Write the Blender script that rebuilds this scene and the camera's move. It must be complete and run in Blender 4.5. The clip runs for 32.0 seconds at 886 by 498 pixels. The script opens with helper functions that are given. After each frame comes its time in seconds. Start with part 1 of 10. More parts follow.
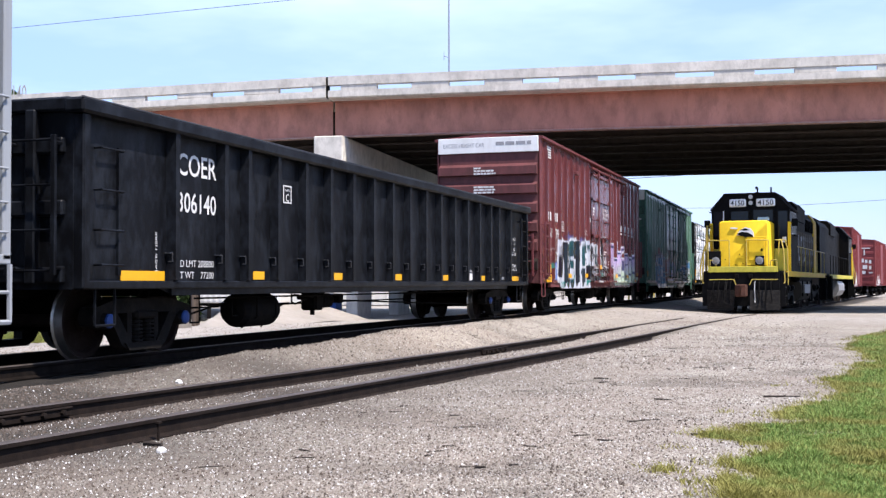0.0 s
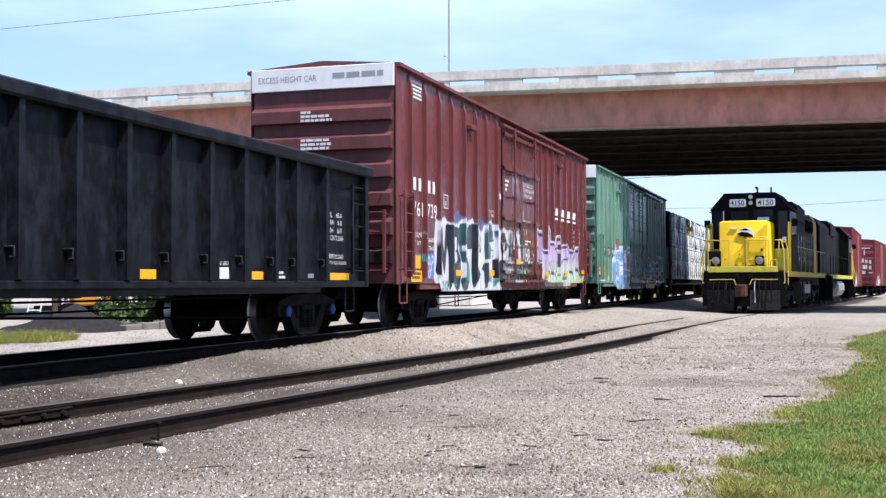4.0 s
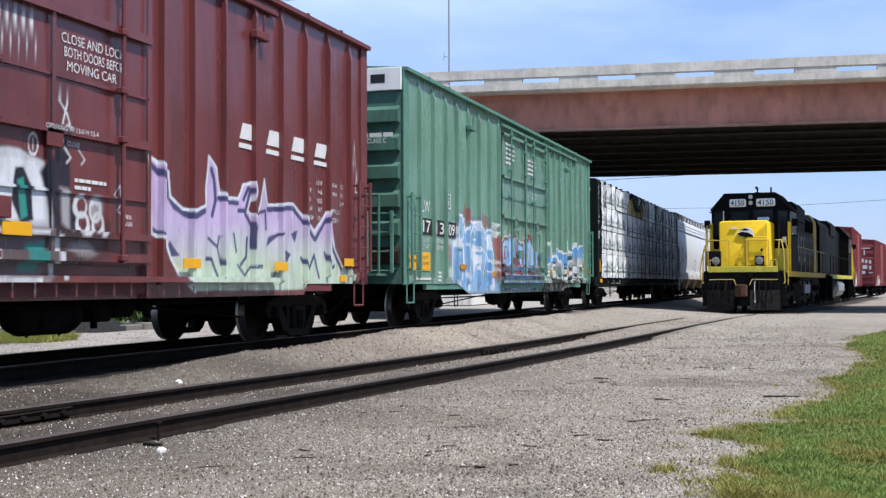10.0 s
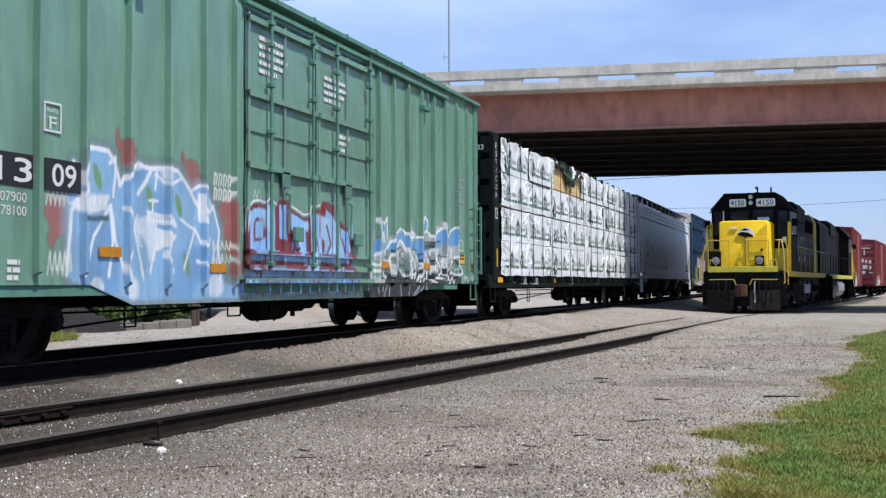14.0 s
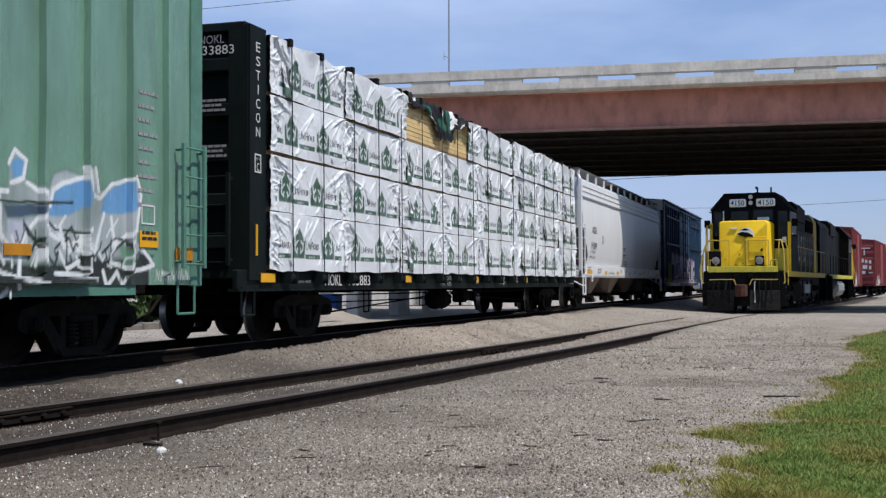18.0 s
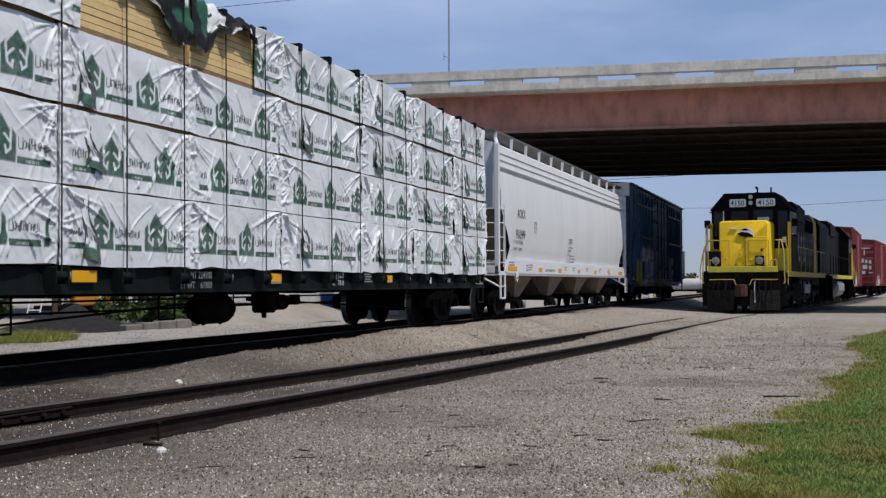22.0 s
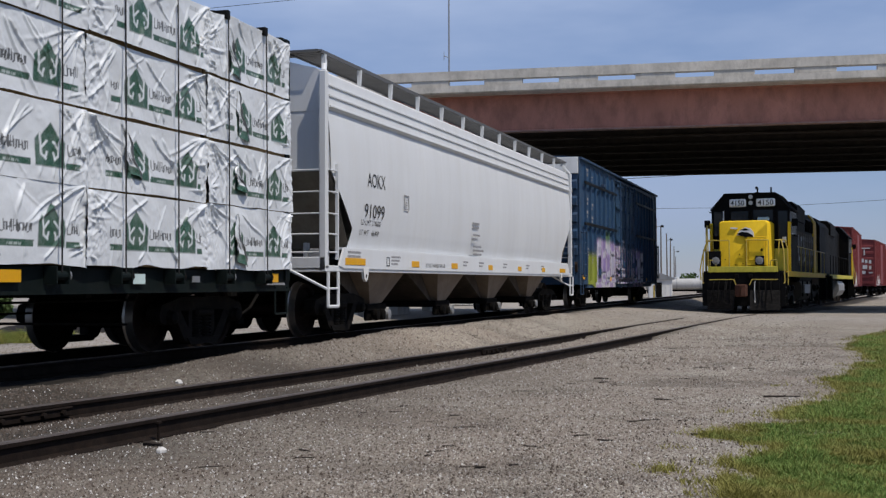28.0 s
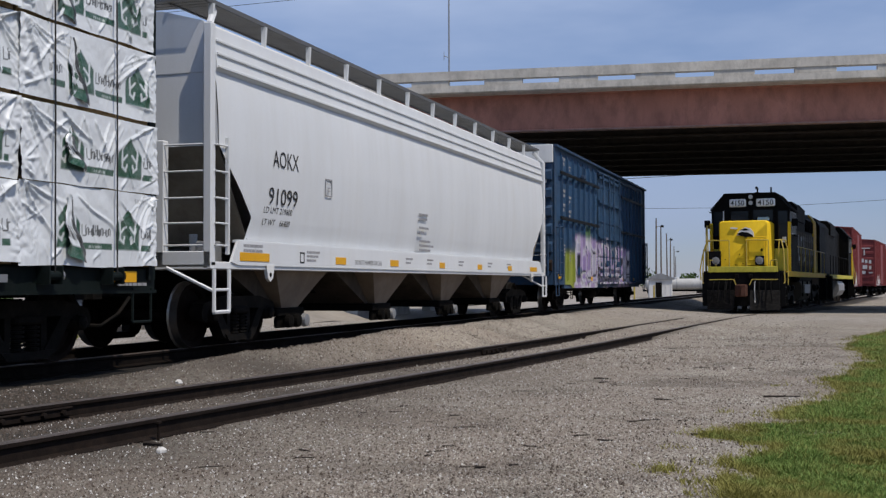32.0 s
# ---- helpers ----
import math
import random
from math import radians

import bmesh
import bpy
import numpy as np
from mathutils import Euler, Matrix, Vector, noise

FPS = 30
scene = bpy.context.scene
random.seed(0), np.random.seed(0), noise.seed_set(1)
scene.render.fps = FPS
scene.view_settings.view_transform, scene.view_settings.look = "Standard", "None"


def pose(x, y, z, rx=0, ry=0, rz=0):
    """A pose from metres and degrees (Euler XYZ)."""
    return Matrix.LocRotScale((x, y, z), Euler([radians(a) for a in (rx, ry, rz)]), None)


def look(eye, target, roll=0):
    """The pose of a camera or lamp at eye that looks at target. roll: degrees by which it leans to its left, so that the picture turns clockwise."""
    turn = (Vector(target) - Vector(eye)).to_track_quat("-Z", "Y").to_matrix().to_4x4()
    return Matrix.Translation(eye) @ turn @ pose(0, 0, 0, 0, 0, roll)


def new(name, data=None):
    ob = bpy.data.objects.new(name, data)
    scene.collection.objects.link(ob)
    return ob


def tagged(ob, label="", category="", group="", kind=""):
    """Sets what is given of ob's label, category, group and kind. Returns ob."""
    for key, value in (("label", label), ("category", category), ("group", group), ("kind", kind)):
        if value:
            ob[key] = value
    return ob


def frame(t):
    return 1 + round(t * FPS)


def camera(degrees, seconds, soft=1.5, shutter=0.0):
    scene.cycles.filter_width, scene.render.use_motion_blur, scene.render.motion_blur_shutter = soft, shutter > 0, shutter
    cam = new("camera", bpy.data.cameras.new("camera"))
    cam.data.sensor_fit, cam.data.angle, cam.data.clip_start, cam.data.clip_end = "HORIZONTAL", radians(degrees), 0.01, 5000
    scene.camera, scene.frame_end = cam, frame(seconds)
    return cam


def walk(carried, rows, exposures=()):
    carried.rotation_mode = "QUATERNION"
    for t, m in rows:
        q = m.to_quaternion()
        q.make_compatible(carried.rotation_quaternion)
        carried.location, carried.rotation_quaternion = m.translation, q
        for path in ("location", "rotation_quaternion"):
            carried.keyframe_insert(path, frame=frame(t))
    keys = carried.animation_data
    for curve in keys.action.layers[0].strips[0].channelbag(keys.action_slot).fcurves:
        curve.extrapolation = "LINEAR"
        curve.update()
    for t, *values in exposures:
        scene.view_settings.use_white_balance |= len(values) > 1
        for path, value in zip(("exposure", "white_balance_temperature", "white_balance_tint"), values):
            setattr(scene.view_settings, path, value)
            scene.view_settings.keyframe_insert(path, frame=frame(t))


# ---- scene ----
# Metres; x runs along the freight track away from the camera, y to its left, z = 0 at that track's rail head.
TRACK_Y = 9.39          # centre line of the freight track
GAUGE = 0.7525          # half the distance between rail centres

cam = camera(40.62, 32.0, soft=1.35, shutter=0.12)
EYE = (0.0, 0.0, 0.891)
AIM = (95.21, 30.58, 3.793)
walk(cam, [(0, look(EYE, AIM, -0.195)), (32, look(EYE, AIM, -0.195))],
     exposures=[(0, 0.84, 6560, 15), (6, 0.71, 6480, 12), (8, 0.49, 6480, 11), (13, 0.28, 6500, 9), (19, -0.16, 6680, 10), (21, -0.31, 6720, 10), (25, -0.42, 6790, 11), (32, -0.43, 6790, 11)])

# ---- light ----
SUN = Vector((-0.20, -0.46, 0.865)).normalized()     # towards the sun
world = bpy.data.worlds.new("sky")
scene.world = world
world.use_nodes = True
wn, wl = world.node_tree.nodes, world.node_tree.links
wn.clear()
sky = wn.new("ShaderNodeTexSky")
sky.sky_type, sky.sun_disc = "NISHITA", False
sky.sun_elevation = math.asin(SUN.z)
sky.sun_rotation = math.atan2(SUN.x, SUN.y)
sky.air_density, sky.dust_density, sky.ozone_density = 1.0, 0.0, 3.0
sky.altitude = 1200
tc = wn.new("ShaderNodeTexCoord")
mp = wn.new("ShaderNodeMapping")
mp.inputs["Scale"].default_value = (1.2, 1.2, 4.5)
cl = wn.new("ShaderNodeTexNoise")
cl.inputs["Scale"].default_value, cl.inputs["Detail"].default_value, cl.inputs["Roughness"].default_value = 2.2, 5, 0.55
cr = wn.new("ShaderNodeValToRGB")
cr.color_ramp.elements[0].position, cr.color_ramp.elements[1].position = 0.36, 0.70
cr.color_ramp.elements[0].color = (0.16, 0.16, 0.16, 1)
cmix = wn.new("ShaderNodeMix")
cmix.data_type = "RGBA"
cmix.inputs[7].default_value = (6.4, 7.35, 8.6, 1)
fac = wn.new("ShaderNodeMath")
fac.operation = "MULTIPLY"
fac.inputs[1].default_value = 0.54
bg = wn.new("ShaderNodeBackground")
bg.inputs["Strength"].default_value = 0.147
wo = wn.new("ShaderNodeOutputWorld")
wl.new(tc.outputs["Generated"], mp.inputs["Vector"])
wl.new(mp.outputs[0], cl.inputs["Vector"])
wl.new(cl.outputs["Fac"], cr.inputs["Fac"])
wl.new(cr.outputs["Color"], fac.inputs[0])
dot = wn.new("ShaderNodeVectorMath")
dot.operation = "DOT_PRODUCT"
dot.inputs[1].default_value = Vector((0.93, 0.30, 0.20)).normalized()
veil = wn.new("ShaderNodeMapRange")
veil.inputs["From Min"].default_value, veil.inputs["From Max"].default_value = 0.88, 1.0
veil.inputs["To Max"].default_value = 0.12
add = wn.new("ShaderNodeMath")
add.operation = "ADD"
wl.new(tc.outputs["Generated"], dot.inputs[0])
wl.new(dot.outputs["Value"], veil.inputs["Value"])
wl.new(fac.outputs[0], add.inputs[0])
wl.new(veil.outputs[0], add.inputs[1])
wl.new(add.outputs[0], cmix.inputs[0])
wl.new(sky.outputs[0], cmix.inputs[6])
# thin haze bank: the sky is no brighter at the horizon than overhead
up = wn.new("ShaderNodeSeparateXYZ")
low = wn.new("ShaderNodeMapRange")
low.inputs["From Min"].default_value, low.inputs["From Max"].default_value = -0.02, 0.30
hz_ = wn.new("ShaderNodeMix")
hz_.data_type = "RGBA"
hz_.inputs[6].default_value, hz_.inputs[7].default_value = (0.41, 0.44, 0.60, 1), (0.87, 0.92, 1.06, 1)
mul = wn.new("ShaderNodeMix")
mul.data_type, mul.blend_type = "RGBA", "MULTIPLY"
mul.inputs[0].default_value = 1.0
wl.new(tc.outputs["Generated"], up.inputs[0])
wl.new(up.outputs["Z"], low.inputs["Value"])
wl.new(low.outputs[0], hz_.inputs[0])
wl.new(cmix.outputs[2], mul.inputs[6])
wl.new(hz_.outputs[2], mul.inputs[7])
wl.new(mul.outputs[2], bg.inputs["Color"])
wl.new(bg.outputs[0], wo.inputs[0])

sun = new("sun", bpy.data.lights.new("sun", "SUN"))
sun.data.energy, sun.data.angle, sun.data.color = 4.8, radians(0.53), (1.0, 0.95, 0.88)
sun.matrix_world = look(SUN * 60, (0, 0, 0))


# ---- materials ----
def material(name, base, rough=0.6, metal=0.0, var=0.25, scale=2.0, dirt=(0.12, 0.09, 0.07), dirt_amt=0.25,
             streak=1.0, grain=60.0, bump=0.15, paint=False, spec=0.25, rand=0.0, island=0.0, tones=()):
    """Painted or raw surface: base colour, broad stains, fine grain, relief. streak < 1 draws the stains out downwards."""
    m = bpy.data.materials.new(name)
    m.use_nodes = True
    n, l = m.node_tree.nodes, m.node_tree.links
    b = n["Principled BSDF"]
    b.inputs["Metallic"].default_value = metal
    b.inputs["Specular IOR Level"].default_value = spec
    tex = n.new("ShaderNodeTexCoord")
    mapn = n.new("ShaderNodeMapping")
    mapn.inputs["Scale"].default_value = (1, 1, streak)
    l.new(tex.outputs["Object"], mapn.inputs["Vector"])
    if rand:
        inf = n.new("ShaderNodeObjectInfo")
        off = n.new("ShaderNodeMath")
        off.operation = "MULTIPLY"
        off.inputs[1].default_value = 37.0
        l.new(inf.outputs["Random"], off.inputs[0])
        l.new(off.outputs[0], mapn.inputs["Location"])
    big = n.new("ShaderNodeTexNoise")
    big.inputs["Scale"].default_value, big.inputs["Detail"].default_value, big.inputs["Roughness"].default_value = scale, 6, 0.62
    l.new(mapn.outputs[0], big.inputs["Vector"])
    fine = n.new("ShaderNodeTexNoise")
    fine.inputs["Scale"].default_value, fine.inputs["Detail"].default_value = grain, 3
    l.new(tex.outputs["Object"], fine.inputs["Vector"])

    def mix(fac, a, c, amount=1.0, lo=0.4, hi=0.7, kind="MIX"):
        r = n.new("ShaderNodeMapRange")
        r.inputs["From Min"].default_value, r.inputs["From Max"].default_value = lo, hi
        r.inputs["To Max"].default_value = amount
        l.new(fac, r.inputs["Value"])
        x = n.new("ShaderNodeMix")
        x.data_type, x.blend_type = "RGBA", kind
        l.new(r.outputs[0], x.inputs[0])
        for k, v in ((6, a), (7, c)):
            if isinstance(v, tuple):
                x.inputs[k].default_value = (*v, 1)
            else:
                l.new(v, x.inputs[k])
        return x.outputs[2]

    dark = tuple(c * (1 - var) for c in base)
    col = mix(big.outputs["Fac"], base, dark, 1.0, 0.35, 0.68)
    if rand or island:
        src = n.new("ShaderNodeNewGeometry").outputs["Random Per Island"] if island else inf.outputs["Random"]
        col = mix(src, col, tuple(min(1, c * 1.55 + 0.02) for c in base), max(rand, island), 0.0, 1.0)
    if tones:
        ramp = n.new("ShaderNodeValToRGB")
        while len(ramp.color_ramp.elements) < len(tones):
            ramp.color_ramp.elements.new(0.5)
        for el, (p_, c_) in zip(ramp.color_ramp.elements, tones):
            el.position, el.color = p_, (*c_, 1)
        l.new(n.new("ShaderNodeNewGeometry").outputs["Random Per Island"], ramp.inputs["Fac"])
        col = mix(big.outputs["Fac"], ramp.outputs["Color"], dark, 0.35, 0.35, 0.68)
    if paint:
        at = n.new("ShaderNodeAttribute")
        at.attribute_name = "paint"
        x = n.new("ShaderNodeMix")
        x.data_type = "RGBA"
        l.new(at.outputs["Alpha"], x.inputs[0])
        l.new(col, x.inputs[6])
        l.new(at.outputs["Color"], x.inputs[7])
        col = x.outputs[2]
    if dirt_amt:
        sec = n.new("ShaderNodeTexNoise")
        sec.inputs["Scale"].default_value, sec.inputs["Detail"].default_value, sec.inputs["Roughness"].default_value = scale * 2.7, 8, 0.7
        l.new(mapn.outputs[0], sec.inputs["Vector"])
        col = mix(sec.outputs["Fac"], col, dirt, dirt_amt, 0.45, 0.75)
    col = mix(fine.outputs["Fac"], col, tuple(c * 0.7 for c in base), 0.18, 0.4, 0.75)
    l.new(col, b.inputs["Base Color"])
    rr = n.new("ShaderNodeMapRange")
    rr.inputs["To Min"].default_value, rr.inputs["To Max"].default_value = max(0.05, rough - 0.12), min(1, rough + 0.15)
    l.new(big.outputs["Fac"], rr.inputs["Value"])
    l.new(rr.outputs[0], b.inputs["Roughness"])
    if bump:
        bu = n.new("ShaderNodeBump")
        bu.inputs["Strength"].default_value, bu.inputs["Distance"].default_value = bump, 0.01
        l.new(fine.outputs["Fac"], bu.inputs["Height"])
        l.new(bu.outputs[0], b.inputs["Normal"])
    return m


RUST = (0.16, 0.075, 0.04)
M = dict(
    # the bluish dirt tone paints panel reflections along with dust
    gondola=material("black_car_paint", (0.004, 0.0043, 0.0055), 0.45, var=0.4, scale=1.7, dirt=(0.043, 0.052, 0.068), dirt_amt=0.40, streak=0.5, spec=0.12),
    gondola_edge=material("lit_black_edge", (0.045, 0.048, 0.055), 0.4, var=0.4, scale=4, dirt_amt=0.2),
    board=material("white_number_board", (0.86, 0.87, 0.86), 0.4, var=0.04, dirt_amt=0.05, bump=0),
    hopper_low2=material("weathered_tank_paint", (0.48, 0.48, 0.47), 0.6, var=0.2, dirt=(0.25, 0.22, 0.2), dirt_amt=0.4, streak=0.4),
    freight_rail=material("black_rail_side", (0.010, 0.008, 0.007), 0.8, var=0.4, scale=4, dirt=(0.03, 0.022, 0.017), dirt_amt=0.4, spec=0.03),
    chute_edge=material("brown_chute_dust", (0.21, 0.165, 0.125), 0.8, var=0.3, dirt=(0.14, 0.09, 0.06), dirt_amt=0.5),
    grey_lettering=material("faded_grey_lettering", (0.30, 0.30, 0.31), 0.6, var=0.2, scale=4, dirt_amt=0.2, bump=0),
    # end paints: darker copies of the side colours, for grime and shade together
    red_end=material("shaded_grimy_red_end", (0.130, 0.042, 0.042), 0.65, var=0.35, scale=1.6, dirt=(0.035, 0.022, 0.018), dirt_amt=0.6, streak=0.4),
    green_end=material("shaded_grimy_green_end", (0.070, 0.165, 0.125), 0.65, var=0.35, scale=1.6, dirt=(0.035, 0.032, 0.024), dirt_amt=0.6, streak=0.4),
    end_shade_grime=material("shaded_grimy_end_sheet", (0.026, 0.020, 0.017), 0.8, var=0.4, scale=3, dirt=(0.06, 0.03, 0.024), dirt_amt=0.4, spec=0.08),
    old_hopper=material("dull_grey_car_paint", (0.27, 0.29, 0.31), 0.5, var=0.15, scale=0.9, dirt=(0.2, 0.19, 0.18), dirt_amt=0.4, streak=0.2),
    red=material("oxide_red_paint", (0.157, 0.040, 0.039), 0.24, spec=0.5, var=0.34, scale=1.5, dirt=(0.065, 0.026, 0.024), dirt_amt=0.5, streak=0.2, paint=True),
    red_part=material("oxide_red_fittings", (0.150, 0.040, 0.041), 0.55, var=0.3, scale=2, dirt=(0.06, 0.03, 0.03), dirt_amt=0.4),
    green=material("faded_green_paint", (0.158, 0.305, 0.226), 0.27, spec=0.6, var=0.30, scale=1.3, dirt=(0.060, 0.085, 0.060), dirt_amt=0.5, streak=0.2, paint=True),
    green_part=material("green_fittings", (0.095, 0.235, 0.180), 0.6, var=0.3, scale=2, dirt=(0.08, 0.07, 0.05), dirt_amt=0.4),
    blue=material("weathered_blue_paint", (0.030, 0.082, 0.165), 0.55, var=0.3, scale=1.0, dirt=(0.05, 0.045, 0.05), dirt_amt=0.35, streak=0.25, paint=True),
    blue_part=material("blue_fittings", (0.026, 0.066, 0.13), 0.55, dirt_amt=0.4),
    hopper=material("pale_grey_car_paint", (0.67, 0.69, 0.705), 0.42, var=0.08, scale=0.7, dirt=(0.52, 0.51, 0.48), dirt_amt=0.35, streak=0.15, bump=0.05),
    hopper_low=material("shaded_dusty_hopper_paint", (0.070, 0.055, 0.044), 0.8, var=0.4, scale=1.6, dirt=(0.15, 0.125, 0.10), dirt_amt=0.35, streak=0.4),
    white=material("white_paint", (0.74, 0.74, 0.72), 0.55, var=0.1, dirt=(0.4, 0.38, 0.34), dirt_amt=0.3, streak=0.3),
    lettering=material("white_lettering", (0.62, 0.62, 0.61), 0.6, var=0.12, scale=4, dirt_amt=0.12, bump=0),
    black_lettering=material("black_lettering", (0.02, 0.02, 0.022), 0.5, dirt_amt=0.1, bump=0),
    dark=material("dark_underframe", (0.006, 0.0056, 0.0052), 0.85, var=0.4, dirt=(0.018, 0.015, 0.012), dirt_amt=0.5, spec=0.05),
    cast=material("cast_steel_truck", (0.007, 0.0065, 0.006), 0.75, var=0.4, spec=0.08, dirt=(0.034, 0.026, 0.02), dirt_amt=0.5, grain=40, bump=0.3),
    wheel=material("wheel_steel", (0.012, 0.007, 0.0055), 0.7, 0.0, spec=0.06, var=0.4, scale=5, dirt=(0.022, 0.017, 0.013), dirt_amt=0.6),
    tread=material("worn_tread_steel", (0.35, 0.33, 0.31), 0.35, 0.9, var=0.2, scale=6),
    bluecap=material("blue_bearing_cap", (0.02, 0.06, 0.22), 0.45),
    centerbeam=material("dark_green_car_paint", (0.005, 0.0095, 0.009), 0.6, spec=0.12, var=0.3, dirt=(0.022, 0.023, 0.022), dirt_amt=0.3, streak=0.3),
    wrap=material("white_lumber_wrap", (0.69, 0.72, 0.74), 0.33, var=0.07, scale=2, dirt=(0.6, 0.59, 0.57), dirt_amt=0.2, paint=True, bump=0.05, spec=0.5),
    wood=material("sawn_lumber", (0.60, 0.44, 0.21), 0.75, var=0.25, scale=3, dirt=(0.25, 0.15, 0.07), dirt_amt=0.3, rand=0.3),
    wood_dark=material("shaded_lumber_edge", (0.27, 0.175, 0.085), 0.8, var=0.35, scale=3, dirt=(0.08, 0.05, 0.03), dirt_amt=0.5),
    tarp_black=material("black_tarp_lining", (0.012, 0.012, 0.013), 0.6, paint=True, spec=0.15, dirt_amt=0.1),
    strap=material("steel_strap", (0.03, 0.03, 0.03), 0.5, 0.5),
    yellow=material("locomotive_yellow", (0.82, 0.54, 0.026), 0.55, spec=0.12, var=0.12, scale=2, dirt=(0.3, 0.2, 0.05), dirt_amt=0.2, streak=0.4),
    loco_black=material("locomotive_black", (0.006, 0.006, 0.0062), 0.65, spec=0.06, var=0.3, dirt=(0.02, 0.019, 0.018), dirt_amt=0.3),
    loco_grey=material("locomotive_grey", (0.060, 0.048, 0.032), 0.65, spec=0.08, var=0.3, dirt=(0.07, 0.06, 0.05), dirt_amt=0.4, streak=0.3),
    deck_yellow=material("chalky_deck_yellow", (0.56, 0.50, 0.06), 0.6, var=0.25, scale=3, dirt=(0.16, 0.14, 0.05), dirt_amt=0.5, streak=0.4),
    grime_yellow=material("grimy_yellow_seam", (0.36, 0.24, 0.02), 0.7, dirt_amt=0.4, bump=0),
    scuffed=material("scuffed_black_steel", (0.010, 0.0095, 0.009), 0.75, var=0.4, scale=3, dirt=(0.07, 0.06, 0.052), dirt_amt=0.4, streak=2.0, spec=0.15),
    coupler_rust=material("rusty_coupler", (0.085, 0.036, 0.024), 0.85, var=0.4, scale=6, dirt=(0.03, 0.018, 0.014), dirt_amt=0.5),
    pale_card=material("pale_green_card", (0.55, 0.68, 0.66), 0.6, var=0.1, dirt_amt=0.05, bump=0),
    red_parked=material("faded_oxide_red", (0.22, 0.045, 0.046), 0.6, var=0.3, scale=1.0, dirt=(0.09, 0.03, 0.03), dirt_amt=0.4, streak=0.3),
    rail_yellow=material("handrail_yellow", (0.50, 0.38, 0.08), 0.45, dirt_amt=0.2),
    reflector=material("yellow_reflective_tape", (0.72, 0.36, 0.01), 0.35, var=0.08, dirt_amt=0.12, bump=0),
    dull_reflector=material("dirty_amber_tape", (0.50, 0.21, 0.015), 0.5, var=0.3, scale=6, dirt=(0.25, 0.14, 0.03), dirt_amt=0.4, bump=0),
    steel=material("galvanised_steel", (0.34, 0.35, 0.36), 0.5, 0.6, var=0.2),
    grating=material("grey_grating", (0.14, 0.145, 0.15), 0.6, 0.3, var=0.2),
    rail=material("rail_side_rust", (0.014, 0.010, 0.008), 0.8, spec=0.1, var=0.35, scale=4, dirt=(0.042, 0.027, 0.019), dirt_amt=0.4, grain=90, bump=0.4),
    railhead=material("rail_head_steel", (0.10, 0.085, 0.075), 0.45, 0.3, var=0.3, scale=5, dirt=RUST, dirt_amt=0.25),
    concrete=material("bridge_concrete", (0.66, 0.62, 0.55), 0.85, var=0.28, scale=1.3, dirt=(0.22, 0.195, 0.165), dirt_amt=0.6, streak=0.6, grain=30, bump=0.3),
    girder=material("red_girder_paint", (0.56, 0.25, 0.18), 0.7, var=0.35, scale=0.7, dirt=(0.11, 0.055, 0.045), dirt_amt=0.6, streak=0.5),
    girder_edge=material("chalky_girder_edge", (0.36, 0.22, 0.18), 0.8, var=0.3, scale=1.2, dirt=(0.5, 0.42, 0.38), dirt_amt=0.6),
    asphalt=material("dark_loose_asphalt", (0.012, 0.012, 0.013), 0.9, var=0.3, scale=4, grain=25, bump=1.0),
    orange=material("orange_equipment_paint", (0.55, 0.21, 0.03), 0.5, dirt_amt=0.3),
    pale_gravel=material("pale_crushed_stone", (0.31, 0.285, 0.255), 0.95, var=0.25, scale=0.8, dirt=(0.20, 0.17, 0.14), dirt_amt=0.5, grain=30, bump=0.6),
    old_concrete=material("old_grey_concrete", (0.20, 0.185, 0.165), 0.9, var=0.3, dirt=(0.10, 0.07, 0.05), dirt_amt=0.5),
    slope=material("shaded_rusty_slope_sheet", (0.16, 0.145, 0.12), 0.8, var=0.3, dirt=(0.08, 0.055, 0.04), dirt_amt=0.6),
    bark=material("dark_bark", (0.035, 0.028, 0.023), 0.9, var=0.4, scale=20, dirt_amt=0.2),
    creosote=material("weathered_timber", (0.075, 0.056, 0.043), 0.9, var=0.4, scale=5, grain=40, bump=0.5, rand=0.3),
    pole=material("pole_timber", (0.15, 0.12, 0.10), 0.9, var=0.3),
    leaf=material("broad_leaves", (0.042, 0.078, 0.020), 0.7, var=0.4, scale=3, dirt=(0.10, 0.13, 0.03), dirt_amt=0.4, bump=0, island=0.6),
    grass=material("grass_blades", (0.112, 0.200, 0.040), 0.7, paint=True, var=0.3, scale=1.2, dirt=(0.19, 0.20, 0.06), dirt_amt=0.4, bump=0, island=0.7, spec=0.2),
    pebble=material("pebbles", (0.246, 0.213, 0.196), 0.85, paint=True, var=0.4, scale=9, dirt=(0.15, 0.115, 0.09), dirt_amt=0.3, bump=0.3,
                    tones=((0.0, (0.072, 0.059, 0.048)), (0.30, (0.184, 0.152, 0.124)), (0.68, (0.316, 0.273, 0.230)), (0.93, (0.430, 0.389, 0.334)), (1.0, (0.642, 0.615, 0.544)))),
    pale_stone=material("pale_stones", (0.50, 0.49, 0.47), 0.85, var=0.15, scale=9, dirt_amt=0.15, bump=0.3, island=0.5),
    wire=material("overhead_wire", (0.03, 0.03, 0.03), 0.6, bump=0),
    white_wall=material("white_metal_siding", (0.72, 0.72, 0.70), 0.5, var=0.1, dirt=(0.4, 0.38, 0.35), dirt_amt=0.3, streak=0.2),
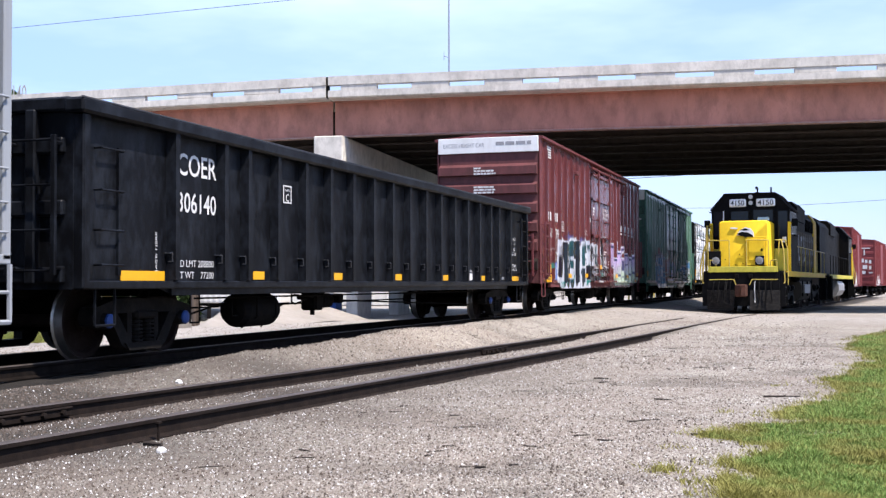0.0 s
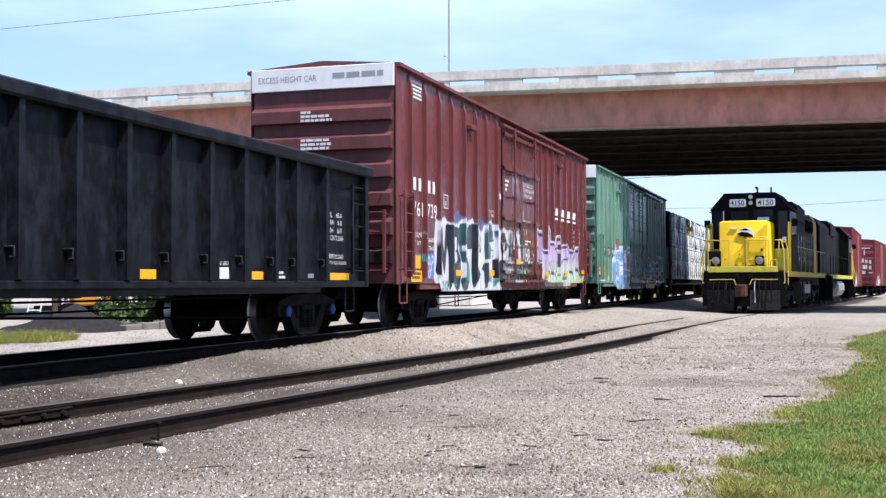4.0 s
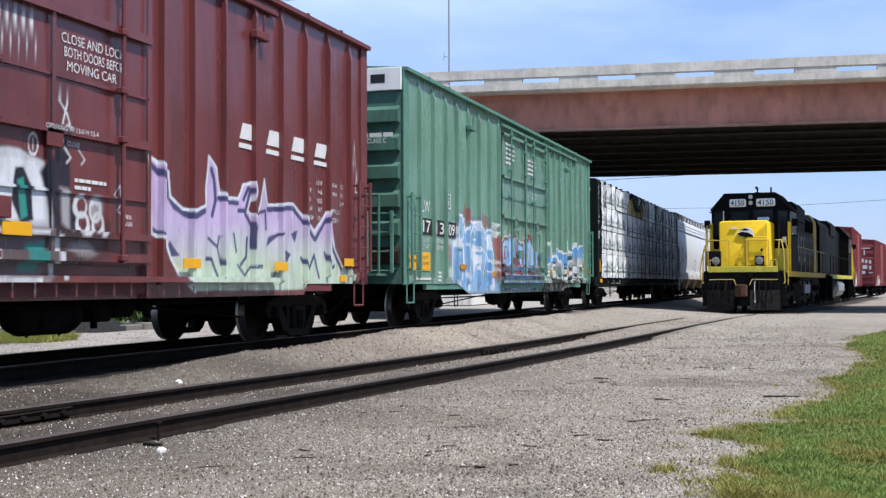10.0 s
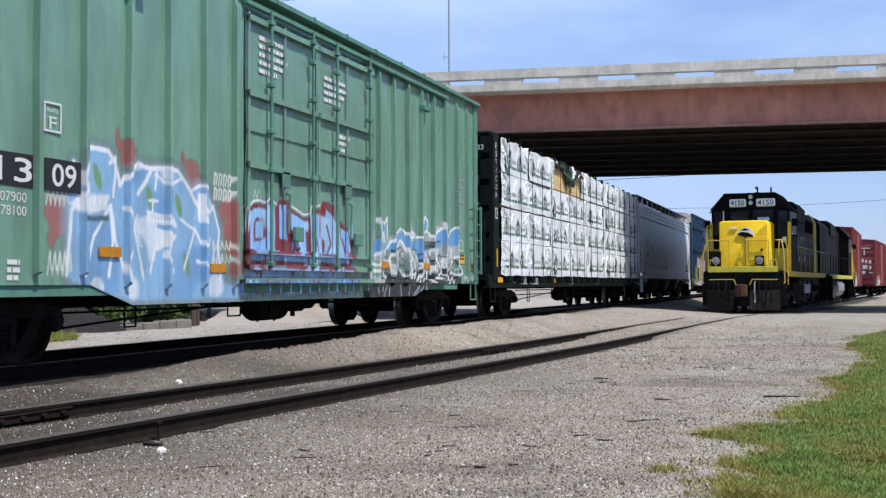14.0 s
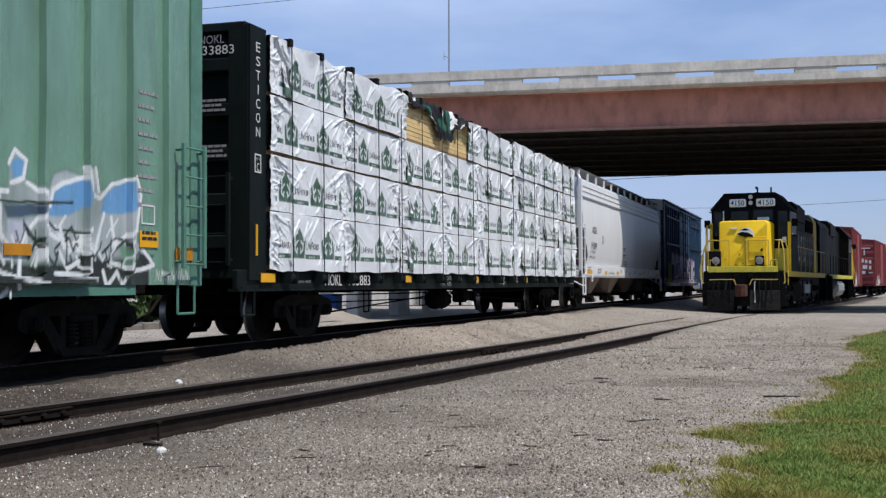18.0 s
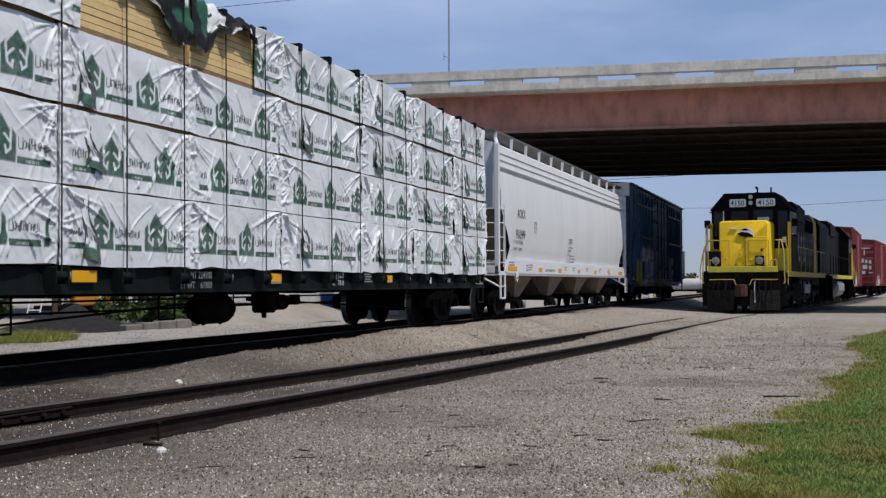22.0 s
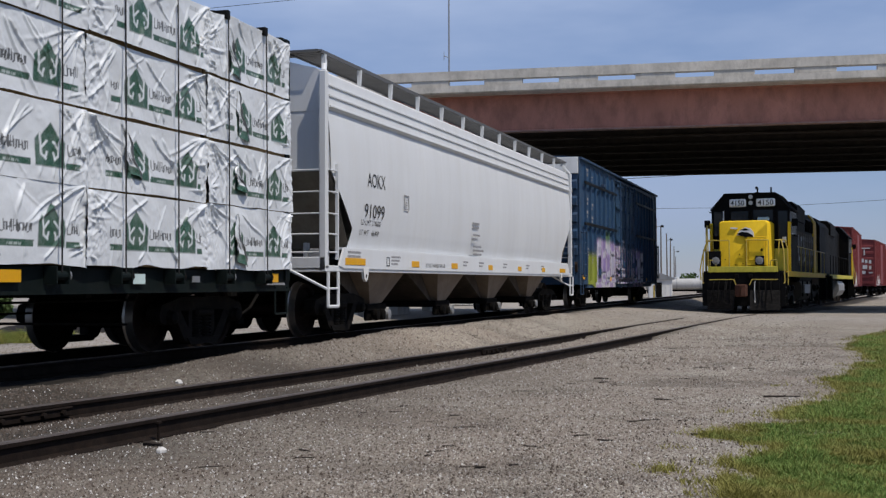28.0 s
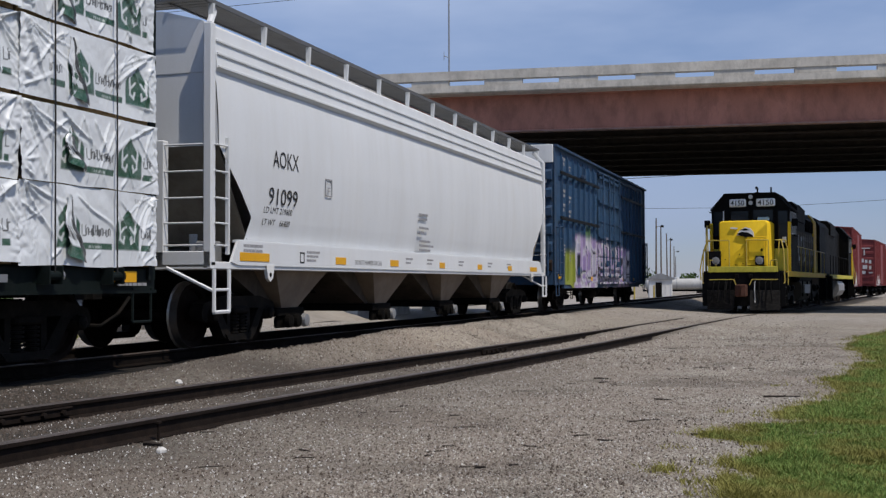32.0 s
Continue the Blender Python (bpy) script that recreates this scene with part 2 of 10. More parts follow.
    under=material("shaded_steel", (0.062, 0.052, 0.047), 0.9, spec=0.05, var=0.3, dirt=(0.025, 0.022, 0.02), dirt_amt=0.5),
    blue_box=material("blue_plastic", (0.04, 0.11, 0.34), 0.5, dirt_amt=0.2),
)


def glass(name, tint):
    m = bpy.data.materials.new(name)
    m.use_nodes = True
    b = m.node_tree.nodes["Principled BSDF"]
    b.inputs["Base Color"].default_value = (*tint, 1)
    b.inputs["Roughness"].default_value = 0.06
    b.inputs["Specular IOR Level"].default_value = 0.22
    return m


M["glass"] = glass("dark_tinted_glass", (0.012, 0.016, 0.02))
M["side_glass"] = glass("dusty_dark_glass", (0.006, 0.007, 0.008))
M["side_glass"].node_tree.nodes["Principled BSDF"].inputs["Roughness"].default_value = 0.45
M["lamp_glass"] = glass("clear_lamp_glass", (0.55, 0.56, 0.54))
M["lens"] = glass("headlight_lens", (0.2, 0.2, 0.19))


# ---- mesh building ----
class Shape:
    """Collects simple solids into one mesh."""

    def __init__(self):
        self.v, self.f, self.m = [], [], []

    def add(self, verts, faces, mi=0):
        k = len(self.v)
        self.v.extend(tuple(p) for p in verts)
        self.f.extend(tuple(i + k for i in f) for f in faces)
        self.m.extend([mi] * len(faces))
        return self

    def box(self, x0, x1, y0, y1, z0, z1, c=0.0, mi=0):
        """A box; c chamfers its edges."""
        if c <= 0:
            v = [(x, y, z) for x in (x0, x1) for y in (y0, y1) for z in (z0, z1)]
            return self.add(v, [(0, 1, 3, 2), (4, 6, 7, 5), (0, 4, 5, 1), (2, 3, 7, 6), (0, 2, 6, 4), (1, 5, 7, 3)], mi)
        c = min(c, (x1 - x0) * 0.45, (y1 - y0) * 0.45, (z1 - z0) * 0.45)
        v, idx = [], {}
        for ix in (0, 1):
            for iy in (0, 1):
                for iz in (0, 1):
                    p = [(x0, x1)[ix], (y0, y1)[iy], (z0, z1)[iz]]
                    s = [(1, -1)[ix], (1, -1)[iy], (1, -1)[iz]]
                    for a in range(3):
                        q = [p[k] + (0 if k == a else s[k] * c) for k in range(3)]
                        idx[ix, iy, iz, a] = len(v)
                        v.append(q)
        f = []
        for a in range(3):
            b, d = (a + 1) % 3, (a + 2) % 3
            for sgn in (0, 1):
                loop = []
                for ub, ud in ((0, 0), (1, 0), (1, 1), (0, 1)):
                    k = [0, 0, 0]
                    k[a], k[b], k[d] = sgn, ub, ud
                    loop.append(idx[(*k, a)])
                f.append(loop if sgn else loop[::-1])
            for ub in (0, 1):
                for ud in (0, 1):
                    k0, k1 = [0, 0, 0], [0, 0, 0]
                    k0[a], k0[b], k0[d] = 0, ub, ud
                    k1[a], k1[b], k1[d] = 1, ub, ud
                    loop = [idx[(*k0, b)], idx[(*k1, b)], idx[(*k1, d)], idx[(*k0, d)]]
                    f.append(loop[::-1] if ub == ud else loop)
        for ix in (0, 1):
            for iy in (0, 1):
                for iz in (0, 1):
                    loop = [idx[ix, iy, iz, a] for a in range(3)]
                    f.append(loop if (ix + iy + iz) % 2 else loop[::-1])
        return self.add(v, f, mi)

    def rod(self, a, b, r, n=8, r2=None, mi=0):
        a, b = Vector(a), Vector(b)
        d = (b - a).normalized()
        u = d.orthogonal().normalized()
        w = d.cross(u)
        r2 = r if r2 is None else r2
        v = [a + r * (math.cos(k * math.tau / n) * u + math.sin(k * math.tau / n) * w) for k in range(n)]
        v += [b + r2 * (math.cos(k * math.tau / n) * u + math.sin(k * math.tau / n) * w) for k in range(n)]
        f = [(k, (k + 1) % n, n + (k + 1) % n, n + k) for k in range(n)]
        f += [tuple(range(n))[::-1], tuple(range(n, 2 * n))]
        return self.add(v, f, mi)

    def pipe(self, pts, r, n=6, mi=0):
        for a, b in zip(pts, pts[1:]):
            self.rod(a, b, r, n, mi=mi)
        return self

    def lathe(self, prof, n=28, axis="y", at=(0, 0, 0), mi=0):
        """prof: (along the axis, radius) pairs; ends are closed."""
        v = []
        for h, r in prof:
            for k in range(n):
                c, s = r * math.cos(k * math.tau / n), r * math.sin(k * math.tau / n)
                p = {"y": (c, h, s), "x": (h, c, s), "z": (c, s, h)}[axis]
                v.append((p[0] + at[0], p[1] + at[1], p[2] + at[2]))
        f = [(i * n + k, i * n + (k + 1) % n, (i + 1) * n + (k + 1) % n, (i + 1) * n + k) for i in range(len(prof) - 1) for k in range(n)]
        f += [tuple(range(n))[::-1], tuple(range((len(prof) - 1) * n, len(prof) * n))]
        return self.add(v, f, mi)

    def slab(self, outline, lo, hi, axis="y", mi=0):
        """An outline pushed through from lo to hi. axis y: outline in x, z; x: in y, z; z: in x, y."""
        n = len(outline)
        put = {"y": lambda a, b, h: (a, h, b), "x": lambda a, b, h: (h, a, b), "z": lambda a, b, h: (a, b, h)}[axis]
        v = [put(a, b, lo) for a, b in outline] + [put(a, b, hi) for a, b in outline]
        f = [tuple(range(n)), tuple(range(n, 2 * n))[::-1]]
        f += [(k, n + k, n + (k + 1) % n, (k + 1) % n) for k in range(n)]
        return self.add(v, f, mi)

    def mesh(self, name, mats, smooth=False):
        me = bpy.data.meshes.new(name)
        me.from_pydata(self.v, [], self.f)
        for m in (mats if isinstance(mats, (list, tuple)) else [mats]):
            me.materials.append(m)
        if any(self.m):
            me.polygons.foreach_set("material_index", self.m)
        bm = bmesh.new()
        bm.from_mesh(me)
        bmesh.ops.recalc_face_normals(bm, faces=bm.faces)
        bm.to_mesh(me)
        bm.free()
        if smooth:
            me.shade_smooth()
            me.set_sharp_from_angle(angle=radians(35))
        me.update()
        return me


def part(name, shape, mats, parent, label="", at=None, smooth=False):
    """One mesh object under a thing or a part; at: its place there."""
    me = shape if isinstance(shape, bpy.types.Mesh) else shape.mesh(name, mats, smooth)
    ob = new(name, me)
    ob.parent = parent
    if at is not None:
        ob.location = at
    if label:
        ob["label"] = label
    return ob


def thing(name, label, category, at=(0, 0, 0), rz=0.0, group="", kind=""):
    ob = new(name)
    ob.empty_display_size = 0.3
    ob.matrix_basis = pose(*at, 0, 0, rz)
    return tagged(ob, label, category, group, kind)


def solid(name, shape, mats, label="", category="", group="", kind="", at=(0, 0, 0), rz=0.0, smooth=False):
    me = shape if isinstance(shape, bpy.types.Mesh) else shape.mesh(name, mats, smooth)
    ob = new(name, me)
    ob.matrix_basis = pose(*at, 0, 0, rz)
    return tagged(ob, label, category, group, kind)


def grid_mesh(name, co, nx, ny, mats, colours=None):
    """A sheet of nx by ny points, with an optional pigment per point."""
    me = bpy.data.meshes.new(name)
    i = np.arange(nx * ny).reshape(nx, ny)
    q = np.stack([i[:-1, :-1], i[1:, :-1], i[1:, 1:], i[:-1, 1:]], -1).reshape(-1, 4)
    me.vertices.add(nx * ny)
    me.vertices.foreach_set("co", np.asarray(co, np.float32).ravel())
    me.loops.add(q.size)
    me.loops.foreach_set("vertex_index", q.ravel().astype(np.int32))
    me.polygons.add(len(q))
    me.polygons.foreach_set("loop_start", np.arange(0, q.size, 4, dtype=np.int32))
    for m in (mats if isinstance(mats, (list, tuple)) else [mats]):
        me.materials.append(m)
    if colours is not None:
        me.color_attributes.new("paint", "FLOAT_COLOR", "POINT").data.foreach_set("color", np.asarray(colours, np.float32).ravel())
    me.update(calc_edges=True)
    me.validate()
    me.shade_flat()
    return me


def soft_noise(x, y, seed, scale):
    """Smooth value noise, about 0 to 1, on arrays."""
    x, y = np.asarray(x) * scale + seed * 17.3, np.asarray(y) * scale + seed * 5.7
    xi, yi = np.floor(x).astype(np.int64), np.floor(y).astype(np.int64)
    fx, fy = x - xi, y - yi
    fx, fy = fx * fx * (3 - 2 * fx), fy * fy * (3 - 2 * fy)

    def h(a, b):
        k = (a * 374761393 + b * 668265263 + seed * 974711) & 0x7FFFFFFF
        k = ((k ^ (k >> 13)) * 1274126177) & 0x7FFFFFFF
        return ((k ^ (k >> 16)) & 0xFFFF) / 65535.0
    return (h(xi, yi) * (1 - fx) + h(xi + 1, yi) * fx) * (1 - fy) + (h(xi, yi + 1) * (1 - fx) + h(xi + 1, yi + 1) * fx) * fy


def letters(name, text, height, mat, parent, x, y, z, width=None, shear=0.0, facing="side", thick=False):
    """Lettering in the built-in font, its lower left corner at x, y, z; facing: 'side' looks to -y, 'end' to -x."""
    cu = bpy.data.curves.new("lettering", "FONT")
    cu.body, cu.size, cu.shear, cu.resolution_u = text, height * 1.4, shear, 3
    cu.offset = 0.012 * height if thick else 0.0
    tmp = bpy.data.objects.new("lettering", cu)
    me = bpy.data.meshes.new_from_object(tmp)
    bpy.data.objects.remove(tmp)
    co = np.array([v.co[:] for v in me.vertices])
    co -= co.min(0)
    co[:, 1] *= height / max(1e-6, co[:, 1].max())
    if width:
        co[:, 0] *= width / co[:, 0].max()
    out = np.zeros_like(co)
    if facing == "side":
        out[:, 0], out[:, 2] = co[:, 0], co[:, 1]
    else:
        out[:, 1], out[:, 2] = -co[:, 0], co[:, 1]
    me.vertices.foreach_set("co", out.astype(np.float32).ravel())
    me.materials.clear()
    me.materials.append(mat)
    me.update()
    return tagged(part(name, me, mat, parent, at=(x, y, z)), kind="stuff" if height < 0.15 else "")


def bars(parent, x, y, z, rows, mat, h=0.07, gap=0.055, facing="side", seed=1):
    """Unreadable small writing as plain bars; rows: the width of each line."""
    rng = random.Random(seed)
    s = Shape()
    for i, w in enumerate(rows):
        a = 0.0
        while a < w:
            b = min(w, a + rng.uniform(1.2, 3.2) * h)
            if b - a > 0.3 * h:
                z0 = z - i * (h + gap)
                if facing == "side":
                    s.box(x + a, x + b, y - 0.002, y + 0.004, z0, z0 + h)
                else:
                    s.box(x - 0.002, x + 0.004, y - b, y - a, z0, z0 + h)
            a = b + 0.45 * h
    return tagged(part("writing", s, mat, parent), kind="stuff")
# ---- ground, tracks, bridge ----
def siding_y(x):
    return np.interp(x, (-40, 4, 8, 12, 16, 22, 30, 40, 50, 200), (8.6, 5.95, 5.71, 5.44, 5.17, 4.79, 4.36, 3.85, 3.10, -9.65))


def siding_z(x):
    return np.interp(x, (-40, 4, 8, 12, 16, 22, 30, 40, 50, 200), (-0.08, -0.10, -0.125, -0.15, -0.175, -0.207, -0.23, -0.262, -0.30, -0.45))


def crossing(x, y):
    return np.clip((11.5 - np.abs(x - 48 - 0.1 * y)) / 4, 0, 1) * np.clip((y + 14) / 8, 0, 1) * np.clip((12.5 - y) / 2, 0, 1)


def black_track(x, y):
    """1 on the freight track's blackened bed, oily ballast and the train's shade in one, with a ragged edge."""
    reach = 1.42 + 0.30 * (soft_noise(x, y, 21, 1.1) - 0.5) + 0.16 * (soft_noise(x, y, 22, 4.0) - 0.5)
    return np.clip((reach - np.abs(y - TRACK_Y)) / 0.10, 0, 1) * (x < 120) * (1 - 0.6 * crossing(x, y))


def grime(x, y):
    """Brown-black dirt that spreads from the tracks over the nearer gravel."""
    by = np.clip((y - 2.3) / 3.2, 0, 1) * np.clip((22 - x) / 10, 0, 1) * (0.86 + 0.5 * (soft_noise(x, y, 23, 0.7) - 0.5))
    ds = np.abs(np.abs(y - siding_y(x)) - GAUGE)
    foot = np.clip(1 - ds / 0.28, 0, 1) * np.clip((45 - x) / 15, 0, 1) * (0.25 + 0.8 * soft_noise(x, y, 24, 1.7))
    return np.clip(np.maximum(by, foot), 0, 1)


def dirt_patch(x, y):
    """Darker, earthier patches trodden into the gravel."""
    return np.clip((soft_noise(x, y, 71, 0.8) + 0.55 * soft_noise(x, y, 72, 2.4) + 0.25 * soft_noise(x, y, 73, 7.0) - 0.98) / 0.28, 0, 1) * np.clip((40 - x) / 12, 0, 1)


def ground_z(x, y):
    """Height of the ground: lower than the rails, heaped up as ballast along the freight track."""
    x, y = np.asarray(x, float), np.asarray(y, float)
    base = siding_z(x) - 0.15
    d = np.abs(y - TRACK_Y)
    # the freight track lies in a black trough between two shoulders of ballast
    near = y < TRACK_Y
    shoulder = np.where(near, np.interp(x, (0, 11, 14, 18, 22, 28, 34, 40), (-0.17, -0.17, -0.12, -0.05, 0.0, -0.01, -0.05, -0.06)), -0.13)
    shoulder = shoulder + 0.05 * (soft_noise(x, y, 3, 0.9) - 0.5)
    k = np.clip((3.1 - d) / 1.45, 0, 1)
    k = k * k * (3 - 2 * k)
    z = base * (1 - k) + shoulder * k
    w = np.clip((1.5 + 0.16 * (soft_noise(x, y, 4, 1.6) - 0.5) - d) / 0.22, 0, 1)
    z = z * (1 - w) + np.minimum(z, -0.175) * w
    # worn hollows between the siding's rails
    ds = y - siding_y(x)
    z = z + 0.035 * np.exp(-(ds / 0.45) ** 2) * (x < 60)
    # lot behind the train
    far = np.clip((y - 12.5) / 4, 0, 1)
    z = z - 0.18 * far * (x < 90) - 1.45 * np.clip((x - 120) / 150, 0, 1)
    # level crossing near the bridge, flush with the rail heads
    wc = crossing(x, y)
    sy = siding_y(x)
    zc = siding_z(x) - 0.02 + np.clip((y - sy) / (TRACK_Y - sy), 0, 1) * (-0.02 - siding_z(x))
    z = z * (1 - wc) + zc * wc
    amp = np.clip(1.2 - np.hypot(x, y) / 60, 0.15, 1)
    z = z + amp * (0.035 * (soft_noise(x, y, 1, 0.9) - 0.5) + 0.02 * (soft_noise(x, y, 2, 3.1) - 0.5))
    z = np.where((d < 1.1) & (x < 37), np.minimum(z, -0.16), z)
    # beyond the joint the siding's rails sink into the packed gravel
    sunk = np.clip((x - 22) / 11, 0, 1) * np.clip(1.7 - np.abs(ds), 0, 1) * (x < 60)
    z = z * (1 - sunk) + np.maximum(z, siding_z(x) - 0.022) * sunk
    # the siding's rails show their whole side
    r = np.clip(1.6 - np.abs(np.abs(ds) - GAUGE) / 0.17, 0, 1) * (x < 27)
    return z * (1 - r) + np.minimum(z, siding_z(x) - 0.152) * r


def grass_amount(x, y):
    """1 on the verge, 0 on the gravel."""
    edge = np.interp(x, (0, 6.5, 7.1, 8.1, 8.4, 8.9, 9.4, 10.6, 12.1, 13.5, 16, 19, 20.7, 24.5, 28.7, 34.6, 60, 400), (0.4, 0.42, 0.58, 0.74, 0.44, 0.58, 0.93, 0.36, 0.47, -0.02, 0.04, -0.34, -0.52, -0.25, -0.41, -1.45, -5, -40))
    k = (edge - y) / 0.20 + 0.15 + 1.2 * (soft_noise(0.5 * x, y, 11, 2.6) - 0.5) + 1.3 * (soft_noise(0.55 * x, y, 12, 8.0) - 0.5)
    lawn = np.clip(k, 0, 1) * np.clip((40 - x) / 6, 0, 1)
    bank = np.clip(1.5 - np.hypot((x - 25.9) / 1.7, (y - 19.9) / 1.0), 0, 1) * 0.9
    bank = bank * (soft_noise(x, y, 13, 1.5) > 0.3)
    return np.maximum(lawn, bank)


gx = np.unique(np.concatenate([np.arange(-45, 0, 3), np.arange(0, 4, 0.5), np.arange(4, 16, 0.09), np.arange(16, 30, 0.16), np.arange(30, 60, 0.4),
                               np.arange(60, 120, 3), np.geomspace(120, 2500, 24)]))
gy = np.unique(np.concatenate([-np.geomspace(60, 2500, 14), np.arange(-60, -8, 3), np.arange(-8, -2, 0.4), np.arange(-2, 11.2, 0.09), np.arange(11.2, 30, 0.4), np.arange(30, 90, 4),
                               np.geomspace(90, 2500, 16)]))
GX, GY = np.meshgrid(gx, gy, indexing="ij")
GZ = ground_z(GX, GY)
green = grass_amount(GX, GY)
# strip along the siding darkened for the shade of bridge and locomotives
siding_shade = np.clip((2.4 + 0.8 * (soft_noise(GX, GY, 26, 0.6) - 0.5) - np.abs(GY - siding_y(GX))) / 0.4, 0, 1) * np.clip((GX - 47) / 2, 0, 1) * np.clip((140 - GX) / 20, 0, 1) * 0.9
dirt_shade = np.maximum(np.maximum(black_track(GX, GY), np.maximum(0.88 * grime(GX, GY), 0.28 * dirt_patch(GX, GY))), siding_shade)
paved = crossing(GX, GY) * (0.45 + 0.5 * soft_noise(GX, GY, 25, 0.5))
paved = np.maximum(paved, np.clip((GY - 12.3) / 1.2, 0, 1) * (GX < 110))
sandy = np.clip(1.3 - np.abs(GY - 7.2) / 0.9, 0, 1) * np.clip((GX - 15) / 6, 0, 1) * np.clip((32 - GX) / 8, 0, 1)

gm = bpy.data.materials.new("gravel_ground")
gm.use_nodes = True
n_, l_ = gm.node_tree.nodes, gm.node_tree.links
gb = n_["Principled BSDF"]
gb.inputs["Roughness"].default_value = 0.92
gb.inputs["Specular IOR Level"].default_value = 0.2
gt = n_.new("ShaderNodeTexCoord")


def gnode(kind, **inputs):
    x = n_.new(kind)
    for k, v in inputs.items():
        x.inputs[k].default_value = v
    return x


def gmix(fac, a, b, blend="MIX"):
    x = n_.new("ShaderNodeMix")
    x.data_type, x.blend_type = "RGBA", blend
    for k, v in ((0, fac), (6, a), (7, b)):
        if isinstance(v, (tuple, float)):
            x.inputs[k].default_value = v
        else:
            l_.new(v, x.inputs[k])
    return x.outputs[2]


def gramp(src, *stops):
    x = n_.new("ShaderNodeValToRGB")
    e = x.color_ramp.elements
    while len(e) < len(stops):
        e.new(0.5)
    for el, (p, c) in zip(e, stops):
        el.position, el.color = p, (*c, 1)
    l_.new(src, x.inputs["Fac"])
    return x.outputs["Color"]


cells = gnode("ShaderNodeTexVoronoi", Scale=42.0, Randomness=1.0)
cells2 = gnode("ShaderNodeTexVoronoi", Scale=75.0, Randomness=1.0)
cells3 = gnode("ShaderNodeTexVoronoi", Scale=140.0, Randomness=1.0)
broad = gnode("ShaderNodeTexNoise", Scale=0.35, Detail=7.0, Roughness=0.6)
mid = gnode("ShaderNodeTexNoise", Scale=2.6, Detail=6.0, Roughness=0.65)
for t_ in (cells, cells2, cells3, broad, mid):
    l_.new(gt.outputs["Object"], t_.inputs["Vector"])
sep = n_.new("ShaderNodeSeparateColor")
l_.new(cells.outputs["Color"], sep.inputs["Color"])
sep2 = n_.new("ShaderNodeSeparateColor")
l_.new(cells2.outputs["Color"], sep2.inputs["Color"])
sep3 = n_.new("ShaderNodeSeparateColor")
l_.new(cells3.outputs["Color"], sep3.inputs["Color"])
stone = gramp(sep.outputs[0], (0.0, (0.062, 0.050, 0.039)), (0.4, (0.219, 0.189, 0.154)), (0.78, (0.364, 0.328, 0.274)), (0.96, (0.642, 0.615, 0.535)))
stone2 = gramp(sep2.outputs[0], (0.0, (0.068, 0.055, 0.043)), (0.45, (0.238, 0.206, 0.169)), (0.8, (0.375, 0.339, 0.285)), (0.97, (0.600, 0.584, 0.506)))
stone3 = gramp(sep3.outputs[0], (0.0, (0.107, 0.092, 0.073)), (0.5, (0.236, 0.216, 0.179)), (0.95, (0.443, 0.428, 0.366)))
gcol = gmix(0.5, gmix(0.3, stone, stone3), stone2)
gcol = gmix(gramp(broad.outputs["Fac"], (0.38, (0, 0, 0)), (0.62, (0.621, 0.615, 0.573))), gcol, (0.186, 0.149, 0.120, 1))
gcol = gmix(gramp(mid.outputs["Fac"], (0.5, (0, 0, 0)), (0.68, (0.621, 0.615, 0.573))), gcol, (0.300, 0.277, 0.237, 1))
gat = n_.new("ShaderNodeAttribute")
gat.attribute_name = "paint"
gsep = n_.new("ShaderNodeSeparateColor")
l_.new(gat.outputs["Color"], gsep.inputs["Color"])
soil = gramp(mid.outputs["Fac"], (0.3, (0.050, 0.060, 0.022)), (0.55, (0.085, 0.090, 0.034)), (0.75, (0.15, 0.12, 0.075)))
gcol = gmix(gsep.outputs[0], gcol, soil)
gcol = gmix(gsep.outputs[1], gcol, gramp(mid.outputs["Fac"], (0.3, (0.26, 0.238, 0.21)), (0.7, (0.36, 0.335, 0.305))))
# blue channel blackens the ground: track dirt together with painted shade
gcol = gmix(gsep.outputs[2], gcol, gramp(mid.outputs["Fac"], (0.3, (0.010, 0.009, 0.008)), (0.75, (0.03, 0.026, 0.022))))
gcol = gmix(gat.outputs["Alpha"], gcol, gmix(0.55, stone2, (0.34, 0.265, 0.19, 1)))
l_.new(gcol, gb.inputs["Base Color"])
gbump = gnode("ShaderNodeBump", Strength=0.9, Distance=0.012)
l_.new(cells.outputs["Distance"], gbump.inputs["Height"])
gbump.invert = True
gb2 = gnode("ShaderNodeBump", Strength=0.6, Distance=0.01)
l_.new(cells2.outputs["Distance"], gb2.inputs["Height"])
gb2.invert = True
l_.new(gbump.outputs[0], gb2.inputs["Normal"])
l_.new(gb2.outputs[0], gb.inputs["Normal"])

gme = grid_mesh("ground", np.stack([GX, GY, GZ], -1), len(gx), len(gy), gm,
                np.stack([0.85 * green ** 1.6, paved * (1 - green), dirt_shade, 0.4 * sandy * (1 - dirt_shade)], -1))
gme.shade_smooth()
ground = tagged(new("ground", gme), "grey gravel rail yard ground with a grassy verge", "ground", kind="structure")


def rail_profile():
    half = [(0.067, 0.0), (0.067, 0.012), (0.012, 0.032), (0.009, 0.115), (0.035, 0.128), (0.036, 0.155), (0.028, 0.165)]
    return half + [(-a, b) for a, b in half[::-1]]


def make_rail(name, fy, fz, x0, x1, step, label, web="rail"):
    """A rail swept along x; its head is at fz."""
    xs = np.arange(x0, x1 + step * 0.5, step)
    prof = rail_profile()
    n = len(prof)
    s = Shape()
    v = []
    for x in xs:
        y, z = float(fy(x)), float(fz(x)) - 0.165
        v += [(x, y + a, z + b) for a, b in prof]
    f, mi = [], []
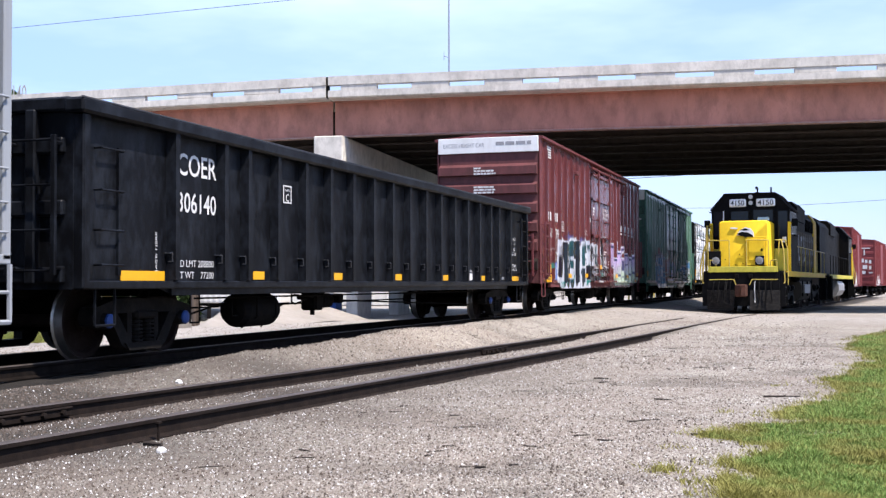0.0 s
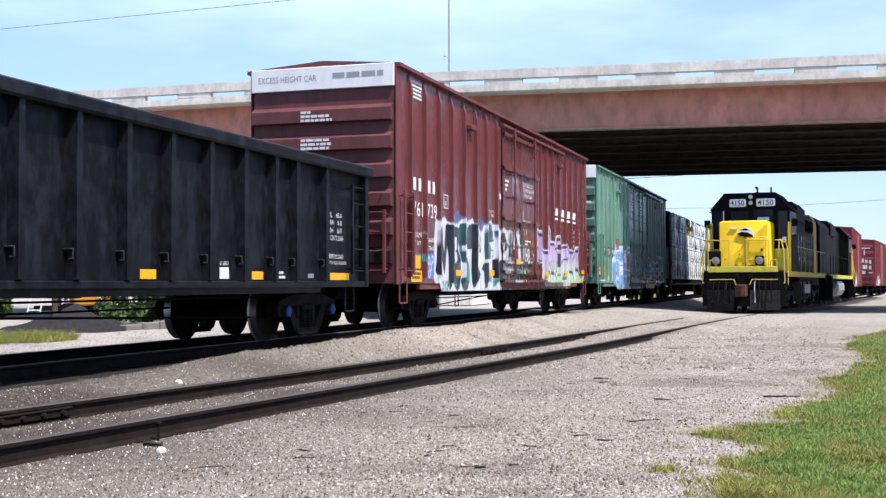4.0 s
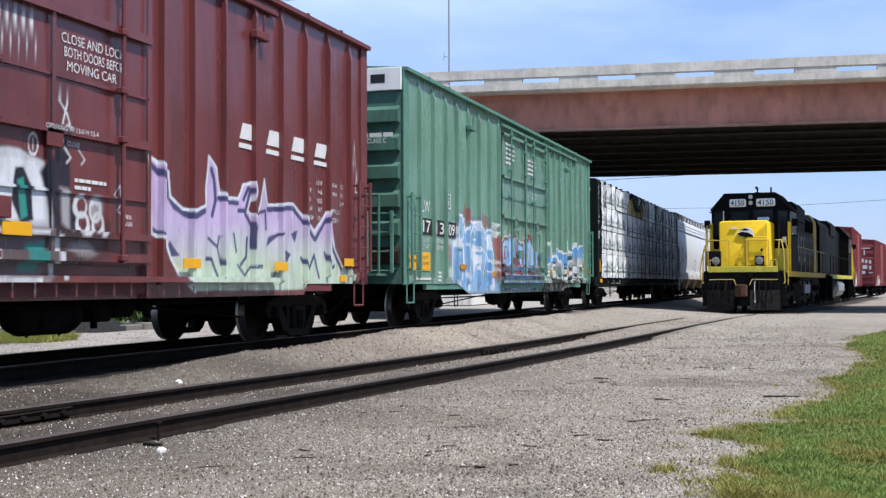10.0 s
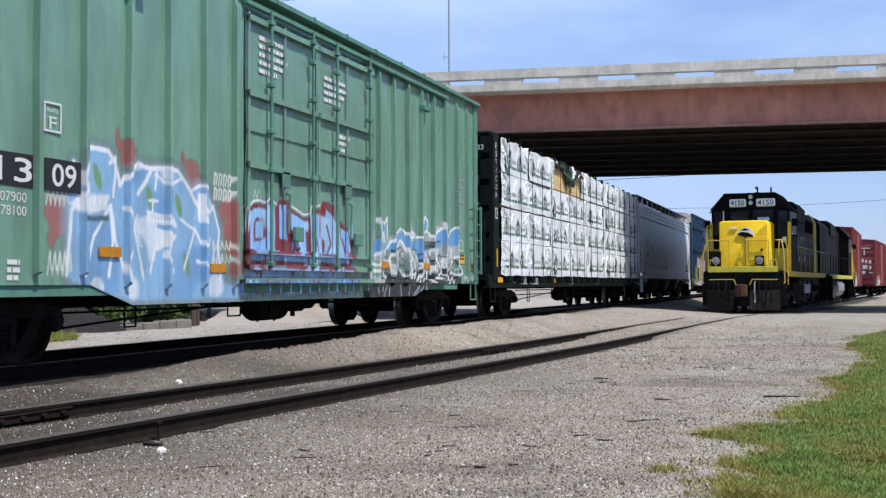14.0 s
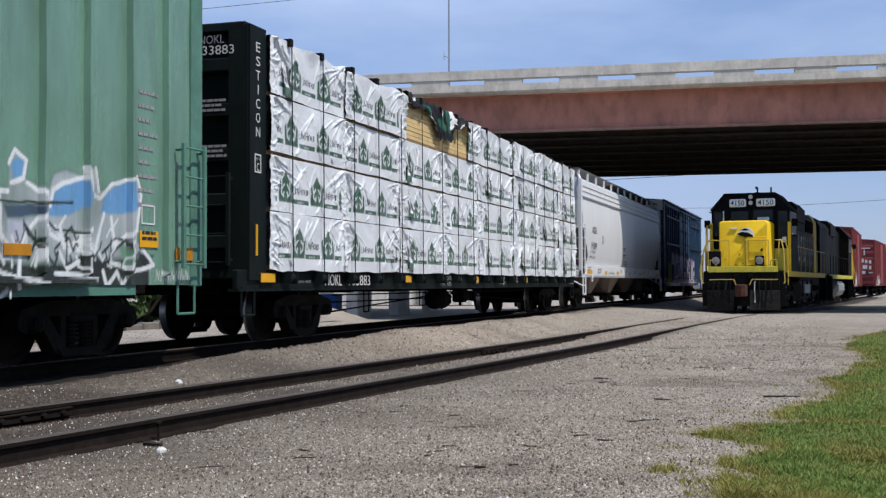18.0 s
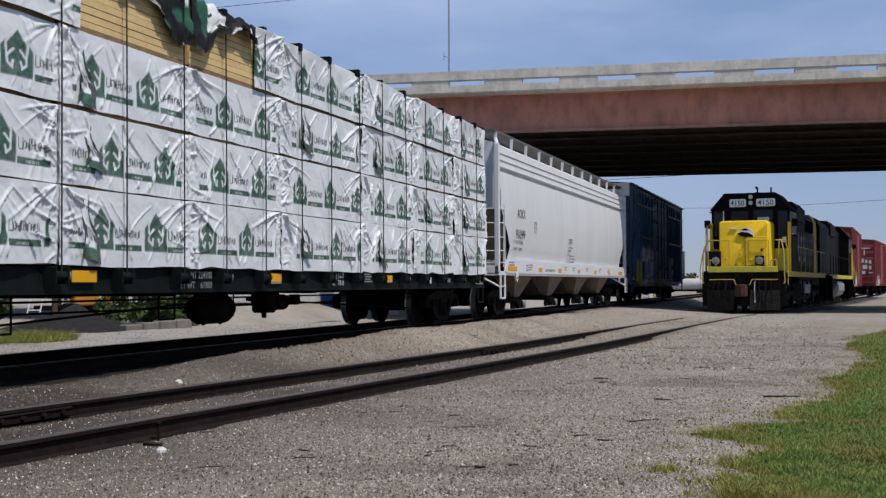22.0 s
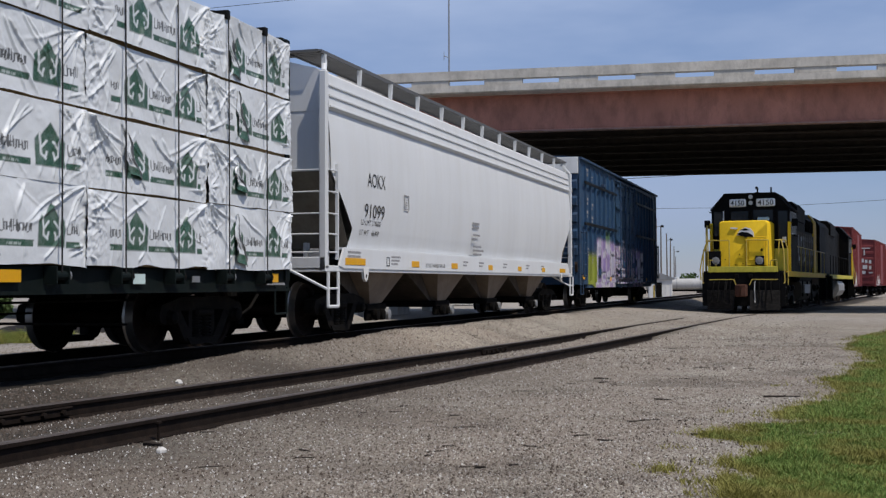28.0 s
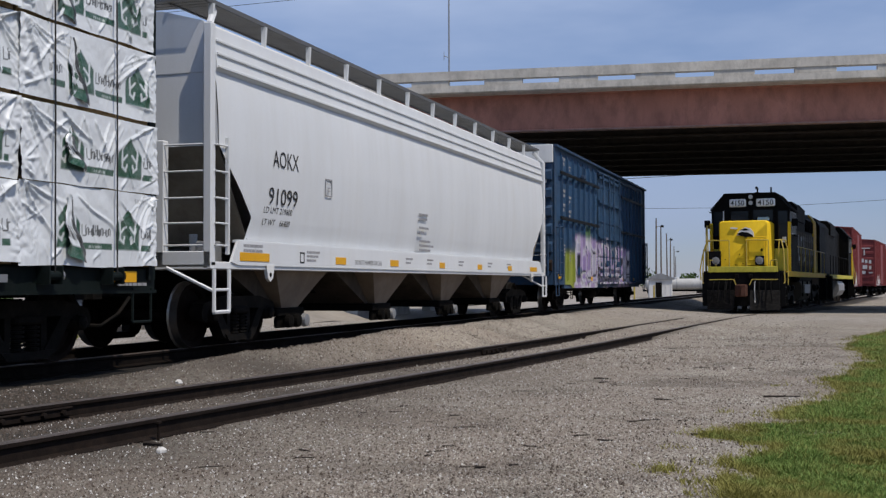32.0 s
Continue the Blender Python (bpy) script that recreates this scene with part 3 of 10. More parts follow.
    for i in range(len(xs) - 1):
        for k in range(n):
            f.append((i * n + k, i * n + (k + 1) % n, (i + 1) * n + (k + 1) % n, (i + 1) * n + k))
            mi.append(1 if k in (5, 6, 7) else 0)
    f += [tuple(range(n)), tuple(range((len(xs) - 1) * n, len(xs) * n))]
    s.v, s.f, s.m = v, f, mi + [0, 0]
    return solid(name, s, [M[web], M["railhead"]], label, "rail", "running rails", "structure")


for side in (-1, 1):
    make_rail("rail", lambda x: TRACK_Y + side * GAUGE, lambda x: 0.0, -45, 330, 5, "black steel rail of the freight track", "freight_rail")
    make_rail("rail", lambda x: siding_y(x) + side * GAUGE, siding_z, -30, 150, 2, "worn steel rail of the siding half sunk in gravel")

# joint bars on the siding, and a loose spike
for jx, side, face in ((8.6, 1, -1), (20.6, 1, -1)):
    jy, jz = float(siding_y(jx)) + side * GAUGE, float(siding_z(jx))
    joint = thing("rail_joint", "rusty bolted joint bar on the siding rail", "rail joint", (jx, jy, jz), math.degrees(math.atan2(-0.066, 1)))
    part("joint_bar", Shape().box(-0.85, 0.45, -0.06, -0.022, -0.13, -0.045, 0.012), M["rail"], joint)
    part("bar_lip", Shape().box(-0.85, 0.45, -0.075, -0.05, -0.062, -0.043, 0.006), M["rail"], joint)
    for k in range(5):
        bx = -0.68 + k * 0.25
        b = Shape()
        b.lathe([(-0.095, 0.012), (-0.092, 0.026), (-0.06, 0.028)], 6, "y", (bx, 0, -0.088))
        part("bolt", b, M["rail"], joint)
sx = 8.0
spike = solid("rail_spike", Shape().rod((0, 0, -0.08), (0, 0, 0.11), 0.011, 6).box(-0.028, 0.022, -0.02, 0.02, 0.10, 0.125, 0.006), M["rail"],
              "bent rusty track spike standing up beside the siding rail", "spike", at=(sx, float(siding_y(sx)) - GAUGE - 0.12, float(siding_z(sx)) - 0.14))


# ---- overpass ----
def overpass():
    """Concrete deck and parapet on red steel girders, crossing over the tracks. Local y runs along the deck, x across it."""
    br = thing("overpass", "concrete road overpass with red painted steel girders", "bridge", (47.5, 0, 0), math.degrees(math.atan(0.104)), kind="structure")
    joint_y, lo, hi = 19.6, -62.0, 96.0
    soffit, slab0, slab1 = 7.0, 8.50, 8.74
    width = 22.4

    def grade(y):
        return -0.017 * max(0.0, y - joint_y)

    spans = ((lo, joint_y - 0.05), (joint_y + 0.05, hi))
    for a, b in spans:
        ga, gb_ = grade(a), grade(b)
        for i in range(8):
            gx0 = 0.35 + i * (width - 1.0) / 7 if i else 0.62
            g = Shape()
            outline = [(-0.2, soffit), (0.2, soffit), (0.2, soffit + 0.05), (0.02, soffit + 0.09), (0.02, slab0 - 0.05), (0.2, slab0 - 0.03), (0.2, slab0), (-0.2, slab0),
                       (-0.2, slab0 - 0.03), (-0.02, slab0 - 0.05), (-0.02, soffit + 0.09), (-0.2, soffit + 0.05)]
            v = [(gx0 + p, a, q + ga) for p, q in outline] + [(gx0 + p, b, q + gb_) for p, q in outline]
            n = len(outline)
            mi = [1 if k in (0, 1, 2, 11) else 0 for k in range(n)]
            g.v, g.f, g.m = v, [(k, (k + 1) % n, n + (k + 1) % n, n + k) for k in range(n)] + [tuple(range(n)), tuple(range(n, 2 * n))], mi + [0, 0]
            # inner girders carry the shade under the deck in their dark colour
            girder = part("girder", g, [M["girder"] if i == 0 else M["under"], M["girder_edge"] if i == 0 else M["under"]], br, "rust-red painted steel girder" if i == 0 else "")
        d = Shape()
        v = [(x, y, z + grade(y)) for y in (a, b) for x, z in ((-0.35, slab0), (width, slab0), (width, slab1), (-0.42, slab1), (-0.42, slab0 + 0.05))]
        d.add(v, [(k, (k + 1) % 5, 5 + (k + 1) % 5, 5 + k) for k in range(5)] + [(0, 1, 2, 3, 4), (5, 6, 7, 8, 9)])
        part("deck_slab", d, M["concrete"], br)
        for px_ in (-0.40, width - 0.3):
            c = Shape()
            for z0, z1, ins in ((slab1, slab1 + 0.08, 0.0), (slab1 + 0.30, slab1 + 0.66, -0.02)):
                v = [(px_ + (0.34 - ins if e else ins), y, z + grade(y)) for y in (a, b) for e, z in ((0, z0), (1, z0), (1, z1), (0, z1))]
                c.add(v, [(k, (k + 1) % 4, 4 + (k + 1) % 4, 4 + k) for k in range(4)] + [(0, 1, 2, 3), (4, 5, 6, 7)])
            para = part("parapet", c, M["concrete"], br, "weathered concrete parapet with slots")
            y = a + 0.05
            pitch, block = 2.98, 1.52
            off = (joint_y - 5.08 - a) % pitch if a < 0 else 2.05
            if off > 0.1:
                part("parapet_block", Shape().box(px_ + 0.012, px_ + 0.31, a + 0.01, a + max(0.3, off - (pitch - block)) if a > 0 else a + 0.3, slab1 + 0.079 + grade(a), slab1 + 0.305 + grade(a), 0.015), M["concrete"], para)
            y = a + off
            while y < b - 1.6:
                if -30 < y < 60:
                    part("parapet_block", Shape().box(px_ + 0.012, px_ + 0.31, y, y + block, slab1 + 0.075 + grade(y), slab1 + 0.305 + grade(y), 0.015), M["concrete"], para)
                y += pitch
    for jy in (joint_y, -16.0, 55.0):
        zc = soffit + grade(jy) - 0.02
        pier = part("pier_cap", Shape().box(-0.25, width, jy - 0.62, jy + 0.62, zc - 1.35, zc, 0.04), M["concrete"], br, "weathered concrete pier cap")
        for cx in (4.35, 11.8, 19.2):
            part("pier_column", Shape().box(cx - 1.15, cx + 1.15, jy - 0.27, jy + 0.27, -1.2, zc - 1.349, 0.05), M["concrete"], pier)
    for y in (lo, hi):
        part("abutment", Shape().box(-0.5, width + 0.5, y - 1.0, y + 1.0, -1.5, soffit - 0.01 + min(grade(y), 0)), M["concrete"], br)
    part("expansion_joint", Shape().box(-0.38, -0.06, joint_y - 0.03, joint_y + 0.03, slab0 + 0.02, slab1 + 0.64), M["dark"], br, "dark rubber joint seal")
    return br


overpass()
# ---- freight cars: shared running gear ----
WHEEL_R = 0.457
CARS, WHEELS = [], []      # (thing, x at the start) and every wheelset, keyed at the end


def wheelset_mesh():
    s = Shape()
    for sd in (-1, 1):
        y = sd * GAUGE
        prof = [(-0.07, 0.09), (-0.045, 0.12), (-0.02, 0.14), (-0.005, 0.36), (-0.06, 0.395), (-0.07, 0.452), (0.045, 0.459), (0.06, 0.485), (0.072, 0.48), (0.075, 0.41), (0.03, 0.37), (0.02, 0.15), (0.06, 0.12), (0.07, 0.09)]
        k = len(s.f)
        s.lathe([(y - sd * h, r) for h, r in prof], 32, "y")
        for i in range(5 * 32, 8 * 32):
            s.m[k + i] = 1
    s.rod((0, -1.05, 0), (0, 1.05, 0), 0.08, 12)
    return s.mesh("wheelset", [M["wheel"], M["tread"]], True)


def side_frame_mesh():
    """Cast side frame of a two-axle truck, its centre at the origin, axles 1.78 m apart; faces -y."""
    s = Shape()
    top = [(-1.16, 0.50), (-1.10, 0.62), (-0.62, 0.72), (0.62, 0.72), (1.10, 0.62), (1.16, 0.50), (1.13, 0.40), (1.02, 0.36), (0.86, 0.50), (0.62, 0.54), (-0.62, 0.54), (-0.86, 0.50), (-1.02, 0.36), (-1.13, 0.40)]
    s.slab(top, -0.11, 0.09)
    for sg in (-1, 1):
        s.slab([(sg * 0.80, 0.53), (sg * 0.62, 0.56), (sg * 0.30, 0.18), (sg * 0.40, 0.10), (sg * 0.50, 0.14)], -0.10, 0.08)
        s.slab([(sg * 0.36, 0.56), (sg * 0.26, 0.56), (sg * 0.26, 0.17), (sg * 0.36, 0.17)], -0.08, 0.06)
        s.lathe([(-0.17, 0.03), (-0.16, 0.075), (-0.12, 0.10), (0.05, 0.11), (0.08, 0.05)], 14, "y", (sg * 0.89, 0, 0.457))
    s.slab([(-0.46, 0.17), (-0.36, 0.075), (0.36, 0.075), (0.46, 0.17)], -0.12, 0.09)
    s.box(-0.24, 0.24, -0.15, 0.1, 0.46, 0.57, 0.03)
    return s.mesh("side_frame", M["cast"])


def spring_mesh():
    s = Shape()
    for k in range(6):
        s.lathe([(0.0, 0.05), (0.008, 0.088), (0.030, 0.088), (0.036, 0.05)], 12, "z", (0, 0, 0.175 + k * 0.047))
    s.rod((0, 0, 0.16), (0, 0, 0.47), 0.055, 10)
    return s.mesh("coil_spring", M["cast"])


ME_WHEELSET, ME_FRAME, ME_SPRING = wheelset_mesh(), side_frame_mesh(), spring_mesh()
ME_CAP = Shape().lathe([(-0.215, 0.02), (-0.21, 0.05), (-0.19, 0.085), (-0.165, 0.09)], 14, "y").mesh("bearing_cap", M["bluecap"])
ME_CAPD = Shape().lathe([(-0.215, 0.02), (-0.21, 0.05), (-0.19, 0.085), (-0.165, 0.09)], 14, "y").mesh("bearing_cap", M["cast"])


def truck(car, x, blue=False, spin=True):
    for dx in (-0.89, 0.89):
        w = part("wheelset", ME_WHEELSET, None, car, at=(x + dx, 0, WHEEL_R))
        if spin:
            WHEELS.append((w, x + dx))
    for sd in (-1, 1):
        f = part("side_frame", ME_FRAME, None, car, at=(x, sd * 1.0, 0))
        if sd > 0:
            f.rotation_euler = (0, 0, math.pi)
        else:
            for dx in (-0.13, 0.13):
                part("coil_spring", ME_SPRING, None, f, at=(dx, -0.05, 0))
            for dx in (-0.89, 0.89):
                part("bearing_cap", ME_CAP if blue else ME_CAPD, None, f, "blue roller bearing cap" if blue else "", at=(dx, 0, 0.457))
    part("bolster", Shape().box(x - 0.2, x + 0.2, -0.95, 0.95, 0.47, 0.74, 0.04).rod((x, 0, 0.7), (x, 0, 0.86), 0.25, 12), M["cast"], car)
    b = Shape()
    for dx in (-0.42, 0.42):
        b.box(x + dx - 0.04, x + dx + 0.04, -0.85, 0.85, 0.3, 0.4)
    for dx in (-0.40, 0.40):
        for sd in (-1, 1):
            b.box(x + dx - 0.03, x + dx + 0.03, sd * GAUGE - 0.08, sd * GAUGE + 0.08, 0.26, 0.52, 0.02)
    part("brake_beam", b, M["dark"], car)


def coupler(car, x, d):
    s = Shape()
    s.box(min(x, x + d * 0.45), max(x, x + d * 0.45), -0.09, 0.09, 0.74, 0.94, 0.03)
    s.slab([(x + d * 0.38, -0.14), (x + d * 0.62, -0.16), (x + d * 0.68, 0.02), (x + d * 0.52, 0.05), (x + d * 0.52, 0.17), (x + d * 0.40, 0.17)], 0.70, 0.98, "z")
    s.pipe([(x + d * 0.05, -0.35, 0.72), (x + d * 0.3, -0.33, 0.5), (x + d * 0.5, -0.2, 0.35), (x + d * 0.62, 0.0, 0.36)], 0.025)
    part("coupler", s, M["cast"], car)


def rungs(car, name, x0, x1, y, zs, mat, stiles=True, r=0.013, out=0.10, end=False, label="", foot=0.0):
    """A ladder on the side (rungs along x) or, with end, on the car's end (rungs along y)."""
    top, bot = max(zs) + 0.05, min(zs) - 0.05
    put = (lambda a, b, c: (b, a, c)) if end else (lambda a, b, c: (a, b, c))
    s = Shape()
    if stiles:
        for a in (x0, x1):
            p, q = put(a - 0.03, y - 0.035, bot), put(a + 0.03, y + 0.01, top)
            s.box(min(p[0], q[0]), max(p[0], q[0]), min(p[1], q[1]), max(p[1], q[1]), bot, top, 0.004)
            for zz in (bot + 0.08, top - 0.08):
                s.rod(put(a, y, zz), put(a, y + out, zz), 0.02, 6)
    if foot:
        for a in (x0, x1):
            s.rod(put(a, y, bot + 0.1), put(a, y, bot - foot), 0.016, 6)
        s.rod(put(x0, y, bot - foot), put(x1, y, bot - foot), 0.016, 6)
    if not s.f:
        s.rod(put(x0, y + out, zs[0]), put(x0, y, zs[0]), r, 6)
    lad = part(name, s, mat, car, label)
    for zz in zs:
        q = Shape().rod(put(x0, y, zz), put(x1, y, zz), r, 8)
        if not stiles:
            q.rod(put(x0, y, zz), put(x0, y + out, zz), r, 6).rod(put(x1, y, zz), put(x1, y + out, zz), r, 6)
        part("rung", q, mat, lad)
    return lad


def stirrup(car, x, y, z0, z1, w, mat):
    part("sill_step", Shape().pipe([(x, y, z1), (x, y, z0), (x + w, y, z0), (x + w, y, z1)], 0.017, 6), mat, car)


def tape(car, x, y, z, w, h=0.14, mat="reflector"):
    part("reflector", Shape().box(x - w / 2, x + w / 2, y - 0.006, y + 0.004, z - h / 2, z + h / 2, 0.002), M[mat], car, "amber reflective strip")


def frame_mark(car, x, y, z, w, h, mat, ch=""):
    s = Shape()
    t = 0.02
    s.box(x, x + w, y - 0.003, y + 0.004, z, z + t).box(x, x + w, y - 0.003, y + 0.004, z + h - t, z + h)
    s.box(x, x + t, y - 0.003, y + 0.004, z + t, z + h - t).box(x + w - t, x + w, y - 0.003, y + 0.004, z + t, z + h - t)
    part("marking", s, mat, car)
    if ch:
        letters("marking", ch, h * 0.42, mat, car, x + w * 0.3, y - 0.003, z + h * 0.1, w * 0.4)
        letters("marking", "PLATE", h * 0.13, mat, car, x + w * 0.18, y - 0.003, z + h * 0.66, w * 0.62)


def underframe(car, L, z0=0.74, z1=0.86, gear=7.0, trucks=(2.6, 16.0), tank=(0.29, 0.75), valve=2.6, hw=1.3, sill_z=0.80):
    """Centre sill, cross bearers and brake gear. gear: middle of the air reservoir; valve: how far on the brake valve hangs."""
    s = Shape().box(0.1, L - 0.1, -0.26, 0.26, z0, z1 + 0.12, 0.02)
    for k in range(9):
        x = 2.6 + (L - 5.2) * k / 8
        s.box(x - 0.05, x + 0.05, -hw, hw, z1 - 0.12, z1 + 0.05)
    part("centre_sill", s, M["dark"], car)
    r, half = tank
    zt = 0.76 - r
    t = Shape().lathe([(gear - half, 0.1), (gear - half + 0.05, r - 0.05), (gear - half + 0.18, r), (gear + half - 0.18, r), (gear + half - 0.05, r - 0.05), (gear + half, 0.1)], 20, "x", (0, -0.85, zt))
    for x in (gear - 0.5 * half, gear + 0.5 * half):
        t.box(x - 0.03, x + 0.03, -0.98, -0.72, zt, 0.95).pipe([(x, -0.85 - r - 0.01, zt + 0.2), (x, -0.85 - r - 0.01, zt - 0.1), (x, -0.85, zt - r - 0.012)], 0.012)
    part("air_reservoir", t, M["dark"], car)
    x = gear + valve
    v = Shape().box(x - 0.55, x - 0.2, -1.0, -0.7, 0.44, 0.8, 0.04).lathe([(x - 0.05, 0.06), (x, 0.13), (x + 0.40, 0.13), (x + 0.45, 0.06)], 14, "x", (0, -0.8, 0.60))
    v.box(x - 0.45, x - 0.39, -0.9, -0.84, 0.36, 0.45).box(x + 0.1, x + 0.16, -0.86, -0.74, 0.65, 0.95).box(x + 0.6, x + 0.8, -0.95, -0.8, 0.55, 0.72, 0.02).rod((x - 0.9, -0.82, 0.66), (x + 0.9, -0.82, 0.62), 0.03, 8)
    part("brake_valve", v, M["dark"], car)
    # one long rod rises from each truck to the cylinder; a pipe runs level under the side sill
    a, b = trucks
    p = Shape().pipe([(a + 0.9, -0.72, 0.34), (gear - half - 0.2, -0.84, 0.62)], 0.016).pipe([(b - 0.9, -0.72, 0.36), (gear + valve + 0.7, -0.84, 0.60)], 0.016)
    p.pipe([(a + 1.4, -1.02, sill_z - 0.10), (b - 1.4, -1.02, sill_z - 0.10)], 0.014).pipe([(a + 1.2, 0.7, 0.5), (b - 1.2, 0.7, 0.52)], 0.016)
    span = gear - half - a
    for f, w, low in ((0.36, 0.26, 0.0), (0.80, 0.40, 0.06)):
        x = a + f * span + 0.4
        zl = 0.34 + 0.28 * f - 0.08 - low
        p.pipe([(x, -0.95, sill_z + 0.05), (x, -0.95, zl), (x + w, -0.95, zl), (x + w, -0.95, sill_z + 0.05)], 0.013)
    x = gear + half + 0.5
    p.pipe([(x, -1.0, sill_z + 0.05), (x, -1.0, 0.60), (x + 0.35, -0.9, 0.56), (x + 0.8, -0.86, 0.62)], 0.014).pipe([(x + 0.2, -0.95, 0.72), (x + 1.1, -0.95, 0.66), (x + 1.5, -0.8, 0.56)], 0.012)
    part("brake_rigging", p, M["dark"], car)


# ---- painted letters on car sides ----
def seg_dist(x, z, pts):
    d = np.full(np.shape(x), 9.0)
    for (ax, az), (bx, bz) in zip(pts, pts[1:]):
        ux, uz = bx - ax, bz - az
        L2 = ux * ux + uz * uz + 1e-9
        t = np.clip(((x - ax) * ux + (z - az) * uz) / L2, 0, 1)
        d = np.minimum(d, np.hypot(x - ax - t * ux, z - az - t * uz))
    return d


def over(col, mask, rgb):
    """Lay pigment rgb over col (n, 4) where mask (0 to 1)."""
    a = mask[:, None]
    col[:, :3] = col[:, :3] * (1 - a) + np.array(rgb)[None] * a
    col[:, 3] = np.maximum(col[:, 3], mask)


def soft(d, r, w=0.03):
    return np.clip((r - d) / w + 0.5, 0, 1)


def scribble(col, x, z, x0, z0, w, h, rgb, r, seed, n=9):
    rng = random.Random(seed)
    pts = [(x0 + w * k / n + rng.uniform(-0.3, 0.3) * w / n, z0 + h * rng.random()) for k in range(n + 1)]
    over(col, soft(seg_dist(x, z, pts), r, 0.02), rgb)


def side_sheet(name, L, z0, z1, ribs, rib_w, rib_d, mat, spray=None, skip=None, fine=2.75, sill=None, dx=0.023):
    """Ribbed side wall facing -y; y = 0 is the sheet, ribs stand out by rib_d. skip: (x0, x1) of the door bay, set back.
    sill: (x0, x1, z, ramp) of a deeper middle part. spray(col, x, z) lays graffiti."""
    xs = {0.0, L}
    for r in ribs:
        xs |= {r - rib_w / 2 - 0.008, r - rib_w / 2, r + rib_w / 2, r + rib_w / 2 + 0.008}
    if skip:
        xs |= {skip[0] - 0.02, skip[0], skip[1], skip[1] + 0.02}
    if sill:
        xs |= {sill[0], sill[0] + sill[3], sill[1] - sill[3], sill[1]}
    xs = np.array(sorted(a for a in xs if 0 <= a <= L))
    full = [xs[0]]
    for a, b in zip(xs, xs[1:]):
        k = max(1, int((b - a) / dx))
        full += list(a + (b - a) * (np.arange(k) + 1) / k)
    xs = np.array(full)
    zs = np.concatenate([np.arange(z0, min(fine, z1), dx * 1.1), np.arange(min(fine, z1), z1, 0.25), [z1]])
    X, Z = np.meshgrid(xs, zs, indexing="ij")
    Y = np.zeros_like(X)
    for r in ribs:
        k = np.clip((rib_w / 2 + 0.008 - np.abs(X - r)) / 0.008, 0, 1)
        Y = np.minimum(Y, -rib_d * k * np.clip((Z - z0 - 0.10) / 0.03, 0, 1) * np.clip((z1 - 0.12 - Z) / 0.03, 0, 1))
    if skip:
        Y = np.where((X >= skip[0] - 1e-4) & (X <= skip[1] + 1e-4), 0.07, Y)
    if sill:
        low = np.interp(X, (sill[0], sill[0] + sill[3], sill[1] - sill[3], sill[1]), (0, 1, 1, 0))
        Z = Z - low * (z0 - sill[2]) * np.clip(1 - (Z - z0) / 0.3, 0, 1)
    Y = Y + 0.020 * (soft_noise(X, Z, 31, 1.1) - 0.5) + 0.009 * (soft_noise(X, Z, 32, 2.6) - 0.5)
    col = np.zeros((X.size, 4))
    if spray:
        spray(col, X.ravel(), Z.ravel())
    return grid_mesh(name, np.stack([X, Y, Z], -1), len(xs), len(zs), mat, col)


def end_wall(car, x, d, hw, z0, z1, mat, cap, capmat, n=6):
    """Corrugated end with heavy level ribs; d = -1 for the end that faces -x."""
    s = Shape().box(min(x, x - d * 0.05), max(x, x - d * 0.05), -hw, hw, z0, z1)
    ribs_ = []
    for k in range(n):
        a = 1.27 + k * 0.553
        v = [(x, a), (x + d * 0.14, a + 0.02), (x + d * 0.14, a + 0.25), (x, a + 0.34)]
        ribs_.append(Shape().slab(v, -hw + 0.05, hw - 0.05, "y"))
    e = part("end_wall", s, mat, car)
    for k, r in enumerate(ribs_):
        # lowest rib goes near-black, for dirt and the shade between cars
        part("end_rib", r, M["end_shade_grime"] if k < 1 else mat, e)
    c = Shape().box(min(x + d * 0.002, x + d * 0.06), max(x + d * 0.002, x + d * 0.06), -hw + 0.01, hw - 0.01, z1 - cap, z1, 0.01)
    part("end_cap", c, capmat, car, "white painted upper end panel")
    return e


def painted_bar(name, x0, x1, y0, y1, z0, z1, mat, parent, spray, ox=0.0, oz=0.0):
    """A bar whose face carries the sprayed paint of the side it stands on."""
    xs = np.arange(x0, x1 + 0.02, 0.03)
    zs = np.linspace(z0, z1, max(2, int((z1 - z0) / 0.03) + 1))
    py = np.concatenate([[y1], np.full(len(zs), y0), [y1]])
    pz = np.concatenate([[z0], zs, [z1]])
    co = np.stack([np.repeat(xs, len(py)), np.tile(py, len(xs)), np.tile(pz, len(xs))], -1)
    c = np.zeros((len(co), 4))
    spray(c, co[:, 0] + ox, co[:, 2] + oz)
    return part(name, grid_mesh(name, co, len(xs), len(py), mat, c), None, parent)


def boxcar(name, label, x_start, L, hw, z0, z1, ribs, door, mats, spray, cap=0.45, sill=None, rib_w=0.065, rib_d=0.085, door_split=False, stiff=(), cap_mat=None, end_mat=None, gear=10.6, trucks=(2.6, 16.97), gusset_x=8.0, rails=((1.2, 0.05), (1.45, 0.04), (2.56, 0.05), (3.85, 0.05), (4.72, 0.05), (1.9, 0.016), (3.14, 0.016)), rods=(0.24, 0.82), dx=0.018):
    car = thing(name, label, "boxcar", (x_start, TRACK_Y, 0), group="freight cars")
    side, trim = mats
    near = part("side_wall", side_sheet("side_wall", L, z0, z1 - 0.02, ribs, rib_w, rib_d, side, spray, door, sill=sill, dx=dx), None, car, at=(0, -hw, 0))
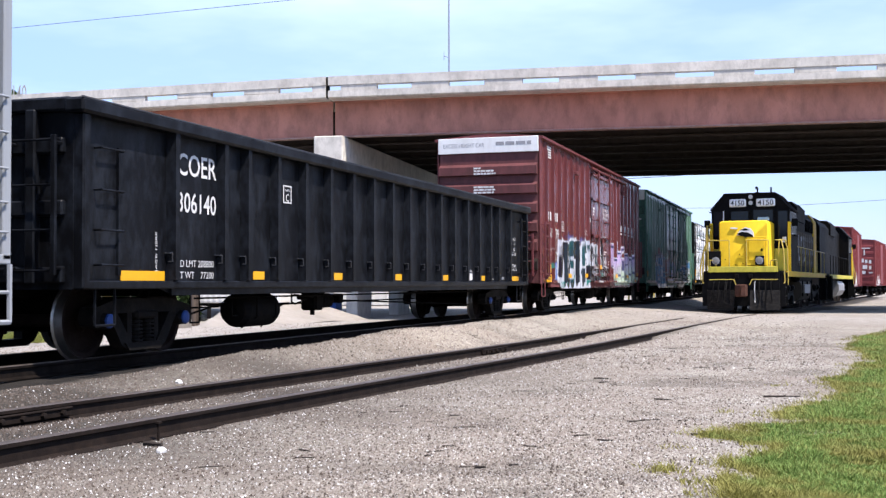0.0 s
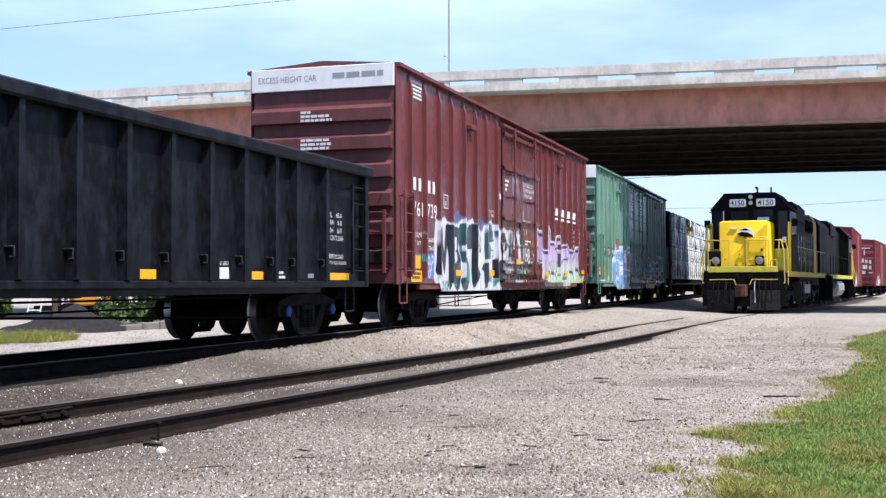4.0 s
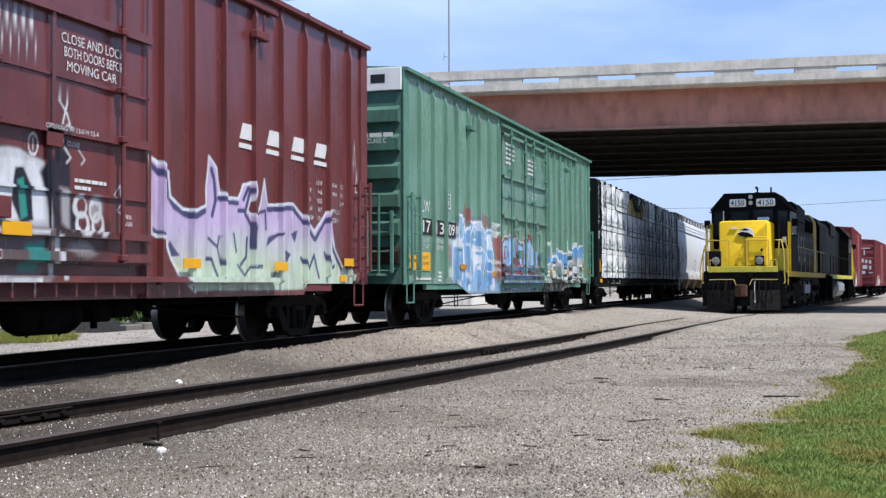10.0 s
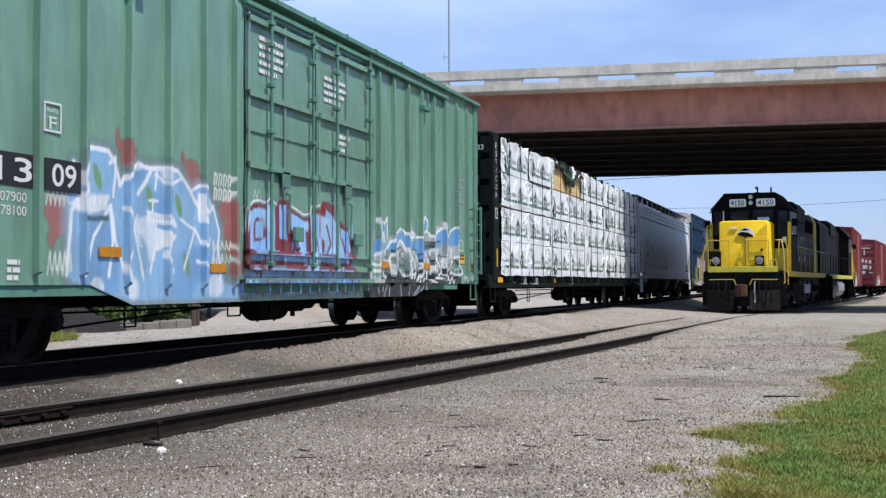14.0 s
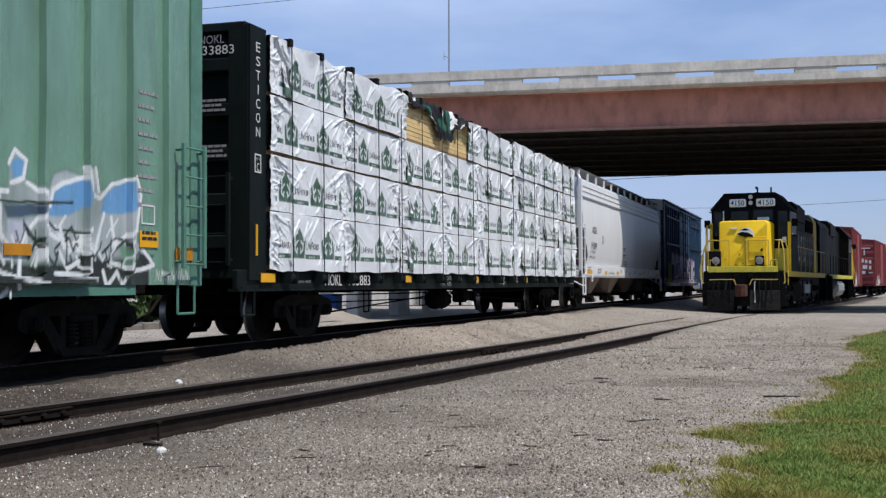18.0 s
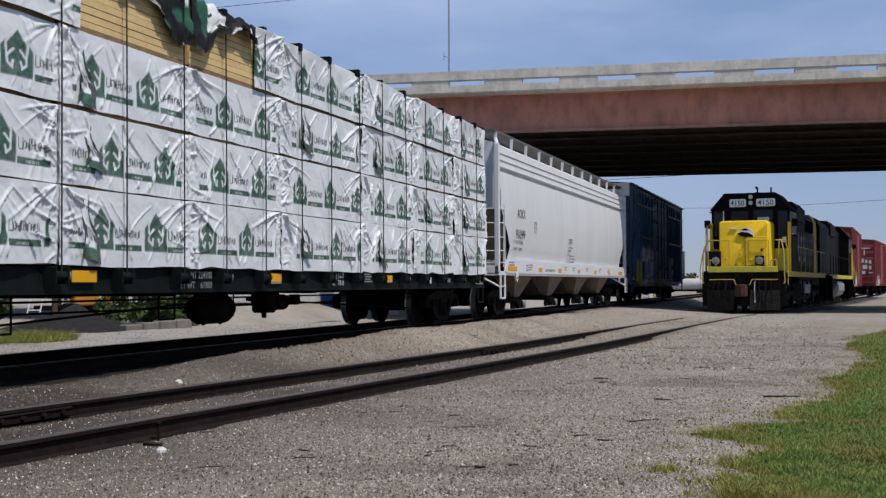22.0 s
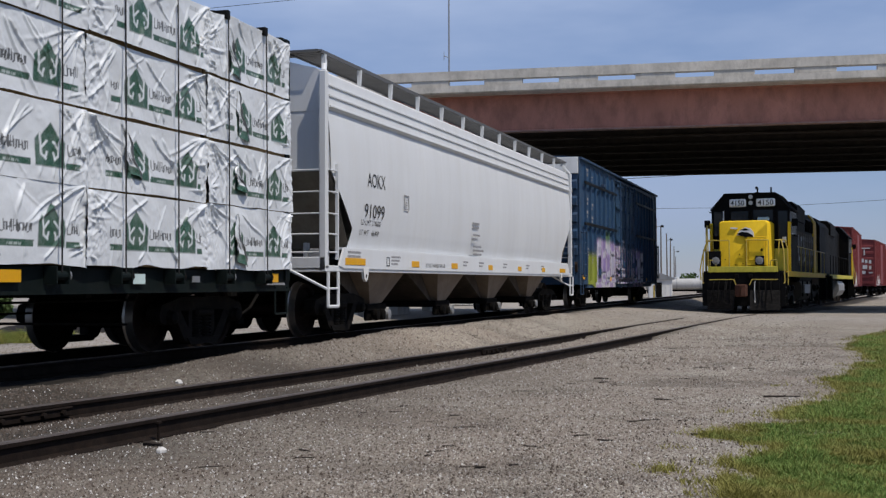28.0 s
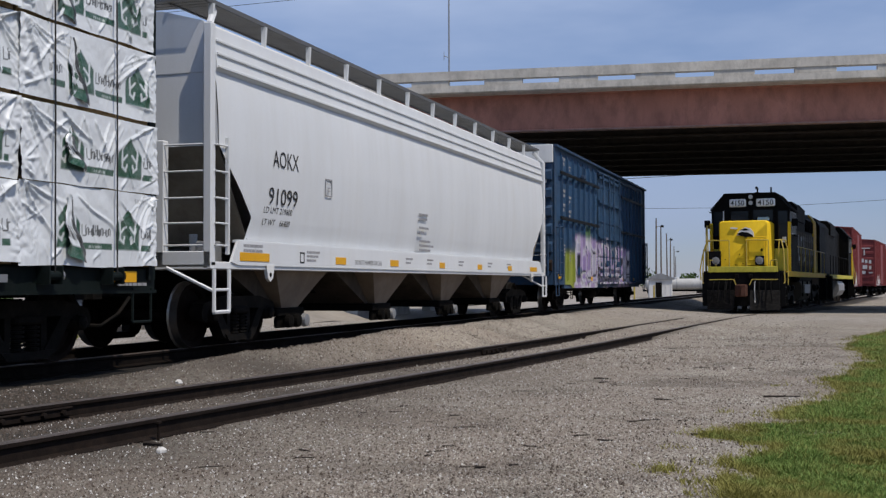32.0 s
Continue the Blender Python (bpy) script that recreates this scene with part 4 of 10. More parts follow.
    far = Shape().box(0, L, hw - 0.05, hw, z0, z1 - 0.02)
    for r in ribs:
        far.box(r - rib_w / 2, r + rib_w / 2, hw, hw + rib_d, z0 + 0.1, z1 - 0.14)
    part("side_wall", far, trim, car)
    for z in stiff:
        for a, b in ((0.55, door[0] - 0.15), (door[1] + 0.15, L - 0.55)):
            part("stiffener", Shape().box(a, b, -hw - rib_d - 0.035, -hw - rib_d + 0.01, z - 0.05, z + 0.05, 0.01), side, car)
    for x, d in ((0, -1), (L, 1)):
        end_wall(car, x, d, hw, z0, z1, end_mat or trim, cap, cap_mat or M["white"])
        for sy in (-1, 1):
            part("corner_post", Shape().box(min(x, x - d * 0.28), max(x, x - d * 0.28), sy * hw - 0.035, sy * hw + 0.035, z0 - 0.02, z1 - 0.05, 0.012), trim, car)
        coupler(car, x, d)
    roof = Shape().slab([(-hw - 0.11, z1 - 0.07), (-hw - 0.11, z1), (0, z1 + 0.12), (hw + 0.11, z1), (hw + 0.11, z1 - 0.07)], 0, L, "x")
    for k in range(13):
        a = L * (k + 1) / 14
        part("roof_seam", Shape().slab([(-hw - 0.12, z1 - 0.05), (-hw - 0.12, z1 + 0.02), (0, z1 + 0.14), (hw + 0.12, z1 + 0.02), (hw + 0.12, z1 - 0.05)], a - 0.03, a + 0.03, "x"), trim, car)
    part("roof", roof, trim, car)
    underframe(car, L, z0=0.60, gear=gear, trucks=trucks, tank=(0.22, 0.60), valve=1.4, sill_z=sill[2] + 0.02)
    s = Shape().box(1.5, L - 1.5, -hw + 0.02, -hw + 0.1, z0 - 0.12, z0 + 0.02)
    part("side_sill", s, trim, car)
    # plug door, rods, tracks
    d0, d1 = door
    leaves = ((d0, (d0 + d1) / 2 - 0.02), ((d0 + d1) / 2 + 0.02, d1)) if door_split else ((d0, d1),)
    dz0, dz1 = z0 + 0.22, z1 - 0.35
    for a, b in leaves:
        me = side_sheet("door", b - a, 0, dz1 - dz0, [], 0.1, 0.05, side, (lambda c, x, z, a=a: spray(c, x + a, z + dz0)) if spray else None, fine=1.75, dx=dx)
        dr = part("door", me, None, car, at=(a, -hw - 0.02, dz0))
        w = b - a
        for xx in (0.03, w * 0.5, w - 0.03):
            painted_bar("door_stile", xx - 0.03, xx + 0.03, -0.05, -0.005, 0.0, dz1 - dz0, side, dr, spray, a, dz0)
        for zz, half in rails:
            zz -= dz0
            painted_bar("door_rail", 0.0, w, -0.075 if half > 0.03 else -0.03, -0.012, zz - half, zz + half, side, dr, spray, a, dz0)
        for f in rods:
            xx = w * f
            rod = part("lock_rod", Shape().rod((xx, -0.105, 0.02), (xx, -0.105, dz1 - dz0 + 0.12), 0.026, 8), side if not spray else trim, dr)
            for zz in (0.08, 1.45, 2.02, 2.70, 3.3, dz1 - dz0 - 0.05):
                part("rod_bracket", Shape().box(xx - 0.06, xx + 0.06, -0.14, -0.04, zz - 0.035, zz + 0.035, 0.008), trim, rod)
        hx = w * rods[0] - 0.30 if w > 3 else w * 0.5
        part("door_handle", Shape().pipe([(hx, -0.10, 0.55), (hx, -0.13, 1.12), (hx - 0.08, -0.10, 1.15)], 0.018).box(hx + 0.25, hx + 0.55, -0.11, -0.05, 0.44, 0.66, 0.01), trim, dr)
        part("lock_plate", Shape().box(w * 0.5 - 0.14, w * 0.5 + 0.14, -0.075, -0.055, 1.42 - 0.18, 1.42 + 0.06, 0.006), trim, dr)
    painted_bar("door_track", d0 - 0.2, min(L - 0.6, d1 + (d1 - d0) * 0.9), -hw - 0.13, -hw - 0.02, z0 + 0.02, z0 + 0.09, side, car, spray)
    part("door_track", Shape().box(d0 - 0.1, min(L - 0.6, d1 + (d1 - d0) * 0.9), -hw - 0.11, -hw - 0.03, z1 - 0.27, z1 - 0.2, 0.01), trim, car)
    for x in (door[0] - 2.9, door[1] + 2.9):
        part("door_bumper", Shape().box(x - 0.2, x + 0.2, -hw - 0.14, -hw - 0.02, z1 - 0.72, z1 - 0.6, 0.015).rod((x + 0.05, -hw - 0.12, z1 - 0.66), (x + 0.05, -hw - 0.12, z1 - 0.35), 0.02, 6), trim, car)
    xx = gusset_x
    while xx < L - 3.6:
        painted_bar("gusset", xx, xx + 0.03, -hw - 0.085, -hw - 0.015, z0 - 0.14, z0 + 0.018, side, car, spray)
        xx += 0.36
    # ladders, steps
    zs = [1.15 + 0.37 * k for k in range(5)]
    rungs(car, "ladder", 0.14, 0.66, -hw - 0.13, zs, trim)
    rungs(car, "ladder", L - 0.66, L - 0.14, -hw - 0.13, zs, trim)
    rungs(car, "end_ladder", -hw + 0.15, -hw + 0.67, -0.20, zs[:4], trim, end=True, out=0.2)
    stirrup(car, 0.16, -hw - 0.02, 0.52, z0 + 0.05, 0.42, trim)
    stirrup(car, L - 0.6, -hw - 0.02, 0.52, z0 + 0.05, 0.42, trim)
    for x in trucks:
        truck(car, x)
    CARS.append((car, x_start))
    return car


WHITE, BLACK = (0.60, 0.62, 0.64), (0.012, 0.013, 0.016)


def area(x, z, pts, w=0.016, grow=0.0):
    """Soft mask of the inside of an outline."""
    inside = np.zeros(x.shape, bool)
    for (ax, az), (bx, bz) in zip(pts, pts[1:] + pts[:1]):
        hit = (az > z) != (bz > z)
        inside ^= hit & (x < (bx - ax) * (z - az) / (bz - az + 1e-12) + ax)
    d = seg_dist(x, z, pts + pts[:1])
    return np.clip((np.where(inside, d, -d) + grow) / w + 0.5, 0, 1)


def line(c, x, z, pts, r, rgb):
    over(c, soft(seg_dist(x, z, pts), r, 0.016), rgb)


NIGHT = (0.005, 0.009, 0.016)


def blob(c, x, z, rgb, pts, w=0.02, edge=None, strength=1.0):
    """A filled outline of spray paint, with an optional dark rim."""
    over(c, strength * area(x, z, pts, w), rgb)
    if edge:
        line(c, x, z, pts + pts[:1], 0.018, edge)


def spray_red(c, x, z):
    wx = x + 0.02 * (soft_noise(x, z, 40, 6) - 0.5)
    wz = z + 0.02 * (soft_noise(x, z, 41, 6) - 0.5)
    teal, slate, deep, mint = (0.015, 0.085, 0.095), (0.022, 0.050, 0.066), (0.010, 0.022, 0.030), (0.02, 0.24, 0.20)
    mist = soft_noise(x, z, 42, 5) - 0.5
    # blue overspray above the letters
    for bx, bz, rx_, rz_ in ((4.1, 2.34, 0.40, 0.16), (4.62, 2.44, 0.06, 0.10), (5.85, 2.28, 0.42, 0.15), (6.12, 2.40, 0.05, 0.10), (3.72, 2.36, 0.25, 0.10)):
        over(c, 0.6 * soft(np.hypot((x - bx) / rx_, (z - bz) / rz_) + 0.7 * mist, 1, 0.6), (0.09, 0.19, 0.52))
    # white ground of the letters
    left = [(2.3, 1.0), (2.36, 1.9), (2.45, 2.3), (2.62, 2.22), (2.72, 2.36), (2.80, 2.24), (2.9, 2.30), (3.1, 2.36), (3.3, 2.26), (3.54, 2.24), (3.8, 2.22), (4.06, 2.24), (4.33, 2.32), (4.51, 2.43), (4.65, 2.3), (4.75, 2.32), (5.25, 2.43), (5.36, 2.31), (5.69, 2.28), (5.92, 2.13)]
    right = [(6.09, 2.18), (6.21, 2.31), (6.33, 2.34), (6.39, 2.22), (6.52, 2.29), (6.58, 2.40), (6.83, 2.47), (6.97, 2.36), (7.38, 2.37), (7.59, 2.31), (7.73, 2.25), (8.03, 2.33), (8.42, 2.23), (8.54, 2.04), (8.42, 1.65), (8.04, 1.48), (7.67, 1.46), (7.38, 1.31), (7.67, 0.87), (8.04, 0.72), (5.8, 0.71), (3.0, 0.72), (2.45, 0.88)]
    over(c, area(wx, wz, left + right, 0.06), (0.60, 0.63, 0.68))
    over(c, 0.5 * area(wx, wz, left + right, 0.06) * np.clip(soft_noise(x, z, 44, 1.4) * 2 - 1, 0, 1), (0.50, 0.57, 0.70))
    blob(c, wx, wz, NIGHT, [(2.74, 2.28), (2.95, 2.12), (2.99, 1.78), (3.07, 1.57), (3.11, 1.87), (3.16, 2.16), (3.32, 2.22), (3.65, 2.16), (3.68, 1.42), (3.64, 0.87), (3.48, 0.75), (3.33, 0.84), (3.38, 1.11), (3.37, 1.47), (3.27, 1.72), (3.18, 1.4), (3.08, 1.07), (2.96, 1.25), (2.86, 1.51), (2.81, 1.71), (2.79, 1.39), (2.7, 1.1), (2.66, 1.01), (2.43, 1.15), (2.52, 1.38), (2.56, 1.72), (2.57, 2.03)])
    blob(c, wx, wz, slate, [(3.40, 2.10), (3.60, 2.12), (3.62, 1.30), (3.50, 0.90), (3.42, 1.2)], 0.12, None, 0.7)
    blob(c, wx, wz, NIGHT, [(3.7, 2.17), (4.1, 2.15), (4.12, 1.91), (4.07, 1.69), (4.29, 1.44), (4.34, 1.12), (4.21, 0.8), (4.02, 0.73), (3.82, 0.82), (3.75, 1.05), (3.79, 1.3), (3.75, 1.7)])
    blob(c, wx, wz, (0.60, 0.63, 0.68), [(3.85, 1.92), (3.98, 1.92), (3.98, 1.68), (4.06, 1.42), (3.88, 1.34), (3.84, 1.58)])
    line(c, wx, wz, [(3.92, 1.60), (4.05, 1.62)], 0.03, NIGHT)
    blob(c, wx, wz, mint, [(3.78, 1.02), (3.96, 1.05), (4.02, 0.84), (3.86, 0.84)], 0.05)
    # second curl
    blob(c, wx, wz, teal, [(4.08, 1.95), (4.09, 2.1), (4.21, 2.22), (4.42, 2.27), (4.6, 2.24), (4.7, 2.11), (4.73, 1.91), (4.72, 1.69), (4.56, 1.62), (4.44, 1.6), (4.61, 1.57), (4.81, 1.47), (4.95, 1.34), (5.01, 1.13), (4.97, 0.91), (4.84, 0.76), (4.57, 0.73), (4.39, 0.81), (4.3, 0.97), (4.34, 1.0), (4.52, 1.05), (4.67, 1.12), (4.69, 1.23), (4.62, 1.32), (4.45, 1.36), (4.33, 1.41), (4.2, 1.61), (4.11, 1.78)], 0.025)
    over(c, 0.75 * area(wx, wz, [(4.14, 1.9), (4.3, 2.0), (4.7, 1.85), (4.7, 1.7), (4.5, 1.62), (4.25, 1.62)], 0.2), slate)
    over(c, 0.8 * area(wx, wz, [(4.35, 0.95), (4.7, 1.05), (4.95, 0.95), (4.8, 0.76), (4.5, 0.75)], 0.2), deep)
    blob(c, wx, wz, (0.60, 0.63, 0.68), [(4.4, 1.74), (4.52, 1.83), (4.54, 1.66), (4.42, 1.62)])
    blob(c, wx, wz, mint, [(4.71, 1.3), (4.88, 1.36), (4.97, 1.25), (4.99, 1.0), (4.91, 0.96), (4.76, 1.03)], 0.05)
    # dark hammer shape
    blob(c, wx, wz, deep, [(4.8, 2.04), (4.82, 2.15), (4.95, 2.22), (5.2, 2.27), (5.47, 2.27), (5.69, 2.18), (5.78, 2.02), (5.75, 1.82), (5.69, 1.69), (5.53, 1.7), (5.21, 1.73), (5.0, 1.7), (4.83, 1.7), (4.78, 1.82)], 0.03, NIGHT)
    over(c, 0.6 * area(wx, wz, [(4.9, 2.0), (5.2, 2.1), (5.4, 1.95), (5.2, 1.78), (4.9, 1.76)], 0.2), slate)
    blob(c, wx, wz, deep, [(5.18, 1.71), (5.47, 1.69), (5.53, 1.49), (5.7, 1.27), (5.86, 1.11), (5.73, 0.98), (5.48, 0.85), (5.32, 0.8), (5.19, 0.94), (5.15, 1.19), (5.17, 1.47)], 0.03, NIGHT)
    blob(c, wx, wz, mint, [(5.43, 1.36), (5.53, 1.39), (5.55, 1.14), (5.47, 1.1)], 0.04)
    blob(c, wx, wz, deep, [(5.84, 2.02), (5.92, 1.98), (5.94, 1.62), (5.80, 1.64)], 0.02)
    blob(c, wx, wz, (0.62, 0.64, 0.67), [(5.86, 1.96), (5.90, 1.94), (5.90, 1.72), (5.86, 1.72)], 0.02)
    blob(c, wx, wz, (0.62, 0.64, 0.67), [(5.72, 1.99), (5.8, 2.06), (5.82, 1.83), (5.74, 1.76)], 0.02)
    # looped teal and dark letters
    blob(c, wx, wz, teal, [(6.27, 2.23), (6.39, 2.07), (6.49, 2.25), (6.67, 2.38), (6.87, 2.34), (6.98, 2.15), (6.99, 1.92), (6.52, 1.87), (6.43, 1.75), (6.34, 1.49), (6.25, 1.48), (6.2, 1.75), (6.24, 2.03)], 0.03)
    over(c, 0.7 * area(wx, wz, [(6.62, 2.3), (6.85, 2.28), (6.95, 2.0), (6.7, 1.95)], 0.15), slate)
    blob(c, wx, wz, mint, [(6.33, 1.86), (6.71, 1.85), (6.84, 1.72), (6.74, 1.52), (6.46, 1.48), (6.34, 1.5), (6.46, 1.58), (6.65, 1.6), (6.66, 1.73), (6.4, 1.75)], 0.03, NIGHT)
    blob(c, wx, wz, slate, [(5.98, 1.24), (6.1, 1.36), (6.34, 1.42), (6.59, 1.36), (6.65, 1.15), (6.56, 1.01), (6.5, 0.81), (6.28, 0.78), (6.19, 1.01), (6.16, 1.18)], 0.03)
    blob(c, wx, wz, teal, [(6.36, 1.05), (6.55, 1.02), (6.5, 0.8), (6.36, 0.8)], 0.06)
    blob(c, wx, wz, NIGHT, [(6.91, 1.47), (7.28, 1.52), (7.3, 1.02), (7.01, 1.0), (6.91, 1.16)], 0.03)
    blob(c, wx, wz, mint, [(6.98, 0.98), (7.31, 1.02), (7.35, 0.87), (7.01, 0.8)], 0.04)
    blob(c, wx, wz, teal, [(7.14, 2.2), (7.38, 2.24), (7.45, 2.01), (7.38, 1.46), (7.17, 1.48), (7.24, 1.81)], 0.03)
    blob(c, wx, wz, (0.60, 0.63, 0.68), [(7.20, 2.05), (7.28, 2.05), (7.28, 1.72), (7.22, 1.72)], 0.03)
    blob(c, wx, wz, deep, [(7.31, 1.38), (7.67, 1.46), (8.04, 1.4), (7.96, 1.02), (7.67, 0.87), (7.45, 1.17)], 0.08)
    line(c, wx, wz, [(7.05, 1.96), (6.55, 1.90)], 0.02, NIGHT)
    line(c, wx, wz, [(6.88, 1.72), (7.02, 1.72), (7.02, 1.56), (6.88, 1.56)], 0.016, NIGHT)
    # over the door: broken white, black and teal shapes
    blob(c, wx, wz, (0.56, 0.59, 0.63), [(7.85, 1.48), (7.83, 2.13), (8.03, 2.2), (8.29, 2.27), (9.27, 2.30), (9.68, 2.2), (9.85, 2.0), (9.86, 1.48)], 0.05, None, 0.9)
    blob(c, wx, wz, (0.54, 0.57, 0.60), [(7.86, 1.12), (7.86, 1.5), (9.86, 1.5), (9.88, 1.1), (9.52, 0.78), (8.29, 1.02)], 0.08, None, 0.55)
    blob(c, wx, wz, (0.58, 0.60, 0.63), [(8.03, 2.29), (8.42, 2.19), (8.54, 1.96), (8.42, 1.65), (8.11, 1.56), (8.11, 1.71), (8.33, 1.75), (8.33, 1.95), (8.15, 2.15)], 0.03)
    blob(c, wx, wz, NIGHT, [(7.74, 2.03), (7.88, 2.2), (8.11, 2.17), (8.3, 1.95), (8.3, 1.76), (8.11, 1.71), (8.07, 1.86), (7.88, 1.92)], 0.03)
    blob(c, wx, wz, NIGHT, [(7.7, 1.99), (8.03, 1.7), (7.85, 1.62)], 0.03)
    blob(c, wx, wz, teal, [(8.58, 2.16), (8.79, 2.22), (8.75, 1.58), (8.46, 1.57)], 0.04)
    blob(c, wx, wz, (0.58, 0.60, 0.63), [(8.83, 2.18), (9.52, 2.21), (9.66, 2.03), (9.7, 1.58), (8.83, 1.54)], 0.04)
    blob(c, wx, wz, NIGHT, [(9.21, 2.09), (9.34, 2.11), (9.48, 1.94), (9.5, 1.57), (9.3, 1.52), (9.15, 1.76)], 0.02)
    blob(c, wx, wz, mint, [(9.24, 1.97), (9.34, 2.01), (9.41, 1.61), (9.3, 1.56)], 0.02)
    blob(c, wx, wz, NIGHT, [(9.61, 2.07), (9.9, 2.4), (10.0, 2.62), (10.12, 2.3), (10.13, 1.89), (10.3, 1.5), (10.2, 1.35), (9.79, 1.4), (9.72, 1.83)], 0.05)
    over(c, 0.8 * area(wx, wz, [(8.5, 1.55), (9.0, 1.5), (9.9, 1.5), (10.9, 1.6), (10.8, 1.2), (9.9, 1.0), (8.4, 1.0)], 0.15), (0.035, 0.022, 0.022))
    for pts in ([(8.11, 1.45), (9.70, 1.46), (9.7, 1.41), (8.11, 1.40)], [(8.11, 1.33), (8.75, 1.32), (8.75, 1.23), (8.11, 1.23)], [(8.75, 0.99), (9.52, 0.97), (9.52, 0.89), (8.75, 0.89)], [(8.20, 1.10), (8.6, 1.10), (8.62, 1.03), (8.2, 1.02)], [(8.80, 1.38), (8.92, 1.38), (8.92, 1.0), (8.80, 1.0)], [(9.85, 1.45), (9.95, 1.4), (9.97, 0.95), (9.88, 0.95)]):
        blob(c, wx, wz, (0.56, 0.58, 0.60), pts, 0.02)
    blob(c, wx, wz, (0.02, 0.20, 0.18), [(9.34, 1.32), (9.7, 1.35), (9.7, 1.03), (9.34, 1.03)], 0.03)
    blob(c, wx, wz, (0.34, 0.34, 0.35), [(9.95, 1.95), (10.1, 1.93), (10.12, 1.5), (9.98, 1.55)], 0.06)
    for bx, bz in ((10.32, 1.76), (10.36, 1.57), (10.60, 1.72), (10.66, 1.58)):
        rr = np.hypot((x - bx) / 0.13, (z - bz) / 0.14)
        over(c, soft(np.abs(rr - 0.8) + 0.3 * (soft_noise(x, z, 48, 9) - 0.5), 0.24, 0.15), (0.56, 0.57, 0.58))
    over(c, 0.7 * soft(np.hypot((x - 10.62) / 0.16, (z - 1.75) / 0.16) + 0.4 * mist, 1, 0.5), (0.52, 0.53, 0.54))
    over(c, 0.5 * soft(np.hypot((x - 10.35) / 0.25, (z - 1.28) / 0.10) + 0.4 * mist, 1, 0.5), (0.45, 0.45, 0.46))
    rr = np.hypot((x - 9.50) / 0.09, (z - 2.36) / 0.13)
    over(c, soft(np.abs(rr - 0.85), 0.16, 0.1), (0.60, 0.60, 0.60))
    line(c, x, z, [(9.50, 2.42), (9.50, 2.30)], 0.012, (0.6, 0.6, 0.6))
    for bx in (10.02, 10.28):
        line(c, x, z, [(bx, 2.38), (bx + 0.12, 2.28), (bx + 0.05, 2.22)], 0.014, (0.58, 0.58, 0.58))
    # lilac and mint piece: pale rim, navy inner line, small darts
    tail = [(16.71, 1.74), (17.0, 1.95), (17.35, 2.2), (17.55, 1.5), (17.9, 1.2), (18.5, 1.05)]
    top = [(11.77, 2.47), (12.2, 2.31), (12.25, 2.0), (12.56, 1.86), (12.84, 1.85), (13.17, 1.94), (13.17, 2.2), (13.24, 2.61), (13.47, 2.46), (13.54, 2.13), (13.76, 2.09), (14.07, 2.09), (14.22, 2.31), (14.49, 2.35), (14.52, 2.23), (14.36, 1.94), (14.61, 1.82), (14.79, 2.09), (14.9, 2.43), (15.02, 2.06), (15.9, 2.14), (16.45, 1.88)] + tail
    low = [(12.91, 0.8), (12.54, 0.97), (12.29, 1.23), (12.15, 1.45), (11.82, 1.52)]
    body = top + [(18.3, 0.8)] + low
    m = area(wx, wz, body, 0.04)
    k = np.clip((z - 1.20) / 0.6 + 0.6 * (soft_noise(x, z, 46, 1.3) - 0.5), 0, 1)[:, None]
    tone = np.array((0.50, 0.40, 0.60))[None] * k + np.array((0.48, 0.58, 0.46))[None] * (1 - k)
    tone = tone * (0.9 + 0.2 * soft_noise(x, z, 47, 3.0))[:, None]
    a_ = m[:, None]
    c[:, :3] = c[:, :3] * (1 - a_) + tone * a_
    c[:, 3] = np.maximum(c[:, 3], m)
    navy = (0.050, 0.058, 0.14)
    for pts, r in (([(11.81, 2.35), (12.04, 2.24), (12.13, 2.26), (12.20, 2.01), (12.34, 1.89), (12.62, 1.79), (12.9, 1.78), (13.14, 1.87)], 0.045), ([(13.31, 2.44), (13.39, 2.31), (13.43, 2.03), (13.35, 1.82)], 0.04), ([(13.51, 2.06), (13.76, 2.03), (14.06, 2.02)], 0.035),
                   ([(14.09, 1.92), (14.29, 1.93), (14.45, 2.25), (14.38, 2.27), (14.23, 2.09)], 0.035), ([(14.29, 1.88), (14.47, 1.75), (14.47, 1.43)], 0.035), ([(14.5, 1.69), (14.72, 1.93), (14.93, 1.97), (14.95, 1.71)], 0.025), ([(15.01, 2.00), (15.9, 2.06), (16.36, 1.82), (16.71, 1.62)], 0.04),
                   ([(16.75, 1.62), (17.0, 1.82), (17.25, 2.0), (17.42, 1.5), (17.8, 1.15)], 0.04), ([(13.23, 1.51), (13.48, 1.4), (13.54, 1.54)], 0.022), ([(13.48, 1.4), (13.57, 1.16)], 0.02), ([(13.96, 1.59), (14.03, 1.35)], 0.022), ([(13.17, 1.24), (13.32, 1.23), (13.48, 1.01)], 0.028),
                   ([(14.09, 1.17), (14.3, 1.01), (14.47, 1.14), (14.86, 1.15)], 0.022), ([(14.36, 1.55), (14.33, 1.27), (14.19, 1.17)], 0.028), ([(11.84, 1.58), (12.12, 1.47), (12.24, 1.30)], 0.03), ([(15.2, 1.0), (15.4, 1.22), (15.5, 0.95)], 0.02), ([(16.2, 1.3), (16.45, 1.05), (16.7, 1.35), (16.9, 1.0)], 0.03), ([(17.1, 1.4), (17.3, 1.1), (17.5, 1.2)], 0.03)):
        line(c, wx, wz, pts, r, navy)
